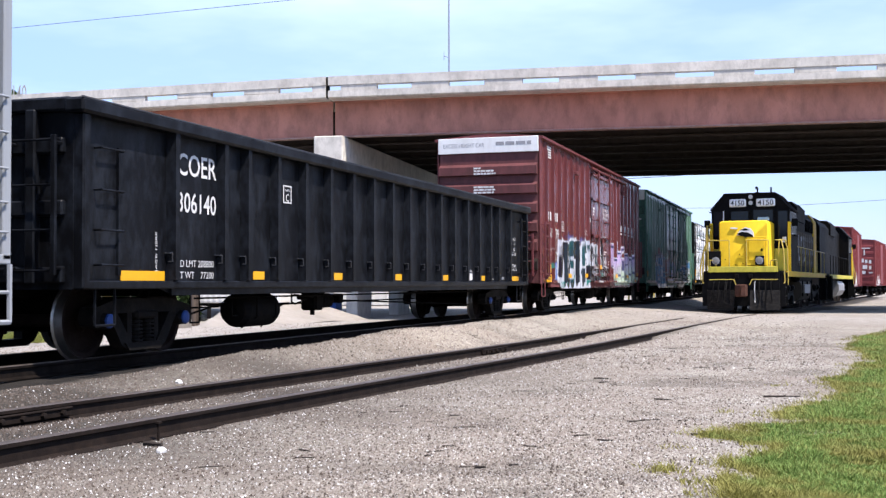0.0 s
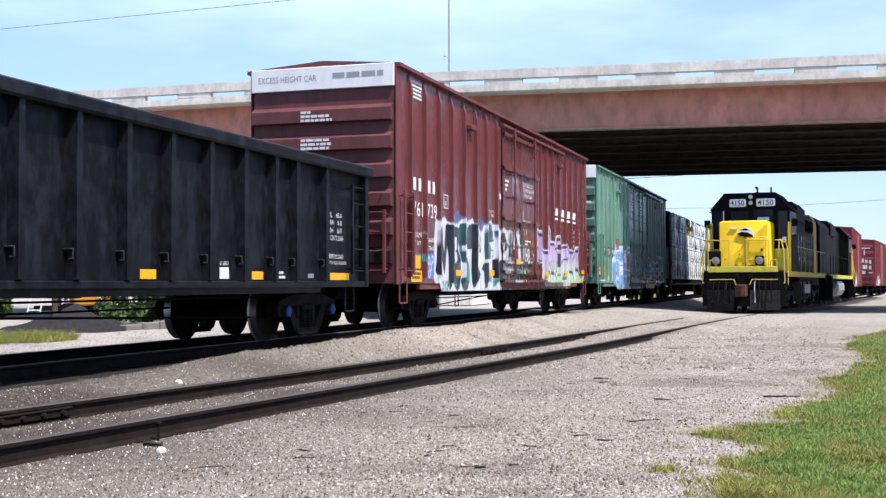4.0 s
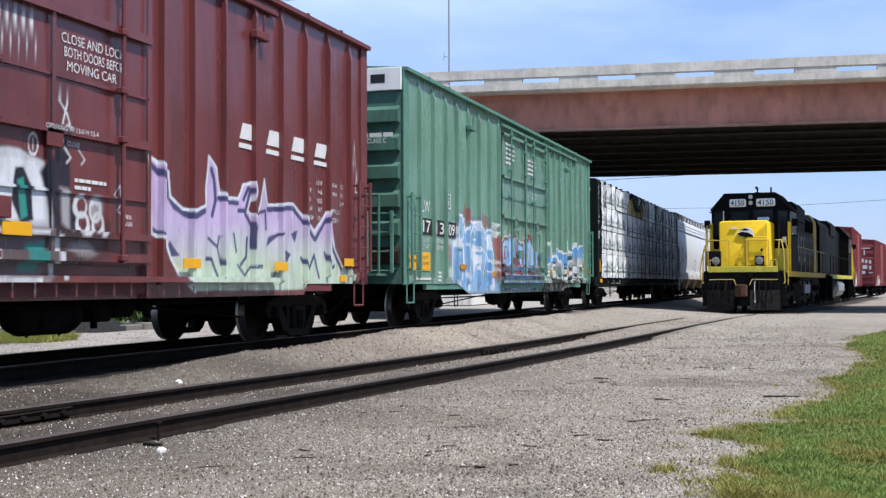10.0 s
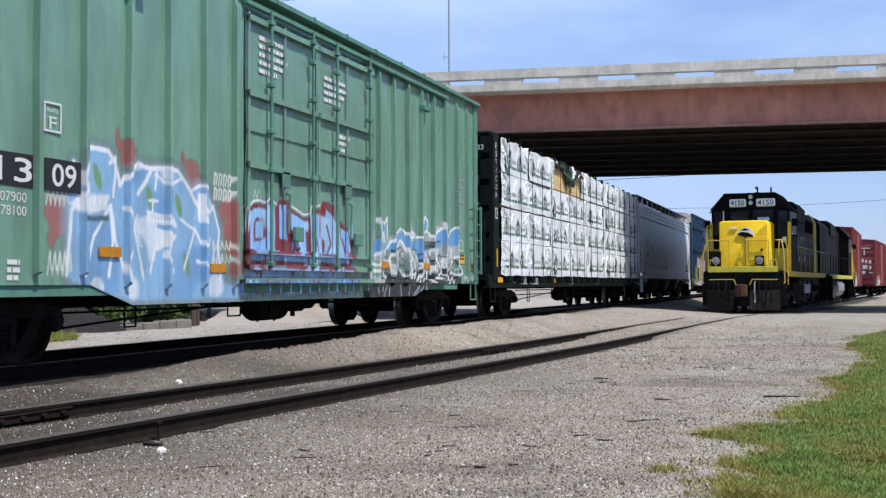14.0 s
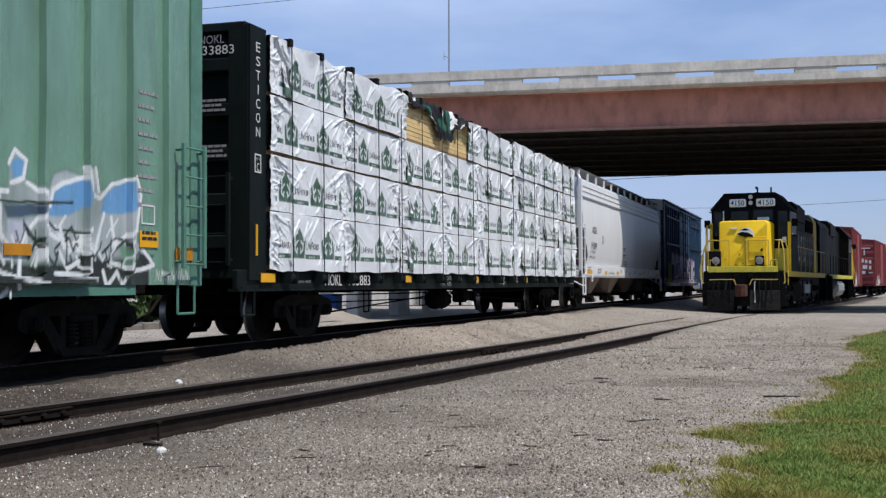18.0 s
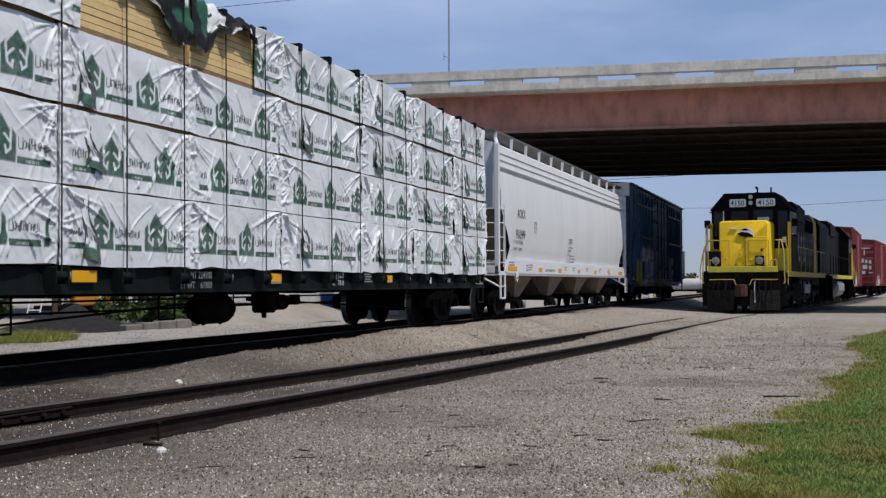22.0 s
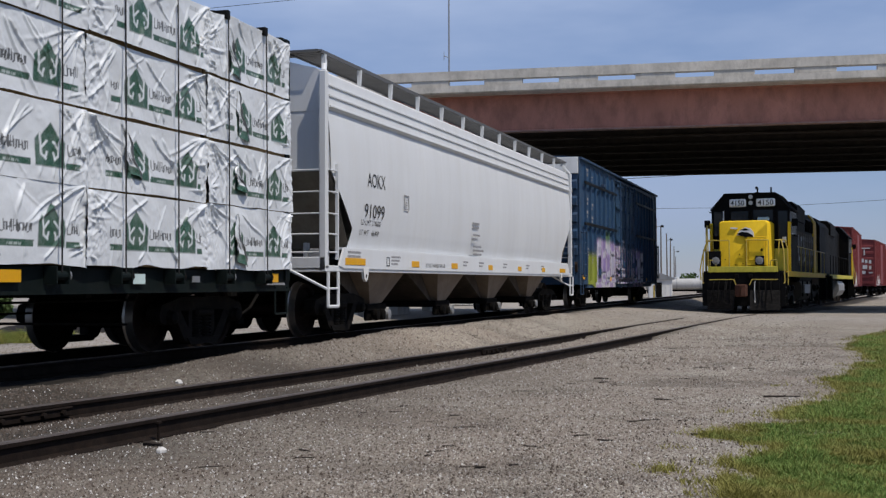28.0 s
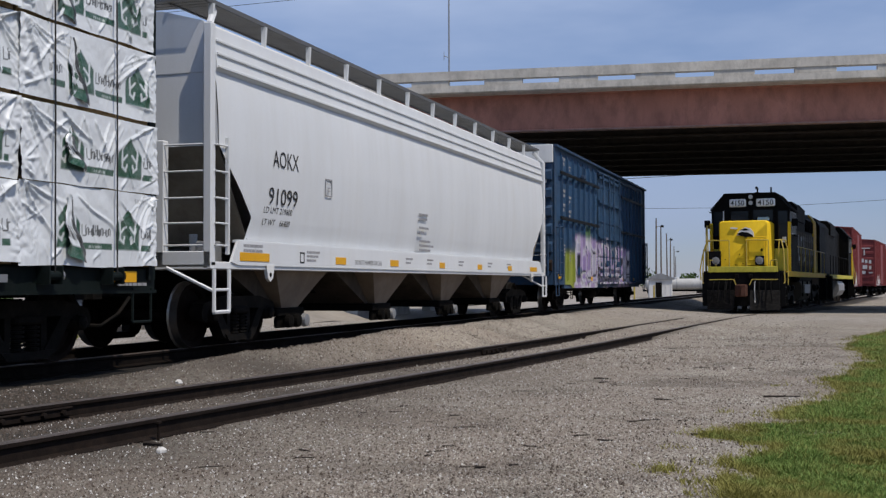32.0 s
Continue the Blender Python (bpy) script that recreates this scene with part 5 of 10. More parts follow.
    for pts in ([(15.82, 1.67), (16.07, 1.74), (15.98, 1.54)], [(15.01, 1.58), (15.62, 1.73), (14.97, 1.44)], [(15.58, 1.43), (15.82, 1.36), (15.66, 1.22), (15.58, 1.29)], [(12.26, 1.45), (12.52, 1.26), (12.29, 1.25), (12.21, 1.39)]):
        blob(c, wx, wz, navy, pts)
    line(c, wx, wz, top[:-3], 0.024, (0.64, 0.67, 0.72))
    line(c, wx, wz, [top[0]] + low[::-1], 0.026, (0.64, 0.67, 0.72))
    # small tags
    for k2 in range(6):
        bx = 0.96 + 0.12 * k2
        line(c, x, z, [(bx, 1.33), (bx + 0.03, 1.48), (bx + 0.08, 1.36), (bx + 0.07, 1.5)], 0.018, (0.04, 0.26, 0.22))
    over(c, area(wx, wz, [(1.85, 1.5), (2.2, 1.55), (2.37, 1.5), (2.3, 0.98), (1.9, 1.0)], 0.08), (0.07, 0.17, 0.50))
    for px_, pz in ((2.0, 1.38), (2.12, 1.24), (2.25, 1.4), (2.05, 1.1)):
        rr = np.hypot((x - px_) / 0.07, (z - pz) / 0.09)
        over(c, soft(np.abs(rr - 0.8), 0.22, 0.1), (0.60, 0.64, 0.68))
    chalk = (0.42, 0.30, 0.30)
    line(c, x, z, [(1.0, 2.02), (1.1, 2.10), (1.45, 2.12), (1.62, 2.0), (1.68, 1.82)], 0.008, chalk)
    line(c, x, z, [(1.02, 1.98), (1.5, 2.04), (1.58, 1.95)], 0.007, chalk)
    scribble(c, x, z, 1.02, 2.12, 0.4, 0.10, chalk, 0.007, 64, 14)
    for bx in (1.05, 1.2, 1.35, 1.5):
        line(c, x, z, [(bx, 1.96), (bx, 1.90), (bx + 0.06, 1.93), (bx + 0.06, 1.88)], 0.007, chalk)
    scribble(c, x, z, 0.35, 2.0, 0.3, 0.35, (0.10, 0.035, 0.05), 0.02, 68, 9)
    scribble(c, x, z, 0.35, 3.1, 0.3, 0.35, (0.085, 0.03, 0.04), 0.018, 69, 9)
    wht = (0.60, 0.62, 0.64)
    for k2 in range(5):
        bx = 8.85 + 0.13 * k2
        line(c, x, z, [(bx, 3.36), (bx + 0.02, 3.60), (bx + 0.10, 3.62), (bx + 0.10, 3.42)], 0.014, wht)
    line(c, x, z, [(9.45, 3.62), (9.5, 3.4), (9.62, 3.18)], 0.014, wht)
    line(c, x, z, [(8.68, 3.5), (8.78, 3.42)], 0.012, wht)
    line(c, x, z, [(9.98, 2.62), (10.08, 2.9), (9.96, 2.98), (9.92, 2.88), (10.06, 2.76), (10.12, 2.64), (10.02, 2.6)], 0.018, wht)
    line(c, x, z, [(10.96, 1.9), (11.1, 2.05), (11.15, 1.85), (11.05, 1.75), (11.2, 1.7)], 0.012, wht)
    scribble(c, x, z, 18.2, 2.75, 0.5, 0.6, wht, 0.018, 67, 7)
    line(c, x, z, [(18.5, 2.75), (18.45, 2.5), (18.6, 2.5), (18.52, 2.75)], 0.016, wht)
    date = [[(0, 0.8), (0.4, 1), (0.9, 0.75), (0.05, 0.0), (1, 0.05)], [(0.5, 0), (0.1, 0.5), (0.5, 1), (0.9, 0.5), (0.5, 0)], [(0, 0.8), (0.4, 1), (0.9, 0.75), (0.05, 0.0), (1, 0.05)], [(0.1, 0.75), (0.5, 1), (0.5, 0)]]
    for k2, pts in enumerate(date):
        line(c, wx, wz, [(2.92 + 0.15 * k2 + 0.12 * p, 0.77 + 0.17 * q) for p, q in pts], 0.020, mint)


def spray_green(c, x, z):
    wx = x + 0.02 * (soft_noise(x, z, 50, 6) - 0.5)
    wz = z + 0.02 * (soft_noise(x, z, 51, 6) - 0.5)
    mist = soft_noise(x, z, 52, 7) - 0.5
    rose, pale, mid_, wht = (0.36, 0.085, 0.09), (0.22, 0.39, 0.60), (0.14, 0.29, 0.52), (0.70, 0.72, 0.77)
    for rx, rz, a, b in ((4.40, 2.44, 0.20, 0.20), (4.18, 2.62, 0.05, 0.12), (5.92, 2.36, 0.20, 0.18), (5.66, 2.5, 0.05, 0.10), (3.0, 1.67, 0.2, 0.35), (6.85, 1.92, 0.22, 0.18), (6.95, 1.50, 0.24, 0.26), (7.0, 1.14, 0.14, 0.18)):
        over(c, 0.85 * soft(np.hypot((x - rx) / a, (z - rz) / b) + 0.6 * mist, 1, 0.25), rose)
    body = [(3.2, 1.0), (3.2, 1.75), (3.33, 2.24), (3.46, 2.1), (3.62, 2.44), (3.99, 2.43), (4.13, 2.31), (4.24, 2.05), (4.33, 2.17), (4.62, 2.34), (4.92, 2.31), (5.18, 2.35), (5.54, 2.35), (5.85, 2.1), (6.09, 2.19), (6.27, 2.15), (6.45, 1.95), (6.62, 1.61), (6.59, 1.37), (6.75, 0.92), (7.16, 0.86), (7.16, 0.7), (4.4, 0.7), (3.3, 0.93)]
    over(c, 0.7 * area(wx, wz, body, 0.10, 0.10), (0.30, 0.32, 0.46))
    over(c, area(wx, wz, body, 0.04), pale)
    over(c, 0.8 * area(wx, wz, body, 0.04) * np.clip((soft_noise(x, z, 53, 1.6) - 0.5) * 8, 0, 1), mid_)
    over(c, 0.7 * area(wx, wz, body, 0.04) * np.clip((soft_noise(x, z, 54, 2.6) - 0.70) * 12, 0, 1), wht)
    for px_, pz in ((3.78, 2.12), (4.88, 1.95), (5.55, 1.90), (5.75, 1.15)):
        over(c, soft(np.hypot((x - px_ + 0.35 * (z - pz)) / 0.07, (z - pz) / 0.15), 1, 0.3), (0.14, 0.28, 0.13))
    for pts, r in (([(3.2, 1.0), (3.3, 1.7), (3.5, 1.95), (3.33, 2.24), (3.46, 2.1), (3.62, 2.44), (3.99, 2.43), (4.13, 2.31), (4.24, 2.05), (4.33, 2.17), (4.62, 2.34), (4.92, 2.31), (4.8, 2.15), (4.62, 1.98)], 0.030), ([(4.92, 2.31), (5.18, 2.35), (5.54, 2.35), (5.85, 2.1), (5.95, 1.98), (6.2, 1.85)], 0.030),
                   ([(5.0, 2.25), (5.3, 2.12), (5.62, 2.25)], 0.020), ([(5.85, 2.1), (6.09, 2.19), (6.27, 2.15), (6.3, 1.8), (6.45, 1.95)], 0.024), ([(6.08, 2.05), (6.10, 1.75), (6.24, 1.72)], 0.045), ([(6.45, 1.95), (6.62, 1.61), (6.59, 1.37), (6.66, 0.95)], 0.022),
                   ([(4.10, 1.92), (4.15, 2.38), (4.02, 2.3)], 0.024), ([(3.55, 1.0), (3.72, 1.45), (4.05, 1.80), (4.15, 1.40), (4.4, 0.95)], 0.024), ([(4.05, 1.80), (4.10, 1.4), (4.02, 1.0)], 0.030), ([(4.3, 1.8), (4.55, 1.55), (4.75, 0.98)], 0.020), ([(4.35, 1.2), (4.62, 1.72)], 0.020),
                   ([(4.9, 1.05), (5.05, 1.42), (5.3, 1.5), (5.2, 1.25), (5.45, 1.05)], 0.020), ([(5.6, 1.72), (5.95, 1.60), (5.7, 1.1)], 0.020), ([(5.95, 1.62), (6.15, 1.4), (6.35, 1.5), (6.3, 1.2)], 0.022), ([(6.0, 1.2), (6.4, 1.1), (6.5, 1.4)], 0.020), ([(4.95, 1.92), (4.95, 1.80)], 0.022), ([(4.86, 1.92), (5.06, 1.92)], 0.016), ([(5.05, 2.3), (5.0, 2.05)], 0.02)):
        line(c, wx, wz, pts, r, wht)
    blob(c, wx, wz, (0.66, 0.69, 0.74), [(4.80, 1.80), (5.45, 1.74), (5.52, 1.62), (4.84, 1.66)])
    blob(c, wx, wz, (0.66, 0.69, 0.74), [(4.98, 1.60), (5.52, 1.52), (5.45, 1.44), (5.05, 1.30)], 0.02)
    blob(c, wx, wz, (0.66, 0.69, 0.74), [(3.25, 1.78), (3.55, 1.9), (4.02, 1.92), (3.96, 1.74), (3.5, 1.68)], 0.04)
    over(c, area(wx, wz, [(3.45, 1.66), (4.02, 1.68), (4.02, 1.62), (3.45, 1.60)], 0.03), (0.05, 0.10, 0.13))
    for k in range(6):
        line(c, x, z, [(4.92 + 0.07 * k, 1.75), (4.94 + 0.07 * k, 1.70)], 0.008, (0.30, 0.36, 0.48))
        line(c, x, z, [(4.55 + 0.02 * k, 1.62 - 0.05 * k), (4.62 + 0.02 * k, 1.60 - 0.05 * k)], 0.010, wht)
    # white tags beside it
    for row, bz in enumerate((2.32, 2.12)):
        for k in range(4):
            bx = 6.48 + 0.13 * k
            line(c, x, z, [(bx, bz - 0.08), (bx + 0.02, bz + 0.08), (bx + 0.09, bz + 0.05), (bx + 0.06, bz - 0.07)], 0.022, (0.64, 0.66, 0.64))
    for row, bz in enumerate((1.42, 1.24)):
        for k in range(6):
            bx = 6.42 + 0.12 * k
            line(c, x, z, [(bx, bz - 0.06), (bx + 0.03, bz + 0.06), (bx + 0.08, bz - 0.04)], 0.015, (0.60, 0.62, 0.58))
    for k in range(5):
        line(c, x, z, [(2.86 + 0.09 * k, 1.0), (2.9 + 0.09 * k, 1.25), (2.93 + 0.09 * k, 1.05)], 0.016, (0.62, 0.66, 0.62))
        line(c, x, z, [(0.35 + 0.09 * k, 1.0), (0.40 + 0.09 * k, 1.12), (0.42 + 0.09 * k, 0.98)], 0.008, (0.30, 0.40, 0.34))
        line(c, x, z, [(2.84 + 0.08 * k, 1.75), (2.88 + 0.08 * k, 1.92), (2.92 + 0.08 * k, 1.78)], 0.013, (0.55, 0.60, 0.56))
    # blue blocks with a dark red shadow across the doors
    light, blue, wine = (0.24, 0.46, 0.80), (0.08, 0.24, 0.70), (0.19, 0.012, 0.026)
    blob(c, wx, wz, blue, [(7.2, 0.72), (7.2, 0.93), (11.5, 0.95), (11.7, 0.72)], 0.04)
    blob(c, wx, wz, wine, [(7.25, 1.0), (7.33, 1.64), (7.44, 1.94), (7.62, 2.06), (8.07, 2.06), (8.15, 2.12), (8.36, 2.04), (8.47, 2.17), (8.85, 2.18), (8.89, 2.05), (9.33, 1.93), (9.58, 1.96), (9.62, 2.08), (9.96, 2.12), (10.09, 2.25), (10.59, 2.22), (10.59, 1.94), (10.88, 1.94), (11.37, 1.69), (11.32, 1.0)], 0.03)
    line(c, wx, wz, [(7.33, 1.64), (7.42, 1.97), (7.62, 2.10), (8.07, 2.10), (8.15, 2.17), (8.36, 2.09)], 0.022, wht)
    line(c, wx, wz, [(8.89, 2.10), (9.33, 1.98), (9.58, 2.01), (9.62, 2.13), (9.96, 2.17)], 0.020, wht)
    for pts in ([(7.44, 1.87), (7.62, 1.99), (7.99, 1.98), (8.03, 1.86), (7.69, 1.86), (7.62, 1.77), (7.62, 1.51), (7.84, 1.52), (8.03, 1.6), (8.03, 1.37), (7.69, 1.33), (7.48, 1.39)], [(7.68, 1.80), (7.92, 1.80), (7.92, 1.56), (7.68, 1.56)], [(8.05, 2.07), (8.31, 2.07), (8.31, 1.38), (8.06, 1.37)], [(8.46, 2.08), (8.71, 2.1), (8.67, 1.94), (8.73, 1.55), (8.47, 1.58)],
                [(8.88, 1.99), (9.36, 1.88), (9.43, 1.41), (9.18, 1.36), (9.01, 1.56), (8.88, 1.36)], [(9.58, 2.0), (9.83, 2.04), (9.88, 1.37), (9.62, 1.36)], [(9.90, 2.0), (10.02, 2.0), (10.06, 1.38), (9.92, 1.38)], [(10.23, 2.12), (10.55, 2.02), (10.59, 1.38), (10.14, 1.37), (10.18, 1.61)], [(10.83, 1.83), (11.17, 1.77), (11.27, 1.44), (10.88, 1.35)],
                [(7.51, 1.32), (11.2, 1.34), (11.2, 1.25), (7.51, 1.24)], [(7.48, 1.14), (11.25, 1.12), (11.25, 0.98), (7.48, 0.99)]):
        blob(c, wx, wz, light, pts, 0.02)
    over(c, 0.8 * area(wx, wz, [(7.2, 1.0), (7.3, 2.0), (11.4, 2.0), (11.4, 1.0)], 0.05) * np.clip((soft_noise(x, z, 56, 3.2) - 0.58) * 9, 0, 1), (0.36, 0.58, 0.84))
    for pts in ([(8.9, 1.70), (9.05, 1.40), (9.18, 1.45)], [(7.55, 1.20), (7.9, 1.06), (8.1, 1.22)], [(8.4, 1.48), (8.85, 1.47)], [(9.65, 1.70), (9.80, 1.45)], [(10.25, 1.85), (10.42, 1.55), (10.3, 1.42)], [(9.0, 1.22), (9.1, 1.02), (9.25, 1.2)], [(10.9, 1.65), (11.05, 1.42)], [(8.0, 1.3), (8.02, 1.0)], [(9.5, 1.3), (9.52, 1.0)], [(10.7, 1.3), (10.7, 1.0)], [(9.95, 1.22), (10.3, 1.08)]):
        line(c, wx, wz, pts, 0.030, wine)
    for k in range(8):
        ax = 7.30 + 0.54 * k
        line(c, wx, wz, [(ax, 0.93), (ax + 0.05, 0.76), (ax + 0.26, 0.75), (ax + 0.20 + 0.1 * (k % 2), 0.92)], 0.035, wine if k % 3 else (0.30, 0.50, 0.78))
        line(c, wx, wz, [(ax + 0.1, 1.24), (ax + 0.1, 1.12)], 0.012, (0.05, 0.08, 0.12))
    for px_ in (8.65, 11.12):
        over(c, 0.9 * area(wx, wz, [(px_ - 0.16, 2.18), (px_ - 0.16, 2.56), (px_ + 0.16, 2.56), (px_ + 0.16, 2.18)], 0.03), (0.13, 0.27, 0.20))
        rr = np.hypot((x - px_) / 0.07, (z - 2.36) / 0.10)
        over(c, soft(np.abs(rr - 0.8), 0.18, 0.1), wht)
        for sg in (-1, 1):
            line(c, x, z, [(px_ + sg * 0.13, 2.52), (px_ + sg * 0.05, 2.55)], 0.016, wht)
    line(c, x, z, [(7.62, 2.14), (7.66, 2.26), (7.72, 2.14), (7.80, 2.28), (7.86, 2.14)], 0.014, (0.5, 0.6, 0.55))
    for k in range(9):
        line(c, x, z, [(11.45 + 0.03 * k, 1.60 + 0.05 * (k % 4)), (11.55 + 0.02 * k, 1.72 + 0.04 * (k % 3))], 0.02, (0.50, 0.50, 0.46) if k % 2 else (0.30, 0.12, 0.10))
    # pale blue letters over black and white scrawl on the far half
    blk, off, sky_, lilac, slate, green_ = (0.008, 0.008, 0.010), (0.74, 0.76, 0.77), (0.13, 0.31, 0.55), (0.44, 0.46, 0.54), (0.05, 0.075, 0.12), (0.15, 0.29, 0.21)
    mass = [(12.12, 1.19), (12.28, 1.63), (12.4, 1.88), (12.49, 1.91), (12.51, 1.71), (12.66, 1.75), (12.57, 2.09), (12.64, 2.16), (12.98, 2.01), (13.02, 2.13), (13.16, 2.14), (13.16, 1.76), (13.46, 1.87), (13.51, 1.79), (13.66, 1.87), (13.87, 1.96), (14.08, 1.93), (14.31, 1.79), (14.42, 2.09), (14.5, 2.2), (14.59, 2.01), (14.74, 1.89), (15.26, 1.88), (15.29, 2.2), (15.42, 2.29), (15.58, 2.19), (15.55, 2), (15.72, 1.96), (15.92, 1.88), (16.02, 2.08), (16.24, 2.15), (16.56, 2.1), (16.56, 2.19), (16.79, 2.21), (16.85, 1.96), (17.1, 2.05), (17.63, 2.19), (17.72, 2.01), (17.63, 1.43), (18.02, 1.13), (17.59, 0.59), (12.12, 0.69)]
    over(c, 0.92 * area(wx, wz, mass, 0.06) * np.clip(0.75 + 0.9 * (soft_noise(x, z, 57, 1.8) - 0.35), 0, 1), (0.46, 0.49, 0.52))
    low_ = np.clip((1.20 + 0.30 * (soft_noise(x, x * 0, 58, 1.9) - 0.5) - z) / 0.08, 0, 1) * ((x > 12.75) & (x < 17.9))
    over(c, low_, (0.010, 0.010, 0.012))
    for tone, pts in ((green_, [(12.41, 1.28), (12.67, 1.32), (12.67, 1.04), (12.41, 1.01)]), (lilac, [(12.67, 1.46), (13.03, 1.5), (13.17, 1.3), (12.67, 1.18)]), (slate, [(15.17, 1.72), (15.82, 1.74), (15.79, 1.62), (15.26, 1.56)]), (lilac, [(15.26, 1.56), (15.65, 1.56), (15.59, 1.3), (15.26, 1.3)]), (green_, [(13.88, 1.2), (14.09, 1.24), (14.2, 1.15), (14.04, 1.07)]), (green_, [(17.22, 1.38), (17.51, 1.44), (17.55, 1.27), (17.39, 1.08)])):
        blob(c, wx, wz, tone, pts, 0.04)
    for pts in ([(12.64, 2.11), (12.7, 2.06), (12.99, 1.97), (13.07, 1.93), (13.1, 1.83), (12.68, 1.8)],
                [(12.38, 1.4), (12.4, 1.65), (12.66, 1.73), (12.73, 1.67), (12.58, 1.45), (12.45, 1.41)],
                [(12.84, 1.51), (13.12, 1.63), (13.22, 1.69), (13.49, 1.75), (13.77, 1.88), (13.98, 1.94), (14.17, 1.83), (14.31, 1.71), (14.59, 1.73), (15.13, 1.79), (15.19, 1.36), (15.01, 1.26), (14.65, 1.57), (14.31, 1.55), (14.03, 1.66), (13.87, 1.72), (13.66, 1.59), (13.46, 1.52), (13.03, 1.5)],
                [(15.32, 2.13), (15.42, 2.21), (15.55, 2.17), (15.52, 2.01), (15.35, 1.95)],
                [(16.02, 1.91), (16.16, 1.99), (16.56, 2.06), (16.64, 1.94), (16.6, 1.76), (16.27, 1.64), (15.89, 1.62), (15.92, 1.76)],
                [(16.95, 1.91), (17.26, 2.07), (17.59, 2.15), (17.67, 1.81), (17.34, 1.72), (16.87, 1.7)]):
        blob(c, wx, wz, sky_, pts, 0.03)
    for pts in ([(12.71, 1.15), (12.94, 1.18), (13.32, 1.02), (13.37, 0.84), (12.67, 0.85)],
                [(13.37, 1.1), (13.52, 1.22), (13.88, 1.11), (14.09, 1.05), (14.37, 1.18), (14.48, 1.21), (14.77, 1.16), (14.54, 0.84), (13.37, 0.84)],
                [(14.77, 1.03), (15.14, 1.29), (15.26, 1.1), (15.66, 0.83), (14.77, 0.83)],
                [(15.92, 1.04), (16.35, 1.11), (16.72, 1.37), (16.95, 1.08), (16.87, 0.82), (15.66, 0.83)],
                [(17.68, 1.28), (18.02, 1.24), (17.85, 1.09), (17.59, 1.05)],
                [(12.12, 0.9), (17.59, 0.89), (17.59, 0.51), (12.12, 0.64)]):
        blob(c, wx, wz, blk, pts, 0.03)
    for pts in ([(12.57, 2.09), (12.66, 1.75)],
                [(12.64, 2.16), (12.99, 2.01), (13.16, 2.14), (13.16, 1.76)],
                [(12.75, 2.05), (12.75, 1.82)],
                [(12.2, 1.22), (12.73, 1.54), (12.96, 1.86), (12.98, 1.67)],
                [(12.28, 1.31), (12.58, 1.23), (12.73, 1.46)],
                [(13.03, 1.5), (13.51, 1.79), (13.87, 1.96), (14.08, 1.93), (14.31, 1.79), (14.34, 1.27), (14.26, 1.09), (14.04, 1.05), (13.85, 1.17)],
                [(13.51, 1.31), (13.66, 1.59), (13.87, 1.73), (14.09, 1.64), (14.25, 1.46)],
                [(12.89, 1.15), (13.08, 1.3), (13.22, 1.33), (13.32, 1.22), (13.37, 1.08), (13.52, 1.19)],
                [(12.71, 1.15), (12.94, 1.49), (13.32, 1.25)],
                [(12.94, 1.16), (12.94, 1.04), (13.08, 1.01)],
                [(13.48, 1.87), (13.49, 1.52), (13.22, 1.36)],
                [(14.36, 1.81), (15.26, 1.84)],
                [(14.42, 2.09), (14.47, 1.92), (14.74, 1.88)],
                [(14.31, 1.55), (14.65, 1.35), (14.77, 1.54), (14.65, 1.57), (15.01, 1.26), (14.77, 1.09), (14.66, 0.9)],
                [(14.54, 1.22), (14.45, 0.98), (14.57, 0.98), (14.6, 1.18)],
                [(15.13, 1.79), (15.17, 1.36), (15.01, 1.09), (14.89, 0.96)],
                [(15.29, 2.13), (15.38, 2.28), (15.58, 2.19), (15.52, 1.99), (15.32, 1.93)],
                [(15.58, 1.95), (15.85, 1.86), (15.92, 1.1)],
                [(15.79, 1.62), (15.39, 1.27), (15.79, 1.31), (15.72, 1.1)],
                [(15.14, 1.03), (15.79, 0.88)],
                [(15.46, 1.2), (15.46, 0.83)],
                [(15.96, 1.73), (16.02, 1.91), (16.2, 2), (16.6, 2.09)],
                [(16.56, 2.19), (16.64, 1.94), (16.87, 1.88), (17.1, 2.05), (17.63, 2.19), (17.72, 1.97), (17.63, 1.54)],
                [(16.79, 2.21), (16.85, 1.96)],
                [(15.92, 1.45), (16.35, 1.32), (16.72, 1.58)],
                [(16.06, 1.52), (16.28, 1.25), (16.57, 1.4)],
                [(16.13, 1.25), (16.28, 1.07), (16.49, 1.15)],
                [(16.95, 1.7), (16.79, 1.26)],
                [(17.1, 1.67), (17.18, 1.34), (17.59, 1.58), (17.59, 1.43), (17.39, 1.38), (17.51, 1.24), (17.43, 1.08), (17.1, 1.15)],
                [(16.95, 1.04), (17.03, 0.88), (17.22, 1.04), (17.35, 0.88), (17.51, 1.05)],
                [(17.76, 1.32), (18.02, 1.13), (17.59, 1.05)],
                [(16.06, 1.02), (16.64, 0.99)],
                [(12.99, 0.67), (13.13, 0.86)],
                [(13.27, 0.84), (13.25, 0.68)],
                [(13.88, 0.87), (13.93, 0.67)],
                [(14.43, 0.85), (14.37, 0.68)],
                [(14.66, 0.66), (15.02, 0.85), (14.84, 0.67)],
                [(15.27, 0.83), (15.02, 0.67)],
                [(12.67, 0.85), (12.72, 0.73)],
                [(12.2, 1.12), (12.41, 1.17), (12.67, 1.1)]):
        line(c, wx, wz, pts, 0.028, off)
    for pts in ([(13.61, 1.52), (13.87, 1.6), (14.03, 1.54)],
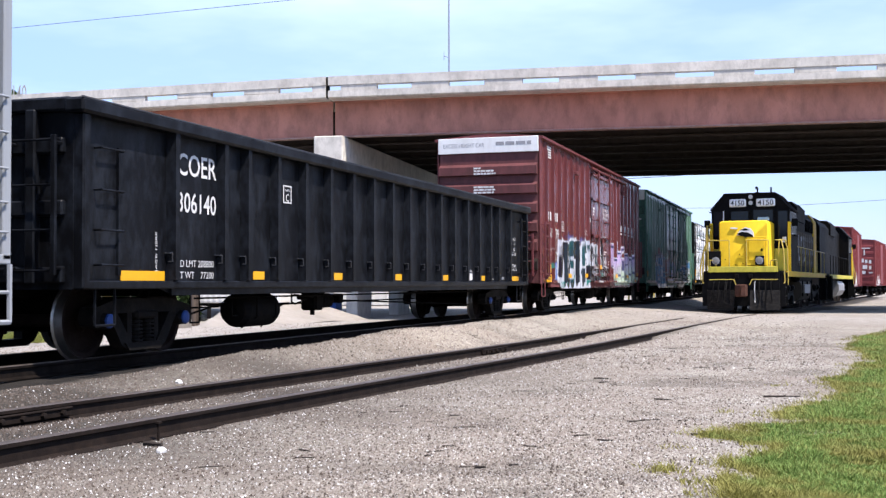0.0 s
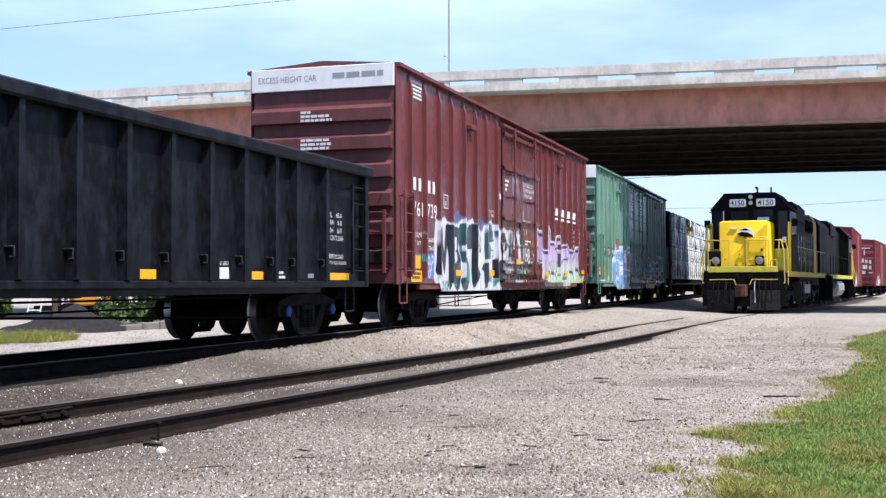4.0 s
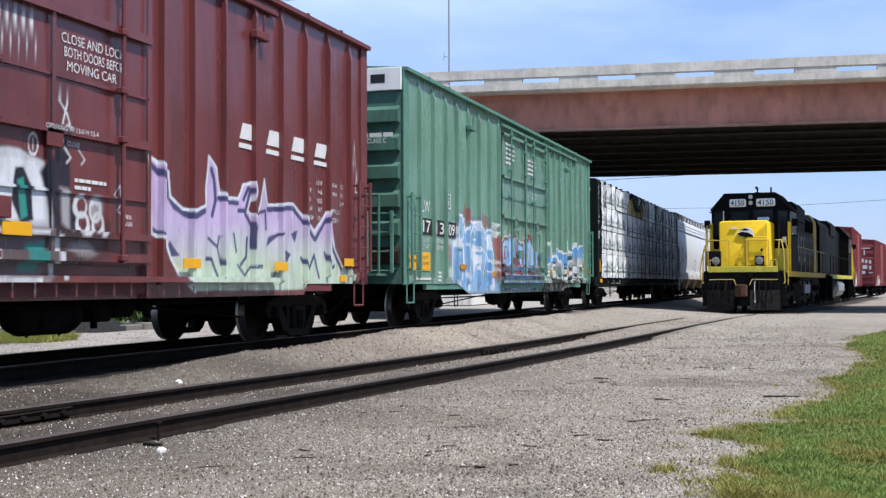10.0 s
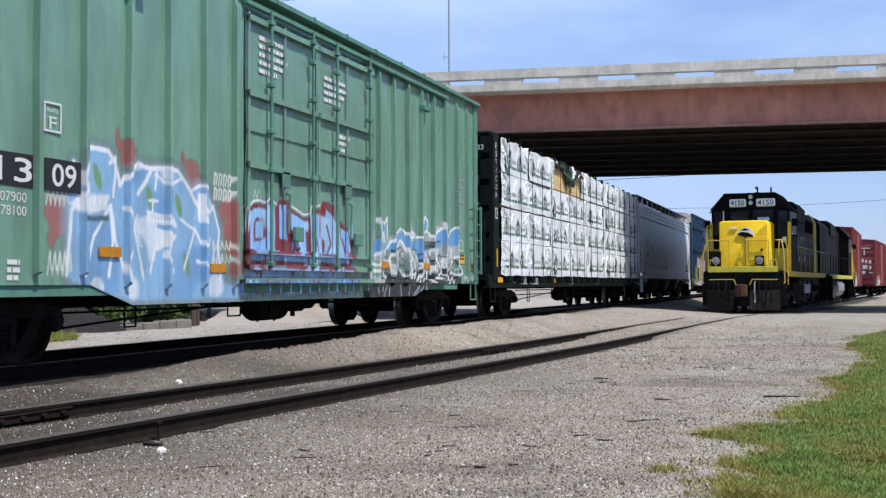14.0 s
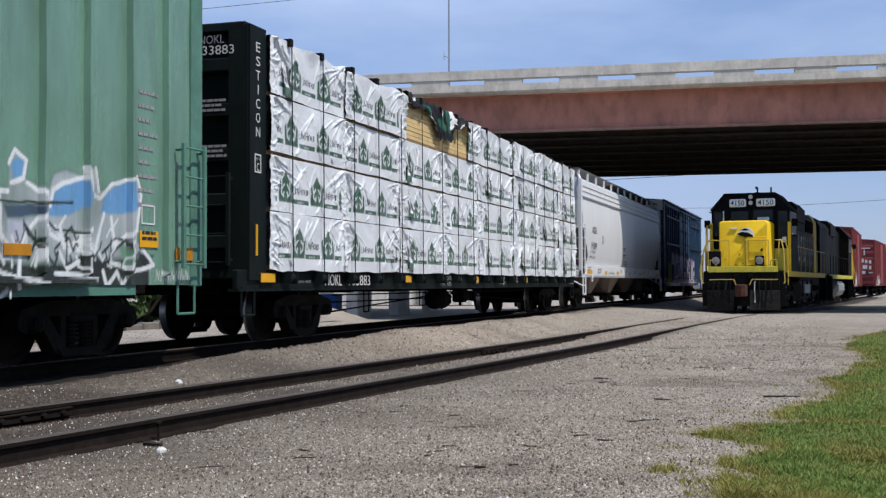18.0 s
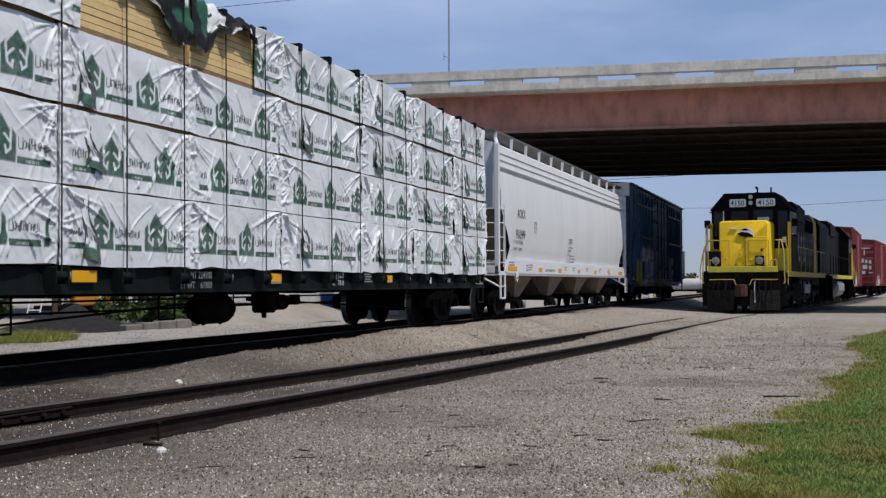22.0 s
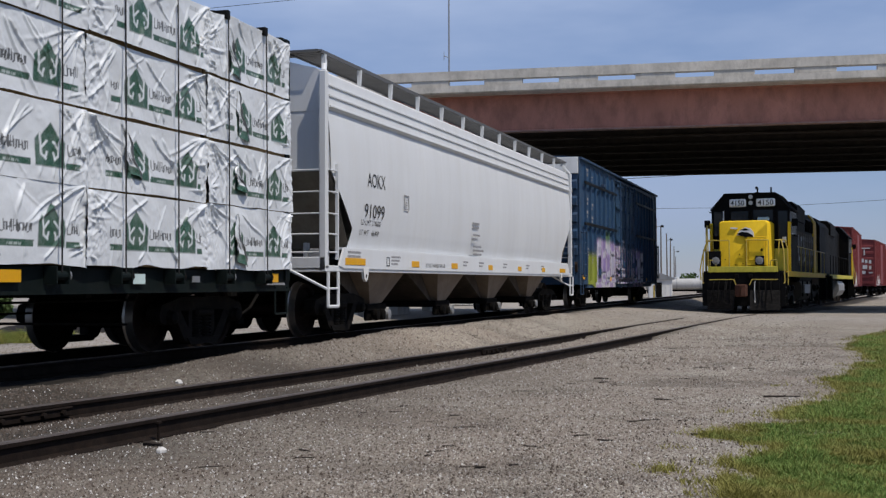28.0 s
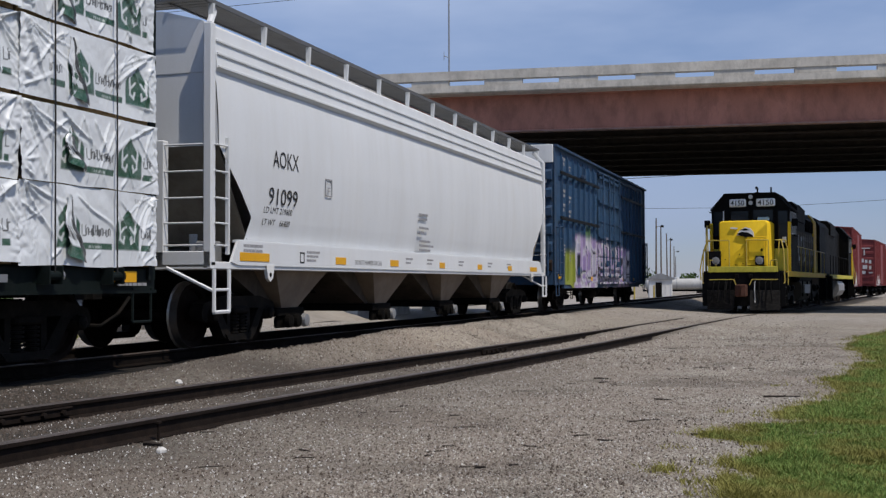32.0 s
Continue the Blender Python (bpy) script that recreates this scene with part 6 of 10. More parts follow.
                [(13.52, 1.19), (13.87, 1.47), (13.98, 1.23)],
                [(13.72, 1.26), (14.09, 1.24)],
                [(13.82, 1.32), (13.88, 1.17)],
                [(14.59, 1.58), (14.77, 1.57), (14.68, 1.35), (14.77, 1.53)],
                [(16.06, 1.28), (16.35, 1.53), (16.49, 1.29)],
                [(17.1, 1.23), (17.39, 1.42), (17.47, 1.16)],
                [(15.13, 1.74), (15.92, 1.76), (16.35, 1.79)],
                [(15.89, 1.59), (16.06, 1.49), (16.57, 1.47)],
                [(13.37, 1.25), (13.51, 1.43), (13.59, 1.26)],
                [(14.09, 1.54), (14.14, 1.33), (14.04, 1.21)],
                [(13.92, 1.99), (14.03, 1.85)]):
        line(c, wx, wz, pts, 0.016, blk)
    rng = random.Random(77)
    for k in range(70):
        ax, az = rng.uniform(12.9, 17.6), rng.uniform(1.12, 1.52)
        pts = [(ax, az)]
        for j in range(3):
            pts.append((pts[-1][0] + rng.uniform(-0.10, 0.14), pts[-1][1] + rng.uniform(-0.16, 0.16)))
        line(c, wx, wz, pts, rng.uniform(0.010, 0.020), blk if k % 2 else off)
    for k in range(8):
        ax = 18.05 + 0.115 * k
        line(c, x, z, [(ax, 0.93), (ax + 0.03, 1.08), (ax + 0.07, 0.95), (ax + 0.09, 1.06 - 0.05 * (k % 2))], 0.012, (0.60, 0.64, 0.62))


def spray_blue(c, x, z):
    wx = x + 0.04 * (soft_noise(x, z, 80, 4) - 0.5)
    top = 2.25 + 0.45 * soft_noise(x, x * 0, 81, 1.0)
    m = np.clip((top - z) / 0.2, 0, 1) * np.clip((x - 2.6) / 0.4, 0, 1) * np.clip((14.6 - x) / 0.4, 0, 1)
    over(c, m * (soft_noise(wx, z, 82, 1.3) > 0.2), (0.36, 0.28, 0.46))
    over(c, m * (soft_noise(wx, z, 83, 1.6) > 0.56), (0.56, 0.54, 0.60))
    over(c, np.clip((2.1 - z) / 0.3, 0, 1) * soft(np.abs(x - 2.3), 0.75, 0.3), (0.28, 0.32, 0.05))
    over(c, soft(np.abs(x - 5.4), 0.8, 0.3) * np.clip((3.0 - z) / 0.4, 0, 1) * np.clip((z - 2.3) / 0.3, 0, 1) * (soft_noise(x, z, 84, 3) > 0.45), (0.10, 0.20, 0.08))
    for k in range(9):
        ax = 3.3 + 1.22 * k
        pts = [(ax, 1.0 + 0.15 * (k % 3)), (ax + 0.15, 2.2), (ax + 0.6, 1.9), (ax + 0.5, 1.3), (ax + 0.9, 1.0)]
        line(c, wx, z, pts, 0.15, (0.60, 0.58, 0.64))
        line(c, wx, z, pts, 0.10, (0.34, 0.26, 0.46) if k % 2 else (0.44, 0.42, 0.5))
        line(c, wx, z, [(p_ + 0.22, q_ - 0.1) for p_, q_ in pts], 0.03, (0.03, 0.03, 0.04))
    scribble(c, x, z, 3.0, 0.8, 11.0, 0.6, (0.04, 0.04, 0.05), 0.035, 85, 36)
    scribble(c, x, z, 3.0, 0.8, 11.0, 0.5, (0.58, 0.58, 0.58), 0.03, 86, 34)


def red_boxcar():
    L, hw, z0, z1 = 18.95, 1.52, 0.90, 5.15
    ribs = [0.76, 1.68, 2.60, 3.52, 4.45, 5.40, 6.30, 7.22] + [12.0, 12.75, 13.6, 14.5, 15.4, 16.3, 17.2, 18.1]
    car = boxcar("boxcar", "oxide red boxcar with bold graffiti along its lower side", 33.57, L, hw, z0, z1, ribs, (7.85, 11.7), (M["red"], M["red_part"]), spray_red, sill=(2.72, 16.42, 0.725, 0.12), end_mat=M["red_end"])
    y = -hw - 0.012
    s = Shape()
    for a in (1.02, 1.34, 1.94, 2.24):
        s.box(a, a + 0.15, y - 0.002, y + 0.004, 2.77, 3.03)
    part("marking", s, M["lettering"], car, "white reporting mark")
    letters("marking", "761", 0.30, M["lettering"], car, 0.98, y, 2.25, 0.62, thick=True)
    letters("marking", "739", 0.30, M["lettering"], car, 1.88, y, 2.25, 0.64, thick=True)
    frame_mark(car, 2.98, y, 2.52, 0.33, 0.30, M["lettering"], "F")
    letters("marking", "LD LMT", 0.10, M["lettering"], car, 1.0, y, 1.83, 0.55)
    letters("marking", "LT WT", 0.10, M["lettering"], car, 1.0, y, 1.66, 0.48)
    letters("marking", "206600", 0.10, M["lettering"], car, 1.88, y, 1.75, 0.48)
    letters("marking", "79400", 0.10, M["lettering"], car, 1.96, y, 1.58, 0.40)
    bars(car, 0.92, y, 4.92, [0.62] * 5, M["lettering"], 0.045, 0.03, seed=3)
    part("placard", Shape().box(0.86, 1.5, y - 0.008, y + 0.004, 0.93, 1.16, 0.004), M["reflector"], car, "yellow warning placard")
    bars(car, 0.92, y - 0.007, 1.07, [0.5, 0.46], M["black_lettering"], 0.05, 0.03)
    # company emblem as plain slanted shapes
    for k in range(4):
        a = 14.1 + k * 0.86
        part("emblem", Shape().slab([(a, 2.95), (a + 0.42, 2.95), (a + 0.52, 3.18), (a + 0.1, 3.18)], y - 0.003, y + 0.003), M["lettering"], car, "white slanted emblem block")
        part("emblem_bar", Shape().slab([(a - 0.03, 2.82), (a + 0.5, 2.82), (a + 0.52, 2.89), (a - 0.01, 2.89)], y - 0.003, y + 0.003), M["lettering"], car)
    for i, t in enumerate(("IL       60-9", "IW       9-6", "IH       10-8", "EW       9-7", "EXW     17-0")):
        letters("marking", t, 0.075, M["lettering"], car, 16.42, y, 2.50 - 0.145 * i, 0.56)
    for i, (t, w) in enumerate((("EXH W      8-2", 0.56), ("EXW H     14-2", 0.56), ("H            16-9", 0.56), ("EMPTY C.G.", 0.42), ("FLOOR H", 0.34))):
        letters("marking", t, 0.075, M["lettering"], car, 17.32, y, 2.50 - 0.145 * i, w)
    dy = -hw - 0.035
    for i, w in enumerate((0.95, 0.92, 0.7)):
        letters("marking", ("CLOSE AND LOCK", "BOTH DOORS BEFORE", "MOVING CAR")[i], 0.11, M["lettering"], car, 9.95 + 0.05 * i, dy, 3.52 - 0.15 * i, 1.2 - 0.25 * (i == 2))
    bars(car, 8.1, dy, 3.5, [0.35, 0.32, 0.2], M["lettering"], 0.06, 0.05, seed=9)
    letters("marking", "EQUIPPED WITH", 0.075, M["lettering"], car, 6.35, y, 2.62, 0.75)
    letters("marking", "HOLLAND DESIGN", 0.065, M["lettering"], car, 6.30, y, 2.53, 0.78)
    letters("marking", "OPENING W 12-0 H 12-4", 0.055, M["lettering"], car, 9.60, -hw - 0.10, 2.545, 0.95)
    letters("marking", "OPEN", 0.055, M["lettering"], car, 9.74, -hw - 0.075, 2.42, 0.2)
    letters("marking", "CLOSE", 0.055, M["lettering"], car, 10.06, -hw - 0.035, 2.40, 0.22)
    letters("marking", "OPEN", 0.05, M["lettering"], car, 11.12, -hw - 0.035, 1.66, 0.2)
    letters("marking", "CLOSE", 0.05, M["lettering"], car, 11.12, -hw - 0.035, 1.58, 0.22)
    part("notice", Shape().box(7.60, 7.74, y - 0.004, y + 0.004, 3.02, 3.16), M["lettering"], car, "small white paper notice")
    bars(car, 10.2, dy, 2.02, [0.6, 0.3], M["lettering"], 0.04, 0.04, seed=14)
    letters("marking", "EXCESS HEIGHT CAR", 0.12, M["grey_lettering"], car, -0.063, 1.35, z1 - 0.28, 1.25, facing="end")
    bars(car, -0.063, -0.25, z1 - 0.24, [1.05], M["grey_lettering"], 0.10, 0.05, facing="end", seed=5)
    for zz, rows in ((4.22, (0.22, 0.6, 0.66)), (3.67, (0.6, 0.68, 0.6))):
        bars(car, -0.143, 0.4, zz, rows, M["lettering"], 0.05, 0.03, facing="end", seed=int(zz * 10))
    for x, zz, w in ((3.86, 1.13, 0.46), (6.58, 1.15, 0.46), (12.66, 1.165, 0.44), (15.3, 1.16, 0.44), (17.96, 1.26, 0.42)):
        tape(car, x, y - 0.075, zz, w, 0.13)
    tape(car, 9.14, -hw - 0.10, 1.465, 0.46)
    part("placard", Shape().box(17.75, 18.0, y - 0.01, y + 0.004, 0.93, 1.04, 0.004), M["reflector"], car, "yellow warning placard")
    part("reflector", Shape().box(0.86, 1.42, y - 0.008, y + 0.004, 1.2, 1.46, 0.003), M["reflector"], car)
    part("reflector", Shape().box(-0.155, -0.14, -1.0, -0.7, 1.45, 1.58), M["reflector"], car)
    part("brake_platform", Shape().box(-0.75, -0.12, -0.95, 0.1, 1.1, 1.14).pipe([(-0.5, -1.0, 1.1), (-0.5, -1.0, 2.1), (-0.5, 0.1, 2.1), (-0.5, 0.1, 1.1)], 0.02).pipe([(-0.5, -1.0, 1.65), (-0.5, 0.1, 1.65)], 0.015), M["end_shade_grime"], car)
    part("grab_iron", Shape().pipe([(-0.12, 0.9, 2.55), (-0.22, 0.9, 2.55), (-0.22, -1.3, 2.62), (-0.12, -1.3, 2.62)], 0.014), M["red_part"], car)
    return car


def green_boxcar():
    L, hw, z0, z1 = 19.15, 1.53, 0.89, 5.13
    ribs = [0.90, 1.80, 2.64, 3.48, 4.36, 5.25, 6.15, 7.0] + [12.6, 13.4, 14.2, 15.0, 15.8, 16.6, 17.45, 18.25]
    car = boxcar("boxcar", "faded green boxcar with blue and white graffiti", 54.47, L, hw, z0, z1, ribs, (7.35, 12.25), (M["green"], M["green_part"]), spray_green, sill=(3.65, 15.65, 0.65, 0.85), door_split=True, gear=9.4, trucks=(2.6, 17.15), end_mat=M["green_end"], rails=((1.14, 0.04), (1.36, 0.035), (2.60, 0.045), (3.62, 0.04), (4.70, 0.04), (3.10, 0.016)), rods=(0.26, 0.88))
    y = -hw - 0.012
    letters("marking", "LW", 0.24, M["lettering"], car, 1.12, y, 2.36, 0.5)
    for a, b, t in ((1.08, 1.76, "17"), (1.92, 2.70, "13"), (2.82, 3.42, "09")):
        part("number_patch", Shape().box(a - 0.02, b + 0.02, y - 0.003, y + 0.004, 1.90, 2.24), M["black_lettering"], car, "black number patch")
        letters("marking", t, 0.25, M["lettering"], car, a + 0.1, y - 0.004, 1.945, (b - a) * 0.72, thick=True)
    letters("marking", "LD LMT", 0.10, M["lettering"], car, 1.12, y, 1.74, 0.5)
    letters("marking", "LT WT", 0.10, M["lettering"], car, 1.12, y, 1.60, 0.5)
    letters("marking", "207900", 0.10, M["lettering"], car, 2.0, y, 1.74, 0.5)
    letters("marking", "78100", 0.10, M["lettering"], car, 2.1, y, 1.60, 0.4)
    part("placard", Shape().box(1.0, 1.62, y - 0.008, y + 0.004, 1.18, 1.52, 0.004).box(0.98, 1.64, y - 0.004, y + 0.004, 1.16, 1.54), [M["reflector"]], car, "yellow warning placard")
    letters("marking", "THIS CAR", 0.06, M["black_lettering"], car, 1.12, y - 0.0085, 1.40, 0.36)
    letters("marking", "EXCESS HEIGHT", 0.06, M["black_lettering"], car, 1.04, y - 0.0085, 1.28, 0.52)
    frame_mark(car, 2.78, y, 2.52, 0.30, 0.32, M["lettering"], "F")
    bars(car, 0.7, y - 0.001, 0.97, [1.0], M["lettering"], 0.05, 0.03, seed=21)
    bars(car, 2.2, y, 1.1, [0.2, 0.2, 0.2], M["lettering"], 0.05, 0.03, seed=22)
    dy = -hw - 0.035
    bars(car, 7.75, dy, 4.45, [0.8, 0.9, 0.95, 0.8, 0.6], M["lettering"], 0.06, 0.06, seed=23)
    bars(car, 10.1, dy, 4.25, [0.9, 1.0, 0.85, 0.7], M["lettering"], 0.06, 0.06, seed=24)
    bars(car, 10.6, dy, 3.35, [0.6, 0.5, 0.4], M["lettering"], 0.06, 0.05, seed=25)
    for k in range(9):
        bars(car, 17.65, y, 3.2 - 0.17 * k, [0.42 - 0.08 * (k % 3)], M["grey_lettering"], 0.04, 0.0, seed=30 + k)
    bars(car, -0.143, -0.10, 3.76, [1.32], M["lettering"], 0.08, 0.08, facing="end", seed=40)
    letters("marking", "INCH WHEELS CLASS C", 0.09, M["lettering"], car, -0.143, -0.10, 3.64, 1.14, facing="end", thick=True)
    bars(car, -0.063, -0.1, z1 - 0.3, [1.1], M["black_lettering"], 0.17, 0.08, facing="end", seed=42)
    for x, z in ((4.01, 1.27), (6.57, 1.11), (12.97, 1.245), (15.41, 1.255)):
        tape(car, x, y - 0.004, z, 0.44, 0.12, "dull_reflector")
    part("reflector", Shape().box(0.28, 0.72, y - 0.03, y - 0.02, 1.16, 1.46), M["reflector"], car)
    part("reflector", Shape().box(18.48, 18.58, y - 0.03, y - 0.02, 1.2, 1.36), M["dull_reflector"], car)
    part("reflector", Shape().box(18.74, 18.89, y - 0.03, y - 0.02, 1.2, 1.36), M["dull_reflector"], car)
    part("placard", Shape().box(17.68, 18.09, y - 0.01, y + 0.004, 1.34, 1.54, 0.004), M["reflector"], car, "yellow warning placard")
    bars(car, 17.72, y - 0.011, 1.50, [0.3, 0.33], M["black_lettering"], 0.04, 0.03, seed=43)
    frame_mark(car, 17.72, y, 1.62, 0.30, 0.24, M["lettering"])
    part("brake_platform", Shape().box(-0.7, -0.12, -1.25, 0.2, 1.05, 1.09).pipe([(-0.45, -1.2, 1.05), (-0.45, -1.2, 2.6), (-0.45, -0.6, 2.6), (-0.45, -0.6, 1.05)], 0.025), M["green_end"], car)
    return car


def blue_boxcar():
    L, hw, z0, z1 = 18.8, 1.5, 0.85, 5.12
    ribs = [0.95 + 0.9 * k for k in range(7)] + [12.2 + 0.86 * k for k in range(7)]
    car = boxcar("boxcar", "weathered dark blue boxcar with lilac graffiti, last car of the train", 120.55, L, hw, z0, z1, ribs, (7.2, 11.8), (M["blue"], M["blue_part"]), spray_blue, sill=(2.3, 16.5, 0.74, 0.5), stiff=(4.32, 2.92), cap=0.55, gear=9.0, trucks=(2.6, 16.6), door_split=True, dx=0.045)
    y = -hw - 0.012
    for k, zz in enumerate((4.75, 3.75, 3.3, 2.05, 1.85)):
        bars(car, 1.2, y, zz, [0.4, 0.34], M["grey_lettering"], 0.10 if k < 3 else 0.06, 0.05, seed=50 + k)
        bars(car, 2.1, y, zz - 0.15, [0.4, 0.3], M["grey_lettering"], 0.09 if k in (1, 2) else 0.05, 0.05, seed=60 + k)
    letters("marking", "EXCESS HEIGHT CAR", 0.13, M["black_lettering"], car, -0.063, 1.2, z1 - 0.42, 1.6, facing="end")
    bars(car, -0.063, -0.8, 3.95, [0.5], M["lettering"], 0.2, 0.1, facing="end", seed=70)
    tape(car, 0.6, y - 0.03, 1.1, 0.35)
    for x in (3.0, 6.0, 12.5, 15.5):
        tape(car, x, y - 0.004, 1.05, 0.3)
    return car


def gondola():
    L, hw, z1 = 20.7, 1.54, 2.98
    car = thing("gondola_car", "black high-sided gondola car with ribbed sides", "gondola car", (11.42, TRACK_Y, 0), group="freight cars")
    sheet = hw - 0.13
    posts = [2.0, 3.3, 4.0] + [4.97 + 0.996 * k for k in range(13)] + [17.68, 18.82]
    b = Shape()
    for sd in (-1, 1):
        out = [(0.0, 0.84), (1.8, 0.84), (2.1, 0.76), (L - 2.1, 0.76), (L - 1.8, 0.84), (L, 0.84), (L, z1 - 0.16), (0, z1 - 0.16)]
        b.slab(out, sd * sheet - 0.012, sd * sheet + 0.012)
    part("side_sheet", b, M["gondola"], car)
    for x in (0.0, L):
        d = -1 if x == 0 else 1
        e = part("end_wall", Shape().box(x - 0.02, x + 0.02, -sheet, sheet, 0.84, z1 - 0.1), M["gondola"], car)
        for yy in (-0.9, -0.3, 0.3, 0.9):
            part("end_post", Shape().box(min(x, x + d * 0.12), max(x, x + d * 0.12), yy - 0.07, yy + 0.07, 0.9, z1 - 0.12, 0.02), M["gondola"], e)
        for zz in (1.0, 1.75, 2.45):
            part("end_rib", Shape().box(min(x, x + d * 0.09), max(x, x + d * 0.09), -sheet + 0.1, sheet - 0.1, zz - 0.09, zz + 0.09, 0.02), M["gondola"], e)
        part("top_chord", Shape().box(x - 0.1, x + 0.1, -sheet, sheet, z1 - 0.15, z1 + 0.01, 0.025), M["gondola"], car)
        coupler(car, x, d)
    for sd in (-1, 1):
        # thin lighter strip that paints the lit top edge of the chord
        part("chord_edge", Shape().box(-0.11, L + 0.11, sd * (sheet + 0.17) - 0.012, sd * (sheet + 0.17) + 0.012, z1 - 0.012, z1 + 0.006), M["gondola_edge"], car, "pale strip painted as the lit edge of the top chord")
        part("top_chord", Shape().box(-0.11, L + 0.11, sd * (sheet + 0.06) - 0.13, sd * (sheet + 0.06) + 0.13, z1 - 0.17, z1, 0.03), M["gondola"], car)
        part("side_sill", Shape().box(0, L, sd * (sheet + 0.05) - 0.06, sd * (sheet + 0.05) + 0.06, 0.84, 0.94, 0.015).box(2.0, L - 2.0, sd * (sheet + 0.03) - 0.02, sd * (sheet + 0.03) + 0.02, 0.755, 0.85), M["gondola"], car)
        pm = Shape().add([(-0.075, 0, 0.93), (0.075, 0, 0.93), (0.055, sd * 0.13, 0.95), (-0.055, sd * 0.13, 0.95), (-0.075, 0, z1 - 0.16), (0.075, 0, z1 - 0.16), (0.05, sd * 0.13, z1 - 0.16), (-0.05, sd * 0.13, z1 - 0.16)],
                         [(0, 1, 2, 3), (4, 5, 6, 7), (3, 2, 6, 7), (0, 3, 7, 4), (1, 2, 6, 5)]).mesh("side_post", M["gondola"])
        for x in posts:
            p = part("side_post", pm, None, car, at=(x, sd * (sheet + 0.01), 0))
            if sd < 0 and x > 1:
                # loops take the same lighter tone to show lit rims
                part("tie_down", Shape().pipe([(-0.065, -0.03, 1.18), (-0.065, -0.09, 1.18), (-0.065, -0.09, 1.29), (-0.065, -0.03, 1.29), (-0.14, -0.03, 1.29)], 0.008).box(-0.12, -0.065, -0.09, 0.0, 1.285, 1.298), M["gondola_edge"], p)
        for x in (0.06, L - 0.06):
            part("corner_post", Shape().box(x - 0.07, x + 0.07, sd * sheet - 0.08 if sd > 0 else -hw, hw if sd > 0 else -sheet + 0.08, 0.84, z1 - 0.16, 0.02), M["gondola"], car)
    part("floor", Shape().box(0, L, -sheet, sheet, 0.98, 1.04), M["dark"], car)
    zs = [1.12, 1.52, 1.98, 2.46]
    rungs(car, "ladder", 0.36, 0.82, -sheet - 0.11, zs, M["gondola"], stiles=False, out=0.1)
    part("ladder_rail", Shape().box(0.80, 0.86, -sheet - 0.05, -sheet - 0.01, 1.0, 2.5), M["gondola"], car)
    rungs(car, "ladder", L - 0.82, L - 0.22, -sheet - 0.13, [1.12, 1.5, 1.9, 2.3, 2.58], M["gondola"])
    rungs(car, "end_ladder", -sheet + 0.12, -sheet + 0.72, -0.2, [1.05, 1.5, 2.0, 2.5], M["gondola"], end=True, out=0.2)
    stirrup(car, 0.4, -sheet, 0.42, 0.86, 0.4, M["gondola"])
    stirrup(car, L - 0.8, -sheet, 0.42, 0.86, 0.4, M["gondola"])
    underframe(car, L, gear=5.4, trucks=(1.95, 19.0), tank=(0.26, 0.66), valve=2.7)
    y = -sheet - 0.018
    letters("marking", "COER", 0.29, M["lettering"], car, 2.20, y, 2.31, 1.02, thick=True)
    letters("marking", "306140", 0.265, M["lettering"], car, 2.20, y, 1.83, 1.01, thick=True)
    letters("marking", "LD LMT 208800", 0.09, M["lettering"], car, 2.2, y, 1.12, 0.95)
    letters("marking", "LT WT    77200", 0.09, M["lettering"], car, 2.2, y, 0.97, 0.95)
    frame_mark(car, 5.34, y, 2.145, 0.29, 0.275, M["lettering"], "C")
    for i, t in enumerate(("IL    66-0", "IW    9-0", "IH    6-0", "CU FT 3564")):
        letters("marking", t, 0.085, M["lettering"], car, 19.2, y, 2.02 - 0.13 * i, 0.5 if i < 3 else 0.56)
    letters("marking", "EMPTY/LOAD", 0.08, M["lettering"], car, 19.15, y, 1.32, 0.62, shear=0.2)
    letters("marking", "7/16 ADJ. BLOCK", 0.07, M["lettering"], car, 19.15, y, 1.21, 0.75, shear=0.2)
    letters("marking", "RETAINING VALVE", 0.05, M["lettering"], car, 7.4, y - 0.052, 0.865, 0.5)
    letters("marking", "RELEASE ROD", 0.05, M["lettering"], car, 8.35, y - 0.052, 0.865, 0.36)
    part("notice", Shape().box(15.36, 15.62, y - 0.004, y + 0.004, 0.97, 1.13), M["lettering"], car, "small white stencil panel")
    letters("marking", "LUBED", 0.05, M["lettering"], car, 15.37, y - 0.003, 1.16, 0.24)
    bars(car, 17.08, y, 1.05, [0.3, 0.36], M["lettering"], 0.04, 0.03, seed=92)
    part("notice", Shape().box(18.3, 18.52, y - 0.004, y + 0.004, 0.99, 1.06), M["steel"], car, "small metal tag plate")
    letters("marking", "PULL HERE  LIFT HERE", 0.05, M["lettering"], car, 1.15, y - 0.06, 0.87, 0.65)
    v = letters("marking", "JACK HERE", 0.06, M["lettering"], car, 1.72, y, 1.05, 0.5)
    v.rotation_euler = (0, -math.pi / 2, 0)
    tape(car, 1.38, y - 0.003, 1.0, 0.98, 0.12)
    tape(car, 19.6, y - 0.003, 1.02, 0.82, 0.12)
    for x in (4.5, 7.5, 10.52, 13.53, 16.5):
        tape(car, x, y - 0.003, 1.02, 0.36, 0.12)
    letters("marking", "306140", 0.2, M["lettering"], car, -0.026, -0.38, 2.96, 0.41, facing="end", thick=True)
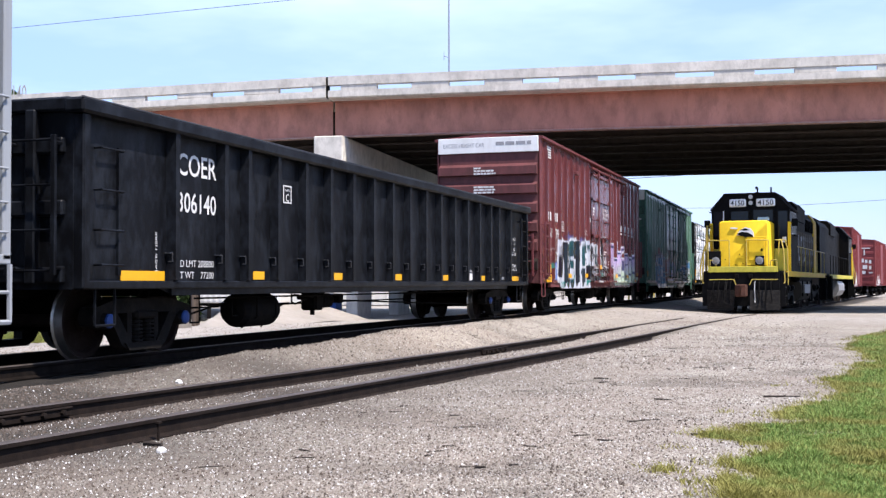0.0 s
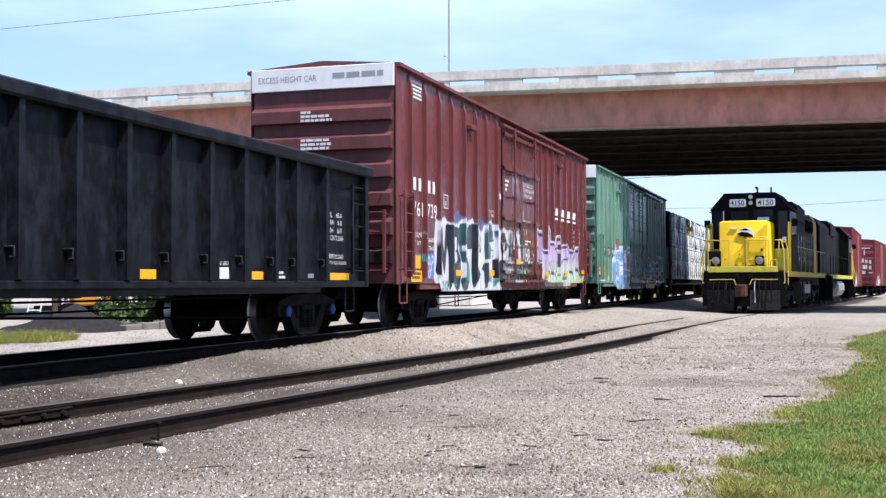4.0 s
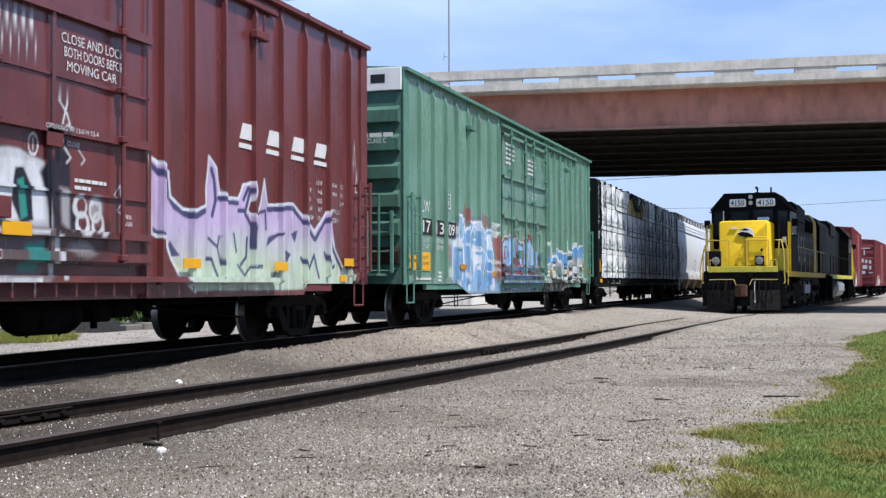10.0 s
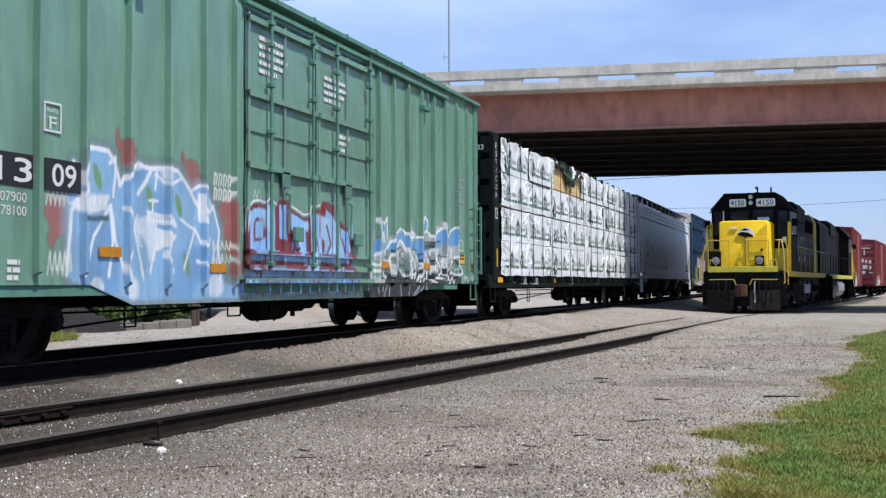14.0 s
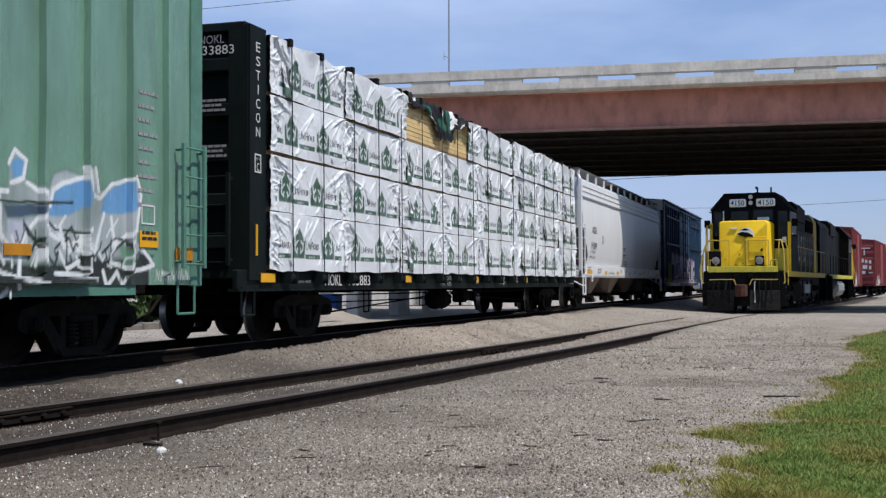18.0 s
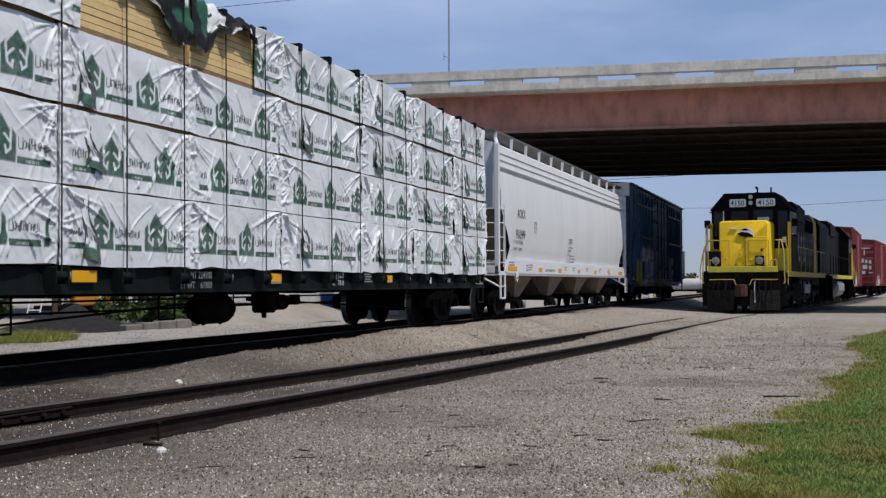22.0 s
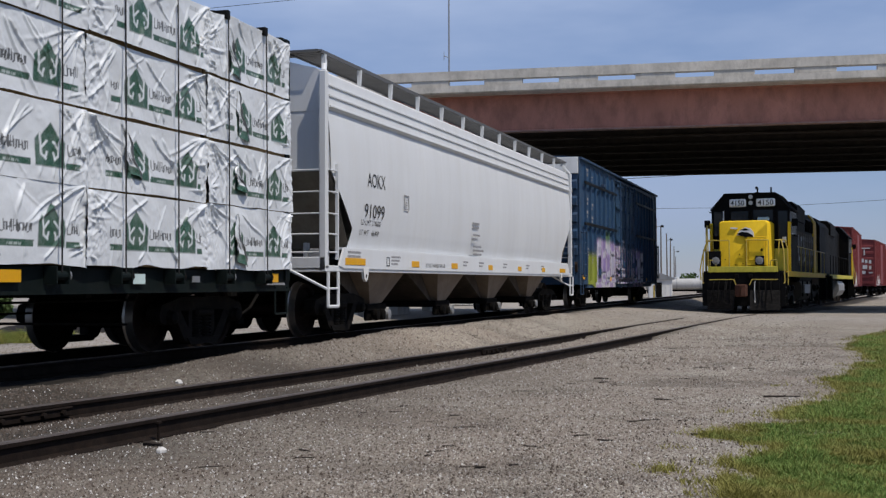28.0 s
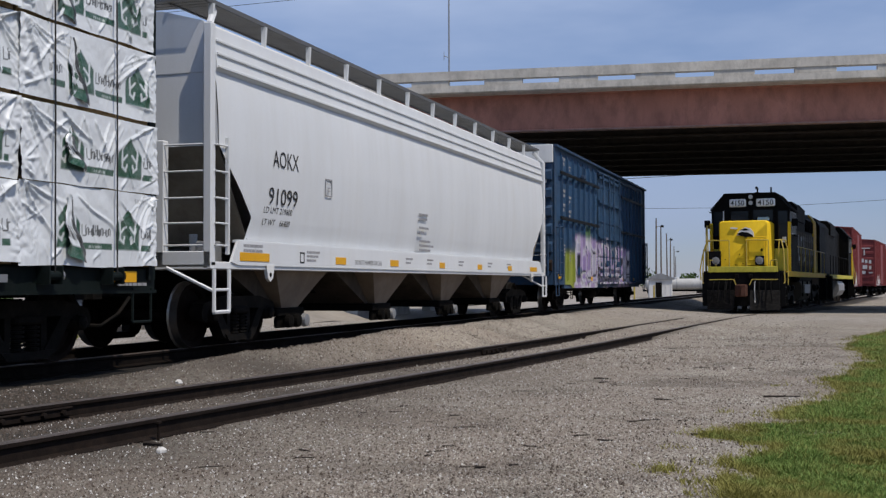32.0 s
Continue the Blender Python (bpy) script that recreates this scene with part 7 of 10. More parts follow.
    part("brake_wheel", Shape().lathe([(-0.3, 0.2), (-0.27, 0.28), (-0.25, 0.28), (-0.24, 0.2)], 18, "x", (0, 0.6, 2.3)), M["gondola"], car)
    truck(car, 1.95, True)
    truck(car, 19.0, True)
    CARS.append((car, 11.42))
    return car


def hopper(x_start, numbered=True):
    L, hw = 19.9, 1.56
    paint = M["hopper"] if numbered else M["old_hopper"]
    car = thing("covered_hopper", "pale grey covered hopper car with sloped ends and dusty outlet chutes" if numbered else "dull grey covered hopper car leading the gondola", "hopper car", (x_start, TRACK_Y, 0), group="freight cars")
    x0, x1 = 0.22, L - 0.22
    xa, xb = 1.28, L - 1.28
    ysec = [(1.50, 1.44), (1.80, 1.50), (2.2, 1.545), (2.7, 1.56), (3.2, 1.55), (3.6, 1.52), (3.80, 1.49)]
    rows = []
    for z, w in ysec:
        if z >= 2.78:
            a = x0
        elif z >= 1.86:
            a = xa + (x0 - xa) * (z - 1.86) / (2.78 - 1.86)
        else:
            a = xa - 0.12 * (1.86 - z) / 0.36
        rows.append((z, w, a))
    extra = [(1.86, 1.508, xa), (2.78, 1.56, x0)]
    rows = sorted(rows + extra)
    nx = 60
    for sd in (-1, 1):
        co = np.array([[(a + (L - 2 * a) * k / nx, sd * w + sd * 0.002 * math.sin(k * 0.9), z) for z, w, a in rows] for k in range(nx + 1)])
        me = grid_mesh("side_sheet", co, nx + 1, len(rows), paint)
        me.shade_smooth()
        part("side_sheet", me, None, car)
    # upper band, roof
    roof = Shape()
    prof = [(-1.50, 3.80), (-1.53, 3.84), (-1.47, 4.40), (-1.30, 4.50), (-0.7, 4.66), (0, 4.72), (0.7, 4.66), (1.30, 4.50), (1.47, 4.40), (1.53, 3.84), (1.50, 3.80)]
    v = [(x, a, b) for x in (x0, x1) for a, b in prof]
    n = len(prof)
    roof.add(v, [(k, k + 1, n + k + 1, n + k) for k in range(n - 1)] + [tuple(range(n)), tuple(range(n, 2 * n))])
    part("roof", roof, paint, car)
    for z in (3.86, 4.04, 4.22):
        yy = -1.53 + (z - 3.84) * 0.107
        part("roof_rib", Shape().box(x0 + 0.02, x1 - 0.02, yy - 0.028, yy + 0.01, z - 0.022, z + 0.022, 0.008), paint, car)
    for d, a, b in ((-1, x0, xa), (1, x1, xb)):
        e = Shape()
        v = [(a, -1.5, 3.8), (a, 1.5, 3.8), (a, 1.55, 2.78), (a, -1.55, 2.78), (b, -1.45, 1.5), (b, 1.45, 1.5)]
        e.add(v[:4], [(0, 1, 2, 3)])
        # overhanging slope: rust, darkened further to paint its shade
        part("slope_sheet", Shape().add(v[2:], [(1, 0, 3, 2)]), M["slope"], car, "rusty underside of the sloped end, shade put into its colour")
        e.slab([(-1.50, 3.79), (-1.47, 4.40), (-1.30, 4.49), (-0.7, 4.65), (0.7, 4.65), (1.30, 4.49), (1.47, 4.40), (1.50, 3.79)], a - 0.01, a + 0.01, "x")
        part("slope_sheet", e, paint, car)
        ex = 0.0 if d < 0 else L
        for yy in (-1.5, -0.78, 0.78, 1.5):
            part("end_post", Shape().box(ex - (0.0 if d < 0 else 0.13), ex + (0.13 if d < 0 else 0.0), yy - 0.06, yy + 0.06, 1.14, 4.42 if abs(yy) > 1 else 2.85, 0.012), paint, car)
        brace = Shape().rod((ex - d * 0.06, -1.5, 4.40), (ex - d * 0.5, -1.32, 4.68), 0.05, 8)
        part("end_platform", Shape().box(min(ex, ex - d * 1.3), max(ex, ex - d * 1.3), -1.5, 1.5, 1.10, 1.16).box(min(ex, ex - d * 0.12), max(ex, ex - d * 0.12), -1.55, 1.55, 1.12, 1.34, 0.01), paint, car)
        part("roof_brace", brace, paint, car)
        q = ex - d * 0.05
        zz = [1.42 + 0.28 * k for k in range(5)]
        rungs(car, "end_ladder", -1.44, -0.82, ex + d * -0.02 if d < 0 else ex - 0.02, [1.42, 1.72, 2.06, 2.42, 2.78], paint, stiles=False, end=True, out=0.06)
        s0, s1 = (0.1, 0.42) if d < 0 else (L - 0.42, L - 0.1)
        rungs(car, "ladder", s0, s1, -hw - 0.03, [1.42, 1.72, 2.06, 2.42, 2.78], paint, stiles=False, out=0.08)
        part("ladder_post", Shape().box((0.40 if d < 0 else L - 0.44), (0.44 if d < 0 else L - 0.40), -hw - 0.05, -hw + 0.0, 1.3, 2.9), paint, car)
        coupler(car, ex, d)
        sx = 0.05 if d < 0 else L - 0.47
        part("sill_step", Shape().pipe([(sx, -hw - 0.02, 1.1), (sx, -hw - 0.02, 0.52), (sx + 0.42, -hw - 0.02, 0.52), (sx + 0.42, -hw - 0.02, 1.1)], 0.028, 6).rod((sx, -hw - 0.02, 0.82), (sx + 0.42, -hw - 0.02, 0.82), 0.02, 6).rod((sx, -hw - 0.02, 0.80), (sx - 0.35, -hw + 0.5, 1.12), 0.025, 6), paint, car)
        wheelh = Shape().lathe([(ex - d * 0.75, 0.16), (ex - d * 0.72, 0.27), (ex - d * 0.70, 0.27), (ex - d * 0.69, 0.16)], 18, "x", (0, 0.4, 1.85))
        part("brake_wheel", wheelh, M["dark"], car)
        part("brake_gear", Shape().box(min(ex - d * 0.9, ex - d * 0.55), max(ex - d * 0.9, ex - d * 0.55), -1.25, -1.0, 1.16, 1.5, 0.03).rod((ex - d * 0.7, -0.9, 1.16), (ex - d * 0.7, -0.9, 1.6), 0.06, 8), M["steel"], car)
    for sd in (-1, 1):
        s = Shape().slab([(0.75, 1.16), (L - 0.75, 1.16), (L - 0.55, 1.20), (L - 0.75, 1.50), (0.75, 1.50), (0.55, 1.2)], sd * hw - 0.02, sd * hw + 0.02)
        s.box(0.0, L, sd * (hw - 0.06) - 0.06, sd * (hw - 0.06) + 0.06, 1.10, 1.20, 0.01).box(0.8, L - 0.8, min(sd * (hw - 0.1), sd * hw), max(sd * (hw - 0.1), sd * hw), 1.48, 1.52)
        part("side_sill", s, paint, car)
        for x in (1.75, L - 1.75):
            lug = Shape()
            lug.slab([(x - 0.14, 1.18), (x + 0.14, 1.18), (x + 0.08, 0.98), (x, 0.93), (x - 0.08, 0.98)], sd * hw - 0.025, sd * hw + 0.025)
            lug.lathe([(sd * hw - 0.03, 0.035), (sd * hw + 0.03, 0.035)], 10, "y", (x, 0, 1.03), 1)
            part("jacking_lug", lug, [M["white"], M["dark"]], car)
    # roof walk on brackets
    walkb = Shape().box(0.15, L - 0.15, -1.42, -1.38, 4.74, 4.80).box(0.15, L - 0.15, -0.86, -0.82, 4.74, 4.80)
    rw = part("roof_walk", walkb, M["grating"], car, "grey grating roof walk")
    sl = Shape()
    for i in range(17):
        yy = -1.37 + 0.5 * i / 16
        sl.box(0.16, L - 0.16, yy - 0.003, yy + 0.003, 4.755, 4.785)
    for i in range(150):
        xx = 0.2 + (L - 0.4) * i / 149
        sl.box(xx - 0.004, xx + 0.004, -1.38, -0.86, 4.76, 4.78)
    part("grating", sl, M["grating"], rw)
    for i in range(13):
        xx = 0.3 + (L - 0.6) * i / 12
        part("bracket", Shape().slab([(-1.42, 4.42), (-1.36, 4.44), (-1.36, 4.74), (-1.44, 4.74)], xx - 0.025, xx + 0.025, "x"), paint, rw)
    for x0_, x1_ in ((0.05, 0.5), (L - 0.5, L - 0.05)):
        g = Shape()
        for i in range(90):
            yy = -1.4 + 2.8 * i / 89
            g.box(x0_, x1_, yy - 0.002, yy + 0.002, 4.76, 4.785)
        for xx in (x0_, x0_ + 0.15, x0_ + 0.30, x1_ - 0.01):
            g.box(xx, xx + 0.01, -1.4, 1.4, 4.755, 4.79)
        part("end_walk", g, M["grating"], rw)
    for i in range(4):
        xx = 3.4 + i * (L - 6.8) / 3
        part("hatch", Shape().lathe([(4.70, 0.45), (4.80, 0.45), (4.83, 0.38), (4.84, 0.1)], 20, "z", (xx, 0, 0)), paint, car)
    # outlet chutes
    part("centre_sill", Shape().box(0.1, L - 0.1, -0.25, 0.25, 0.72, 1.08, 0.02), M["dark"], car)
    for i in range(4):
        c = 3.3 + 4.1 * i
        b = Shape()
        b.add([(c + sx * (1.05 if t else 0.30), sy * (1.42 if t else 1.16), 1.17 if t else 0.52) for t in (0, 1) for sx, sy in ((-1, -1), (1, -1), (1, 1), (-1, 1))],
              [(0, 1, 5, 4), (1, 2, 6, 5), (2, 3, 7, 6), (3, 0, 4, 7), (3, 2, 1, 0)])
        part("outlet_chute", b, M["chute_edge"], car, "dusty brown outlet chute")
        # sheets between the chutes: dusty paint darkened for the shade underneath
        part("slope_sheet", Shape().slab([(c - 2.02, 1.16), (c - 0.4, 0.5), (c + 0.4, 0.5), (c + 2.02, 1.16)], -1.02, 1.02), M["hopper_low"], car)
        g = part("outlet_gate", Shape().box(c - 0.5, c + 0.5, -1.2, 1.2, 0.38, 0.52, 0.02).box(c - 0.42, c + 0.42, -1.16, -1.08, 0.2, 0.38, 0.02), M["dark"], car)
        for x in (c - 0.28, c + 0.02, c + 0.32):
            part("capstan", Shape().lathe([(-1.34, 0.05), (-1.33, 0.10), (-1.26, 0.11), (-1.2, 0.05)], 14, "y", (x, 0, 0.31)), M["steel"] if x > c + 0.2 else M["dark"], g)
    y = -hw - 0.006
    if numbered:
        letters("marking", "AOKX", 0.25, M["black_lettering"], car, 1.88, y, 2.64, 0.90)
        letters("marking", "91099", 0.25, M["black_lettering"], car, 1.76, -1.546, 2.08, 1.0).rotation_euler = (0.07, 0, 0)
        letters("marking", "LD LMT 219600", 0.095, M["black_lettering"], car, 1.64, -1.522, 1.945, 0.98, shear=0.15).rotation_euler = (0.1125, 0, 0)
        letters("marking", "LT WT    66400", 0.095, M["black_lettering"], car, 1.62, -1.502, 1.765, 0.94, shear=0.15).rotation_euler = (0.16, 0, 0)
        frame_mark(car, 3.81, y - 0.004, 2.33, 0.28, 0.29, M["grey_lettering"], "F")
        bars(car, 8.55, y, 2.27, [0.55, 0.5, 0, 0.6, 0.3, 0, 0.7, 0.9, 0.7, 0, 0.4], M["grey_lettering"], 0.045, 0.045, seed=100)
        bars(car, 0.9, y - 0.016, 1.42, [0.6, 0.6], M["grey_lettering"], 0.04, 0.03, seed=101)
        frame_mark(car, 2.79, y - 0.016, 1.22, 0.16, 0.17, M["black_lettering"])
        bars(car, 3.05, y - 0.016, 1.38, [0.5, 0.45, 0.35], M["grey_lettering"], 0.035, 0.03, seed=102)
        letters("marking", "DO NOT HAMMER ON CAR", 0.085, M["black_lettering"], car, 5.07, y - 0.016, 1.225, 1.3)
        for k, x in enumerate((7.7, 9.0, 11.2, 13.6, 15.4)):
            bars(car, x, y - 0.016, 1.36, [0.4, 0.3], M["grey_lettering"], 0.035, 0.04, seed=103 + k)
    for x, w in ((1.25, 0.92), (4.43, 0.44), (7.05, 0.44), (10.0, 0.36), (12.9, 0.36), (15.7, 0.36), (18.3, 0.8)):
        tape(car, x, y - 0.016, 1.28, w, 0.12)
    truck(car, 1.72)
    truck(car, L - 1.72)
    CARS.append((car, x_start))
    return car


def lumber_car():
    L, hw = 23.2, 1.55
    car = thing("lumber_car", "dark green centerbeam flat car stacked with white-wrapped lumber packs", "flat car", (74.65, TRACK_Y, 0), group="freight cars")
    dk = M["centerbeam"]
    cols = [(0.90, 3.63), (3.68, 6.40), (6.45, 9.12), (9.17, 11.80), (11.86, 15.09), (15.14, 17.77), (17.82, 20.47), (20.52, 23.0)]
    winch_x = [1.5, 2.68, 4.0, 5.18, 6.39, 7.63, 8.93, 10.04, 11.23, 12.48, 13.63, 14.89, 16.02, 17.28, 18.49, 19.67, 21.0, 22.15]
    part("deck", Shape().box(0, L, -hw + 0.08, hw - 0.08, 0.98, 1.08), dk, car)
    for sd in (-1, 1):
        part("side_sill", Shape().box(0, L, sd * (hw - 0.05) - 0.05, sd * (hw - 0.05) + 0.05, 0.80, 1.10, 0.02).box(0, L, sd * (hw - 0.07) - 0.09, sd * (hw - 0.07) + 0.09, 0.79, 0.83), dk, car)
    part("centre_beam", Shape().box(0.5, L - 0.5, -0.06, 0.06, 1.08, 4.5).box(0.2, L - 0.2, -0.25, 0.25, 4.4, 4.6, 0.03), dk, car)
    for x, d in ((0.0, -1), (L, 1)):
        a, b = (0.28, 0.80) if d < 0 else (L - 0.20, L - 0.06)
        e = Shape().box((a + 0.12 if d < 0 else b - 0.17), (a + 0.17 if d < 0 else b - 0.12), -hw + 0.02, hw - 0.02, 1.08, 4.55)
        for zz in (1.5, 2.1, 2.75, 3.4, 4.05):
            e.box(a if d < 0 else L - 0.2, a + 0.15 if d < 0 else L - 0.05, -hw + 0.05, hw - 0.05, zz - 0.1, zz + 0.1, 0.02)
        part("bulkhead", e, dk, car, "dark green steel bulkhead")
        part("bulkhead_cap", Shape().box(a, b, -hw + 0.036, hw - 0.036, 4.52, 4.66, 0.02), dk, car)
        for sd in (-1, 1):
            p = Shape().slab([(a, 0.95), (b, 0.95), (b, 4.62), (a + 0.02 if d < 0 else a, 4.62)], sd * hw - 0.035, sd * hw + 0.035)
            p.box(a, a + 0.04, min(sd * hw, sd * (hw - 0.3)), max(sd * hw, sd * (hw - 0.3)), 0.95, 4.6).box(b - 0.04, b, min(sd * hw, sd * (hw - 0.3)), max(sd * hw, sd * (hw - 0.3)), 0.95, 4.6)
            part("end_post", p, dk, car)
        rungs(car, "end_ladder", -hw + 0.1, -hw + 0.7, x - d * -0.1 if d > 0 else -0.1, [1.2, 1.6, 2.0, 2.4], dk, end=True, out=0.1)
        stirrup(car, 0.1 if d < 0 else L - 0.5, -hw, 0.45, 0.85, 0.4, dk)
        coupler(car, x, d)
    y = -hw - 0.037
    for k, ch in enumerate("NOCITSE"):
        letters("marking", ch, 0.14, M["lettering"], car, 0.48 if ch != "I" else 0.535, y, 3.02 + 0.205 * k, 0.13 if ch != "I" else 0.025)
    frame_mark(car, 0.44, y, 2.5, 0.2, 0.27, M["lettering"], "C")
    part("grab_iron", Shape().rod((0.40, y - 0.05, 1.3), (0.40, y - 0.05, 1.75), 0.02, 8), M["reflector"], car, "yellow grab iron")
    letters("marking", "NOKL", 0.12, M["grey_lettering"], car, 0.273, -0.78, 4.36, 0.40, facing="end")
    letters("marking", "733883", 0.13, M["lettering"], car, 0.273, -0.72, 4.20, 0.62, facing="end")
    for zz in (3.52, 2.86):
        bars(car, 0.273, -0.80, zz, [0.42, 0.36, 0.42], M["grey_lettering"], 0.035, 0.035, facing="end", seed=int(zz * 7))
    letters("marking", "NOKL", 0.19, M["lettering"], car, 2.93, y - 0.016, 0.865, 0.70)
    letters("marking", "733883", 0.18, M["lettering"], car, 3.92, y - 0.016, 0.865, 1.02)
    letters("marking", "LD LMT 224100", 0.09, M["grey_lettering"], car, 9.0, y - 0.016, 0.97, 0.8)
    letters("marking", "LT WT    61900", 0.09, M["grey_lettering"], car, 9.0, y - 0.016, 0.84, 0.8)
    letters("marking", "IW 11-7", 0.085, M["lettering"], car, 13.89, y - 0.016, 0.985, 0.46)
    letters("marking", "IL   73-0", 0.085, M["lettering"], car, 13.89, y - 0.016, 0.87, 0.46)
    letters("marking", "JACK HERE", 0.05, M["grey_lettering"], car, 1.9, y - 0.016, 0.90, 0.45)
    bars(car, 15.0, y - 0.016, 1.05, [0.62, 0.66, 0.6, 0.68], M["grey_lettering"], 0.022, 0.02, seed=40)
    bars(car, 11.5, y - 0.016, 0.90, [0.42], M["grey_lettering"], 0.03, 0.02, seed=41)
    bars(car, 22.3, y - 0.016, 0.88, [0.62], M["grey_lettering"], 0.035, 0.02, seed=42)
    part("notice", Shape().box(18.78, 19.05, y - 0.018, y - 0.01, 0.90, 1.02), M["pale_card"], car, "pale stencilled card")
    part("notice", Shape().box(20.17, 20.36, y - 0.018, y - 0.01, 0.92, 1.0), M["steel"], car, "small metal tag plate")
    for x in (0.85, 6.94, 11.70, 16.50, 22.47):
        tape(car, x, y - 0.012, 0.985, 0.46, 0.13)
    for k, x in enumerate(winch_x):
        wn = part("winch", Shape().rod((x - 0.10, -hw - 0.11, 0.99), (x + 0.10, -hw - 0.11, 0.99), 0.052, 12).box(x - 0.12, x - 0.10, -hw - 0.17, -hw + 0.0, 0.90, 1.09, 0.004).box(x + 0.10, x + 0.12, -hw - 0.17, -hw + 0.0, 0.90, 1.09, 0.004), dk, car)
        part("ratchet", Shape().lathe([(x + 0.12, 0.012), (x + 0.122, 0.065), (x + 0.145, 0.065), (x + 0.147, 0.012)], 12, "x", (0, -hw - 0.11, 0.99)), M["steel"] if k % 3 == 1 else M["rail"], wn)
    underframe(car, L, gear=11.15, trucks=(3.2, 21.35), tank=(0.22, 0.5), valve=2.1)
    # packs of lumber
    tier_z = [1.16, 2.0, 2.87, 3.73]
    rng = random.Random(12)
    for ci, (a, b) in enumerate(cols):
        for ti, z0 in enumerate(tier_z):
            torn = ti == 3 and ci in (2, 3)
            h = 0.80 + rng.uniform(-0.015, 0.015)
            jut = rng.uniform(-0.02, 0.03)
            w = b - a + rng.uniform(-0.03, 0.02)
            for sd in ((-1, 1) if ti < 4 else (-1,)):
                yo, yi = sd * (hw + 0.03 + (jut if sd < 0 else 0)), sd * 0.14
                ylo, yhi = min(yo, yi), max(yo, yi)
                if sd > 0:
                    part("lumber_pack", Shape().box(a, a + w, ylo, yhi, z0, z0 + h, 0.03), M["wrap"], car)
                    continue
                pk = part("lumber_pack", Shape().box(a + 0.03, a + w - 0.03, ylo + 0.03, yhi, z0, z0 + h - 0.03), M["wood"] if torn else M["wrap"], car, "bundle of sawn boards in torn white wrap" if torn else "bundle of sawn boards in printed white wrap")
                if torn:
                    nz = 9
                    for r in range(nz):
                        zz = z0 + (h - 0.03) * r / nz
                        part("board", Shape().box(a + 0.02 + rng.uniform(0, 0.03), a + w - 0.02 - rng.uniform(0, 0.03), ylo + rng.uniform(0.0, 0.015), ylo + 0.06, zz + 0.004, zz + (h - 0.03) / nz - 0.004), M["wood"], pk)
                wrap_sheet(pk, a, a + w, ylo, z0, h, ci, ti, rng, torn)
                # gap boards use a darker lumber copy that holds the gap's shade
                part("bottom_board", Shape().box(a + rng.uniform(0, 0.04), a + w - rng.uniform(0, 0.04), ylo + 0.010, ylo + 0.10, z0 - 0.055, z0 + rng.uniform(0.0, 0.03)), M["wood_dark"], pk)
                for f in (0.1, 0.5, 0.88):
                    part("bearer", Shape().box(a + w * f, a + w * f + 0.1, ylo + 0.10, yhi, z0 - 0.055, z0 - 0.001), M["wood"], pk)
        for xx in (q for q in winch_x if a <= q < b + 0.05):
            part("cable", Shape().pipe([(xx, -hw - 0.15, 1.02), (xx + 0.01, -hw - 0.135, 2.9), (xx, -hw - 0.125, 4.54), (xx, -hw + 0.1, 4.63), (xx, -0.2, 4.64)], 0.010, 5), M["strap"], car)
            part("corner_guard", Shape().box(xx - 0.05, xx + 0.05, -hw - 0.13, -hw + 0.12, 4.50, 4.62, 0.01), M["tarp_black"], car)
    truck(car, 3.2)
    truck(car, 21.35)
    CARS.append((car, 74.65))
    return car


HOUSE = [(-0.5, 0), (0.5, 0), (0.5, 0.66), (0.37, 0.80), (0.30, 0.76), (0.0, 1.12), (-0.30, 0.76), (-0.37, 0.80), (-0.5, 0.66)]
TWIGS = [[(0.335, 0.80), (0.30, 0.30), (0.15, 0.20)], [(0.30, 0.46), (0.11, 0.64)], [(0.17, 0.21), (0.12, 0.36)]]
# widths of the plain bars that stand for the printed line; 0 is a gap
PRINT = (0.070, 0.034, 0.034, 0.024, 0.0, 0.040, 0.026, 0.036, 0.034, 0.036, 0.026)


def crease(X, Z, w, h, rng, n, strength=1.0):
    """Sharp folds that run out from the top corners, the strap lines and the ends."""
    Y = np.zeros_like(X)
    for k in range(n):
        kind = rng.random()
        if kind < 0.35:
            px_, pz = (0.02, h) if rng.random() < 0.5 else (w - 0.02, h)
            a = rng.uniform(-1.35, -0.2) if px_ < 1 else math.pi + rng.uniform(0.2, 1.35)
            ln = rng.uniform(0.5, 1.3)
        elif kind < 0.6:
            px_, pz = rng.uniform(0.15, 0.95) * w, h * rng.uniform(0.85, 1.0)
            a = -math.pi / 2 + rng.choice((-1, 1)) * rng.uniform(0.3, 1.1)
            ln = rng.uniform(0.4, 1.1)
        elif kind < 0.85:
            px_, pz = (0.0, h * rng.uniform(0.05, 0.8)) if rng.random() < 0.6 else (w, h * rng.uniform(0.05, 0.8))
            a = rng.uniform(-0.9, 0.9) if px_ == 0 else math.pi + rng.uniform(-0.9, 0.9)
            ln = rng.uniform(0.2, 0.6)
        else:
            px_, pz = rng.uniform(0.1, 0.9) * w, 0.0
            a = math.pi / 2 + rng.uniform(-0.9, 0.9)
            ln = rng.uniform(0.2, 0.5)
        ca, sa = math.cos(a), math.sin(a)
        u, v = (X - px_) * ca + (Z - pz) * sa, -(X - px_) * sa + (Z - pz) * ca
        v = v + 0.02 * np.sin(u * rng.uniform(3, 7))
        wd = rng.uniform(0.014, 0.035) * (0.5 + u / ln)
        t = np.clip(u / 0.05, 0, 1) * np.clip((ln - u) / (0.6 * ln), 0, 1)
        Y -= strength * rng.uniform(0.006, 0.020) * np.clip(1 - np.abs(v) / np.maximum(wd, 0.012), 0, 1) * t
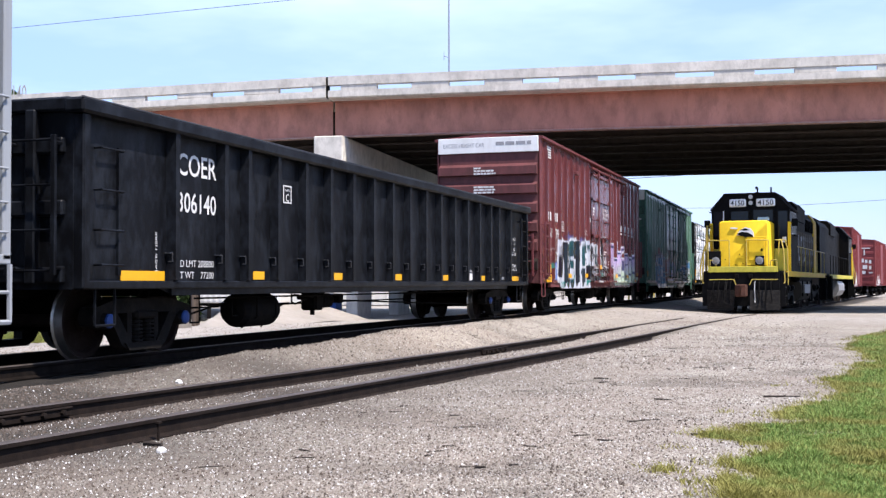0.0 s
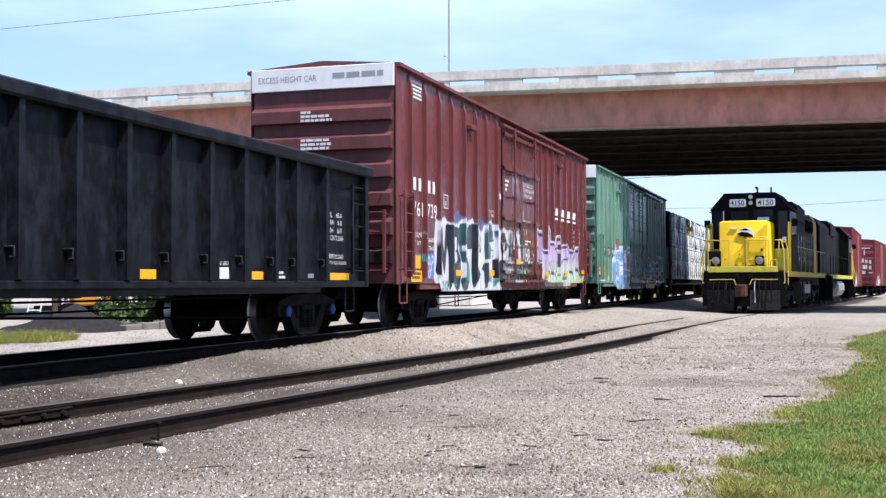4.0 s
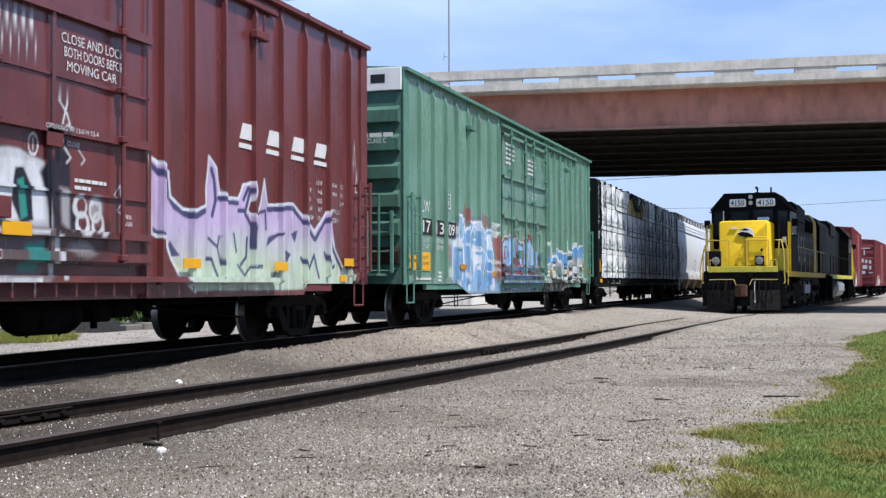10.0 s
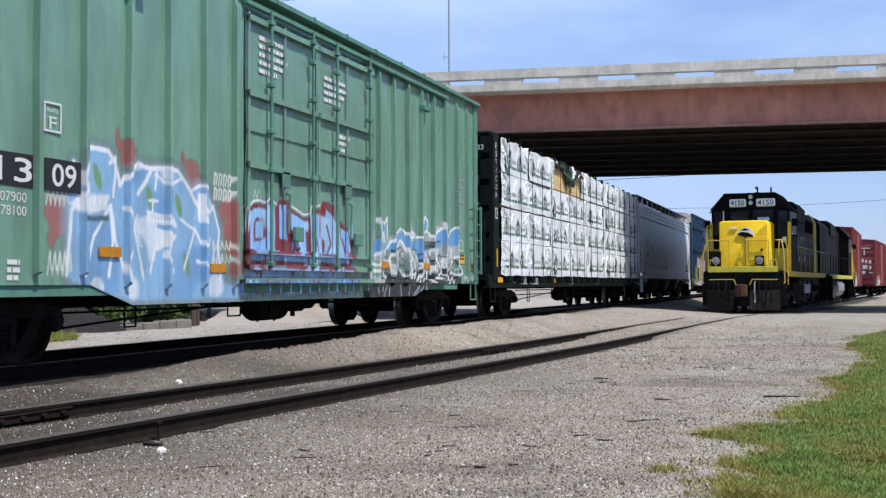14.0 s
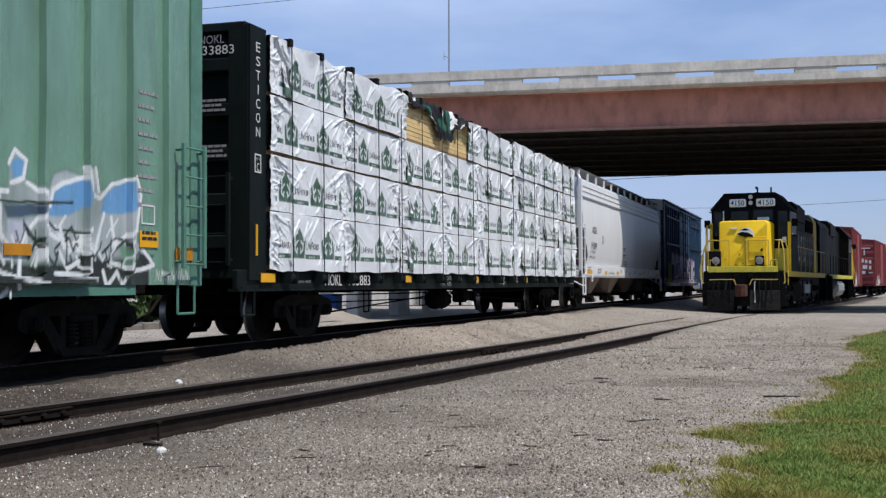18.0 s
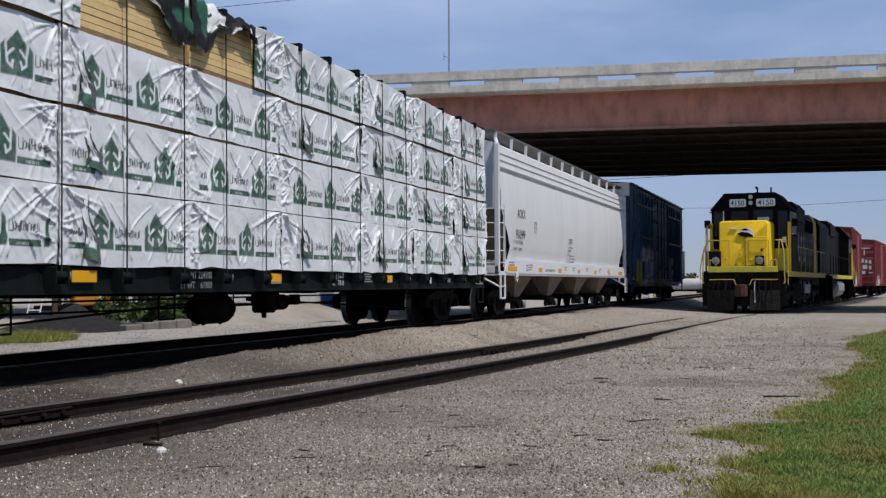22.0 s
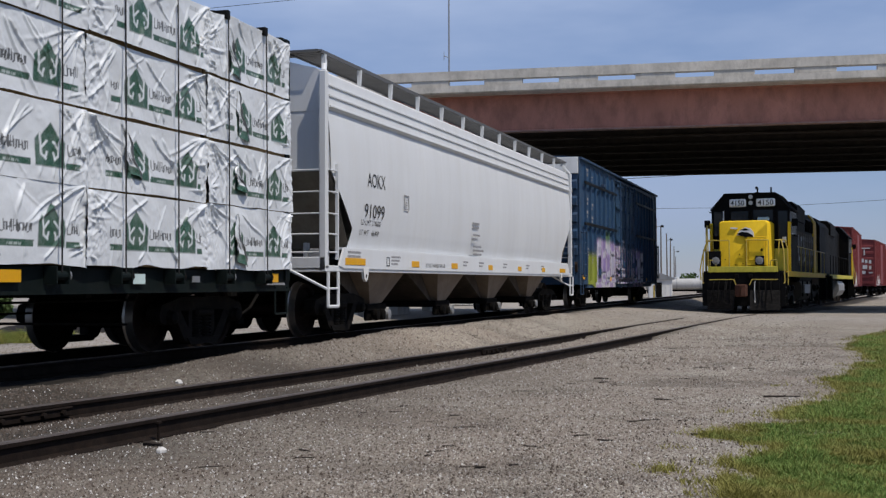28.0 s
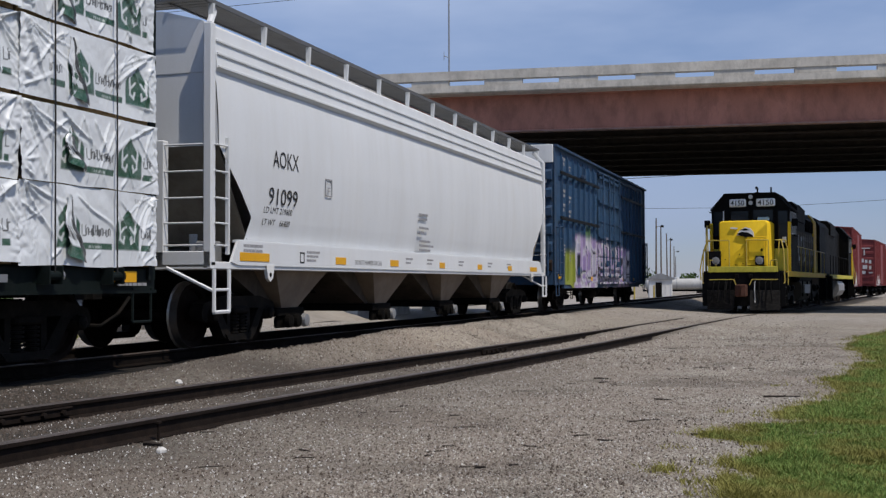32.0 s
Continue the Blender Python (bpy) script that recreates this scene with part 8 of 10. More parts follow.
    return Y


def wrap_sheet(pk, x0, x1, y, z0, h, ci, ti, rng, torn):
    """Creased printed wrap over a pack's face and top; the print (a house with a tree, plain bars) is pigment."""
    w = x1 - x0
    d = 0.014
    nx = int(w / d)
    nz = int(h / d)
    xs = np.linspace(-0.045, w + 0.045, nx)
    zs = np.concatenate([[-0.025], np.linspace(0.004, h, nz), [h + 0.002, h + 0.002]])
    X, Z = np.meshgrid(xs, zs, indexing="ij")
    seed = 100 + ci * 7 + ti * 31
    end = np.clip(1.0 - np.minimum(X / 0.5, (w - X) / 0.14), 0, 1)
    Y = -0.010 - 0.045 * soft_noise(X, Z, seed, 1.5) - 0.02 * soft_noise(X + 0.7 * Z, Z, seed + 9, 4.0) + crease(X, Z, w, h, rng, 34, 1.7)
    Y = Y - end * (0.035 * np.abs(soft_noise(X * 1.3 + Z, Z, seed + 1, 7) - 0.5) + 0.03 * np.abs(soft_noise(X - 0.6 * Z, Z, seed + 2, 14) - 0.5))
    Y = Y - 0.004 * soft_noise(X, Z, seed + 3, 22)
    edge = rng.uniform(0.12, 0.26) if ci < 4 else rng.uniform(0.40, 0.60)
    Y = Y - 0.016 * np.clip(1 - np.abs(X - edge - 0.03 * np.sin(Z * 5 + ci)) / 0.02, 0, 1)
    sag = 0.06 * soft_noise(X, X * 0, seed + 4, 2.6) + 0.05 * np.clip(soft_noise(X, X * 0, seed + 5, 0.9) - 0.55, 0, 1)
    Z = np.where(Z < 0, Z - sag * (0.35 if ti else 1.0) + 0.012 * (ti > 0), Z)
    if ti == 3:
        swell = np.clip(Z / h, 0, 1) ** 2
        Z = Z + swell * 0.10 * (soft_noise(X, X * 0, seed + 7, 2.1) - 0.4)
        Y = Y - swell * 0.05 * soft_noise(X, Z, seed + 10, 3.5)
    last = np.zeros_like(Z, bool)
    last[:, -1] = True
    Y = np.where(last, 1.2, Y)
    col = np.zeros((X.size, 4))
    fx, fz = X.ravel() + 0.02 * (soft_noise(X, Z, seed + 6, 3).ravel() - 0.5), Z.ravel()
    green = (0.010, 0.070, 0.034)
    off = rng.uniform(-0.75, -0.15) if ci < 4 else rng.uniform(-0.45, -0.1)
    bare = (rng.uniform(0.05, 0.25) if ci < 4 else rng.uniform(0.38, 0.62)) + 0.12 * (soft_noise(Z, Z * 0, seed + 12, 2.0).ravel() - 0.5)
    pitch, base = 1.15, 0.13
    k = 0
    plain = np.clip((w - 0.05 - 0.06 * soft_noise(fz, fz * 0, seed + 11, 3.0) - fx) / 0.02, 0, 1) * np.clip((fx - bare) / 0.02, 0, 1)
    sheet = np.zeros((X.size, 4))
    ink = (0.045, 0.047, 0.048)
    while off + k * pitch < w + 0.5:
        cx, s = off + k * pitch, 0.49
        k += 1
        near = np.abs(fx - cx - 0.3) < 0.75
        if not near.any():
            continue
        u, v = (fx[near] - cx) / s, (fz[near] - base) / (s * 0.86)
        c = sheet[near]
        over(c, area(u, v, HOUSE, 0.03), green)
        for pts in TWIGS:
            line(c, np.abs(u), v, pts, 0.034, (0.66, 0.69, 0.70))
        ux, uz = fx[near] - cx - 0.29, fz[near] - base - 0.15
        q = 0.0
        for i, lw in enumerate(PRINT):
            top = 0.112 if i in (0, 3, 5) else 0.080
            if lw:
                edge_ = (np.abs(ux - q) < 0.0075) | (np.abs(ux - q - lw) < 0.0075)
                bar = (np.abs(uz - (0.0, top, 0.5 * top)[i % 3]) < 0.0075) & (ux > q) & (ux < q + lw)
                over(c, 0.95 * ((edge_ & (uz > 0) & (uz < top)) | bar), ink)
            q += lw + 0.014
        over(c, ((ux > -0.015) & (ux < 0.545) & (uz > -0.16) & (uz < -0.085)).astype(float), green)
        over(c, 0.7 * ((ux > 0.12) & (ux < 0.34) & (np.abs(uz + 0.122) < 0.014) & ((ux * 40) % 1 < 0.7)), (0.5, 0.55, 0.52))
        sheet[near] = c
    col[:] = sheet
    col[:, 3] *= plain
    over(col, 0.5 * ((fx > w - 0.42) & (fx < w - 0.2) & (np.abs(fz - h + 0.09) < 0.03) & ((fx * 30) % 1 < 0.6)), (0.2, 0.22, 0.22))
    co = np.stack([X + x0, Y + y, Z + z0], -1)
    if torn:
        m = int(nx * (0.14 if ci == 2 else 0.34))
        sel = slice(0, m) if ci == 2 else slice(nx - m, nx)
        c4 = col.reshape(nx, len(zs), 4)[sel]
        flap = co[sel].copy()
        me = grid_mesh("wrap", flap, flap.shape[0], len(zs), M["wrap"], c4.reshape(-1, 4))
        # crumpled wrap and black lining thrown back over the top, hanging in rags
        a0, a1 = (x0 + w * 0.14, x1 - 0.02) if ci == 2 else (x0 + 0.02, x1 - w * 0.34)
        gx_, gv = np.linspace(a0, a1, 110), np.linspace(0, 1, 26)
        U, V = np.meshgrid(gx_, gv, indexing="ij")
        f = (U - a0) / (a1 - a0)
        if ci == 3:
            f = 1 - f
        drop = 0.08 + 0.32 * soft_noise(U, U * 0, 900 + ci, 2.6) + 0.42 * np.clip((f - 0.62) / 0.25, 0, 1)
        over_top = np.clip(V / 0.45, 0, 1)
        hang = np.clip((V - 0.45) / 0.55, 0, 1)
        lump = 0.20 * np.abs(soft_noise(U, V * 0.8, 910 + ci, 4) - 0.5) + 0.08 * np.abs(soft_noise(U + V, V, 911 + ci, 11) - 0.5)
        TY = y + 0.55 * (1 - over_top) - 0.03 - hang * (0.02 + lump) * 1.2
        TZ = z0 + h + 0.02 + lump * 0.9 * (1 - hang) - hang * drop
        rag = np.zeros((U.size, 4))
        over(rag, ((soft_noise(U, V, 915 + ci, 2.2) + 0.3 * (soft_noise(U, V, 913, 9) - 0.5) - 0.25 * (hang < 0.3)).ravel() > 0.6).astype(float), (0.70, 0.71, 0.72))
        over(rag, ((soft_noise(U, V, 914 + ci, 4).ravel() > 0.82)).astype(float), (0.02, 0.10, 0.06))
        tl = grid_mesh("torn_lining", np.stack([U, TY, TZ], -1), 110, 26, M["tarp_black"], rag)
        tl.shade_smooth()
        part("torn_lining", tl, None, pk, "black and white torn lining hanging in rags")
    else:
        me = grid_mesh("wrap", co, nx, len(zs), M["wrap"], col)
        if (ci * 3 + ti * 5) % 5 == 1 or (ci, ti) in ((0, 3), (4, 2), (4, 0), (5, 3), (5, 2), (5, 0), (6, 1), (7, 3)):
            # an end flap that has come loose and folds back on itself
            ex = x0 + edge + rng.uniform(0.15, 0.35)
            top, low = h * rng.uniform(0.75, 0.95), h * rng.uniform(0.05, 0.3)
            U, V = np.meshgrid(np.linspace(0, 1, 16), np.linspace(0, 1, 30), indexing="ij")
            half = 0.03 + 0.17 * V ** 1.3
            FX = ex + (U - 0.4) * 2 * half + 0.10 * V + 0.03 * np.sin(V * 9 + ci)
            FZ = z0 + top + (low - top) * V - 0.10 * U * V
            FY = y - 0.045 - 0.05 * np.abs(np.sin(U * 4.2 + V * 2)) * V - 0.05 * np.abs(soft_noise(U, V, seed + 8, 5) - 0.5)
            fc = np.zeros((U.size, 4))
            uu, vv = U.ravel(), V.ravel()
            over(fc, ((uu + 0.25 * vv > 0.82)).astype(float), (0.03, 0.032, 0.034))
            over(fc, ((vv > 0.5) & (vv < 0.72) & (uu < 0.7) & ((uu * 7) % 1 < 0.6)).astype(float), (0.035, 0.038, 0.038))
            over(fc, ((vv > 0.80) & (uu < 0.8)).astype(float), green)
            fm = grid_mesh("loose_flap", np.stack([FX, FY, FZ], -1), 16, 30, M["wrap"], fc)
            fm.shade_smooth()
            part("loose_flap", fm, None, pk, "loose folded flap of printed wrap")
    me.shade_smooth()
    part("wrap", me, None, pk, "white printed plastic wrap")


hopper(-9.75, False)
gondola()
red_boxcar()
green_boxcar()
lumber_car()
hopper(99.22)
blue_boxcar()
# ---- parked locomotives and cars ----
HEAD = -4.85      # the siding's heading beyond the bridge


def along(x0, y0, d):
    return (x0 + d * math.cos(radians(HEAD)), y0 + d * math.sin(radians(HEAD)))


def locomotive(at, rz, number, label, leading=True):
    """Four-axle road switcher, short nose towards -x at x = 0; z = 0 is its rail head."""
    lo = thing("locomotive", label, "locomotive", at, rz, group="parked locomotives")
    bk, ye, gr, hy_, gy_ = M["loco_black"], M["yellow"], M["loco_grey"], M["rail_yellow"], M["deck_yellow"]
    W, END = 1.5, 19.3
    # pilot: plate, plough, cut levers, hoses
    pl = part("pilot", Shape().slab([(-1.36, 0.30), (1.36, 0.30), (1.36, 1.62), (-1.36, 1.62)], 0.34, 0.48, "x"), bk, lo, "black pilot plate")
    for sd in (-1, 1):
        v = [(-0.05, sd * 0.30, 0.16), (0.30, sd * 1.38, 0.16), (0.30, sd * 1.38, 0.92), (0.05, sd * 0.30, 0.92), (0.05, sd * 0.30, 0.2), (0.36, sd * 1.38, 0.2), (0.36, sd * 1.38, 0.92), (0.14, sd * 0.30, 0.92)]
        part("plough_blade", Shape().add(v, [(0, 1, 2, 3), (4, 5, 6, 7), (0, 1, 5, 4), (3, 2, 6, 7), (0, 3, 7, 4), (1, 2, 6, 5)]), M["scuffed"], pl, "scuffed black plough blade")
        part("plough_brace", Shape().rod((0.05, sd * 0.62, 0.9), (0.36, sd * 0.62, 1.3), 0.035, 6), bk, pl)
    part("coupler", Shape().box(-0.30, 0.4, -0.12, 0.12, 0.78, 1.02, 0.04).slab([(-0.52, -0.20), (-0.28, -0.22), (-0.18, -0.08), (-0.18, 0.16), (-0.34, 0.20), (-0.40, 0.02), (-0.54, -0.04)], 0.70, 1.10, "z").box(-0.26, -0.06, -0.23, 0.23, 0.66, 1.14, 0.05), M["coupler_rust"], lo, "rusty coupler")
    for yy in (-1.06, -0.86, -0.62, -0.46, 0.46, 0.66, 0.9, 1.1):
        part("air_hose", Shape().pipe([(0.34, yy, 1.25), (0.14, yy, 1.18), (0.04, yy * 1.02, 0.85), (0.05, yy * 1.05, 0.52), (0.0, yy * 1.05, 0.44)], 0.024, 7), M["steel"] if yy == -0.46 else bk, lo)
    part("uncoupling_lever", Shape().pipe([(0.27, -1.30, 1.32), (0.27, -0.34, 1.33), (0.22, -0.26, 1.12)], 0.017).pipe([(0.27, 1.28, 1.32), (0.27, 0.34, 1.33), (0.22, 0.26, 1.12)], 0.017), hy_, lo, "yellow uncoupling lever")
    part("jumper_socket", Shape().box(0.26, 0.36, 0.16, 0.32, 1.36, 1.54, 0.02).box(0.26, 0.36, -0.36, -0.2, 1.36, 1.54, 0.02), M["dark"], lo)
    # deck and frame
    part("deck", Shape().box(0.36, END - 0.3, -W, W, 1.54, 1.66).box(0.5, END - 0.4, -0.62, 0.62, 1.1, 1.54), bk, lo)
    part("deck_edge", Shape().box(0.30, 0.36, -1.30, 1.34, 1.61, 1.83, 0.012), gy_, lo, "greenish yellow deck edge")
    for sd in (-1, 1):
        part("deck_edge", Shape().box(1.2, END - 0.9, sd * W - 0.03, sd * W + 0.03, 1.44, 1.66, 0.01), ye if leading else gy_, lo, "yellow sill stripe")
    # short nose with rounded edges
    hw_, zt, zb = 0.94, 3.62, 1.80
    ring = [(-hw_, zb), (hw_, zb)]
    for k in range(5):
        a = k * math.pi / 8
        ring.append((hw_ - 0.13 + 0.13 * math.cos(a), zt - 0.13 + 0.13 * math.sin(a)))
    for k in range(5):
        a = math.pi / 2 + k * math.pi / 8
        ring.append((-hw_ + 0.13 + 0.13 * math.cos(a), zt - 0.13 + 0.13 * math.sin(a)))
    n, sec = len(ring), ((0.50, 0.955), (0.525, 0.98), (0.57, 1.0), (2.3, 1.0))
    v = [(x + 0.05 * max(0, (b - 3.3) / 0.3) ** 2 * (x < 1), a * s, zb + (b - zb) * (1 - (1 - s) * 0.6)) for x, s in sec for a, b in ring]
    f = [(i * n + k, i * n + (k + 1) % n, (i + 1) * n + (k + 1) % n, (i + 1) * n + k) for i in range(3) for k in range(n)] + [tuple(range(n))]
    nose = part("nose", Shape().add(v, f), ye, lo, "bright yellow short hood with rounded edges", smooth=True)
    part("nose_door", Shape().box(0.482, 0.51, -0.88, -0.12, 1.86, 2.98, 0.012).box(0.462, 0.484, -0.80, -0.20, 2.06, 2.90, 0.01), ye, nose)
    for zz in (2.05, 2.45, 2.85):
        part("hinge", Shape().rod((0.47, -0.10, zz - 0.05), (0.47, -0.10, zz + 0.05), 0.022, 6), ye, nose)
    part("door_latch", Shape().box(0.44, 0.47, -0.74, -0.66, 2.42, 2.52, 0.008), M["dark"], nose)
    part("nose_seam", Shape().box(0.490, 0.502, -0.075, -0.06, 1.84, 3.28), M["grime_yellow"], nose, "dirty seam down the nose")
    for yy, zz in ((0.55, 1.92), (0.3, 1.9), (0.02, 1.95), (0.7, 2.1), (0.15, 2.3)):
        part("grime_spot", Shape().lathe([(0.486, 0.010), (0.497, 0.022), (0.502, 0.02)], 8, "x", (0, yy, zz)), M["dark"], nose)
    e = Shape().slab([(0.26, 3.05), (0.12, 3.25), (-0.08, 3.36), (-0.28, 3.30), (-0.40, 3.14), (-0.40, 2.98), (-0.10, 3.0)], 0.478, 0.52, "x")
    e.slab([(0.24, 3.10), (0.06, 3.18), (-0.20, 3.14), (-0.38, 3.02), (-0.36, 2.97), (-0.05, 2.98), (0.12, 3.03)], 0.472, 0.52, "x", 1).slab([(0.10, 3.26), (-0.08, 3.31), (-0.26, 3.24), (-0.02, 3.22)], 0.472, 0.52, "x", 1)
    e.slab([(0.52, 3.31), (0.46, 3.36), (0.20, 3.34), (0.24, 3.28)], 0.490, 0.53, "x")
    part("emblem", e, [M["white"], bk], nose, "pale and black emblem shapes")
    # ditch lights
    for y0, w_, z0 in ((1.12, 0.26, 1.84), (-0.62, 0.17, 1.88)):
        dl = part("ditch_light_box", Shape().box(0.36, 0.60, y0 - w_, y0 + w_, z0, z0 + (0.60 if w_ > 0.2 else 0.36), 0.02), bk, lo)
        part("ditch_light", Shape().lathe([(0.335, 0.07), (0.345, 0.115), (0.37, 0.125)], 18, "x", (0, y0 - (0.08 if w_ > 0.2 else 0), 2.06)), M["lens"], dl)
        part("light_rim", Shape().lathe([(0.352, 0.12), (0.352, 0.15), (0.37, 0.15)], 18, "x", (0, y0 - (0.08 if w_ > 0.2 else 0), 2.06)), M["steel"], dl)
    # cab
    x0, x1 = 2.3, 4.95
    prof = [(-1.53, 1.66), (1.53, 1.66), (1.53, 4.16), (0.98, 4.76), (-0.98, 4.76), (-1.53, 4.16)]
    cab = part("cab", Shape().slab(prof, x0, x1, "x"), bk, lo, "black cab with sloped roof corners")
    part("cab_roof", Shape().slab([(-1.58, 4.15), (-1.0, 4.81), (1.0, 4.81), (1.58, 4.15), (1.53, 4.12), (0.98, 4.75), (-0.98, 4.75), (-1.53, 4.12)], x0 - 0.09, x1 + 0.06, "x"), bk, cab)

    def pane(a, b, c, d, face="front", sd=-1, tilt=None):
        if face == "front":
            w = part("window", Shape().box(x0 - 0.03, x0 + 0.02, a, b, c, d), M["glass"], cab)
            g = Shape().box(x0 - 0.045, x0, a - 0.04, a, c - 0.04, d + 0.04).box(x0 - 0.045, x0, b, b + 0.04, c - 0.04, d + 0.04).box(x0 - 0.045, x0, a, b, d, d + 0.04).box(x0 - 0.045, x0, a, b, c - 0.04, c)
        else:
            y = sd * 1.545
            w = part("window", Shape().box(a, b, y - 0.02, y + 0.02, c, d), M["side_glass"], cab)
            g = Shape().box(a - 0.05, a, y - 0.03, y + 0.03, c - 0.05, d + 0.05).box(b, b + 0.05, y - 0.03, y + 0.03, c - 0.05, d + 0.05).box(a, b, y - 0.03, y + 0.03, d, d + 0.05).box(a, b, y - 0.03, y + 0.03, c - 0.05, c)
        part("window_frame", g, M["steel"] if face == "side" else bk, w)
        return w
    pane(0.06, 0.74, 3.66, 4.08)
    pane(-0.90, -0.14, 3.66, 4.12)
    pane(-1.46, -1.10, 2.9, 4.06)
    pane(1.08, 1.42, 3.1, 4.08)
    # white strip added for the bright sky seen through the cab
    part("window_post", Shape().box(x0 - 0.05, x0 - 0.03, 1.02, 1.06, 3.3, 4.1), M["white"], cab, "white strip added for sky seen through the window")
    part("sun_visor", Shape().box(x0 - 0.06, x0 - 0.045, -0.76, -0.30, 3.68, 3.82, 0.006), M["pale_card"], cab, "pale card behind the windshield")
    for sd in (-1, 1):
        pane(2.62, 3.32, 3.2, 4.0, "side", sd)
        pane(3.5, 4.3, 3.2, 4.0, "side", sd)
        part("arm_rest", Shape().box(3.46, 4.34, sd * 1.60 - 0.05, sd * 1.60 + 0.05, 3.10, 3.16, 0.01), bk, cab)
        part("rain_gutter", Shape().box(2.5, 4.5, sd * 1.60 - 0.06, sd * 1.60 + 0.06, 4.07, 4.10), bk, cab)
        part("mirror", Shape().box(2.40, 2.44, sd * 1.72 - 0.12, sd * 1.72 + 0.12, 3.45, 3.75, 0.01).rod((2.42, sd * 1.55, 3.6), (2.42, sd * 1.7, 3.6), 0.015, 6), bk, cab)
        # yellow corner post and the low panel beside the nose
        part("corner_post", Shape().box(x0 - 0.12, x0 - 0.02, sd * 1.53 - 0.06, sd * 1.53 + 0.06, 1.66, 3.62, 0.015).rod((x0 - 0.07, sd * 1.53, 3.60), (x0 + 0.15, sd * 1.60, 3.55), 0.02, 6), ye, cab, "yellow corner post")
        part("side_panel", Shape().box(x0 - 0.10, x0 - 0.03, min(sd * 0.96, sd * 1.46), max(sd * 0.96, sd * 1.46), 1.68, 2.56, 0.012), gy_, cab, "greenish yellow sheet beside the nose")
    part("class_light", Shape().box(x0 - 0.14, x0 - 0.05, -1.42, -1.26, 2.80, 3.02, 0.02), M["white"], cab, "small white lamp housing")
    for y0, w_ in ((-1.0, 0.74), (0.14, 0.66)):
        nb = part("number_board", Shape().box(x0 - 0.12, x0 - 0.02, y0, y0 + w_, 4.25, 4.57, 0.05), M["board"], cab, "white number board")
        letters("numerals", number, 0.21, M["black_lettering"], nb, x0 - 0.124, y0 + w_ - 0.06, 4.305, w_ - 0.12, facing="end", thick=True)
    for zz in (4.41, 4.65):
        hl = part("headlight", Shape().lathe([(x0 - 0.10, 0.04), (x0 - 0.09, 0.085), (x0 - 0.03, 0.09)], 18, "x", (0, -0.04, zz)), M["lamp_glass"], cab)
        part("light_rim", Shape().lathe([(x0 - 0.07, 0.09), (x0 - 0.07, 0.115), (x0 - 0.02, 0.115)], 18, "x", (0, -0.04, zz)), bk, hl)
    part("horn", Shape().rod((2.7, -0.25, 4.78), (2.7, -0.25, 5.0), 0.03, 6).rod((2.45, -0.25, 5.02), (2.85, -0.25, 5.0), 0.06, 8, 0.03).box(2.6, 2.8, -0.32, -0.18, 4.80, 4.86), bk, cab)
    part("antenna", Shape().rod((2.9, -0.76, 4.78), (2.9, -0.76, 5.06), 0.035, 6), bk, cab)
    # long hood
    hood = Shape().slab([(-0.98, 1.66), (0.98, 1.66), (0.98, 4.32), (0.78, 4.62), (-0.78, 4.62), (-0.98, 4.32)], x1, END - 1.0, "x")
    hd = part("long_hood", hood, bk, lo, "black long hood")
    for k in range(13):
        x = 5.3 + k * 0.92
        part("hood_door", Shape().box(x + 0.03, x + 0.87, -1.045, -0.975, 1.95, 3.55, 0.02), gr, hd, "dusty grey hood door" if k == 0 else "")
        part("door_latch", Shape().box(x + 0.74, x + 0.80, -1.07, -1.04, 2.55, 2.78, 0.006).box(x + 0.05, x + 0.09, -1.06, -1.04, 2.1, 2.25).box(x + 0.05, x + 0.09, -1.06, -1.04, 3.2, 3.35), M["steel"], hd)
    for a, b in ((5.2, 8.9), (13.4, 17.2)):
        gl = part("grille", Shape().box(a, b, -1.02, -0.97, 3.68, 4.26, 0.012), M["dark"], hd)
        for k in range(int((b - a) / 0.3)):
            part("louvre", Shape().box(a + 0.06 + 0.3 * k, a + 0.10 + 0.3 * k, -1.04, -1.0, 3.7, 4.24), bk, gl)
    if leading:
        part("hood_end", Shape().box(16.9, END - 0.95, -1.055, 1.055, 1.70, 4.30, 0.04).slab([(-1.055, 4.3), (1.055, 4.3), (0.84, 4.66), (-0.84, 4.66)], 16.9, END - 0.95, "x"), ye, hd, "yellow painted end of the long hood")
        mk = Shape()
        for k, (a, hgt) in enumerate(((5.7, 1.15), (6.6, 1.25), (7.7, 1.2), (8.6, 1.25), (9.9, 1.2), (10.9, 1.15), (12.2, 1.2))):
            mk.box(a, a + 0.22, -1.053, -1.046, 2.2, 2.2 + hgt).box(a + 0.22, a + 0.62, -1.053, -1.046, 2.2 + (hgt - 0.2) * (k % 2), 2.4 + (hgt - 0.2) * (k % 2))
        part("lettering", mk, M["grey_lettering"], hd, "faded pale lettering strokes")
    else:
        part("patch", Shape().box(13.2, 14.4, -1.06, -1.04, 2.2, 3.3, 0.01), ye, hd, "yellow patch on the hood")
    for x in (7.4, 14.4, 16.2):
        part("radiator_fan", Shape().lathe([(4.6, 0.62), (4.80, 0.62), (4.84, 0.55), (4.84, 0.2)], 22, "z", (x, 0, 0)), bk, hd)
    part("air_filter_box", Shape().slab([(-1.08, 4.0), (1.08, 4.0), (1.08, 4.62), (0.86, 4.86), (-0.86, 4.86), (-1.08, 4.62)], 9.1, 12.6, "x"), bk, hd)
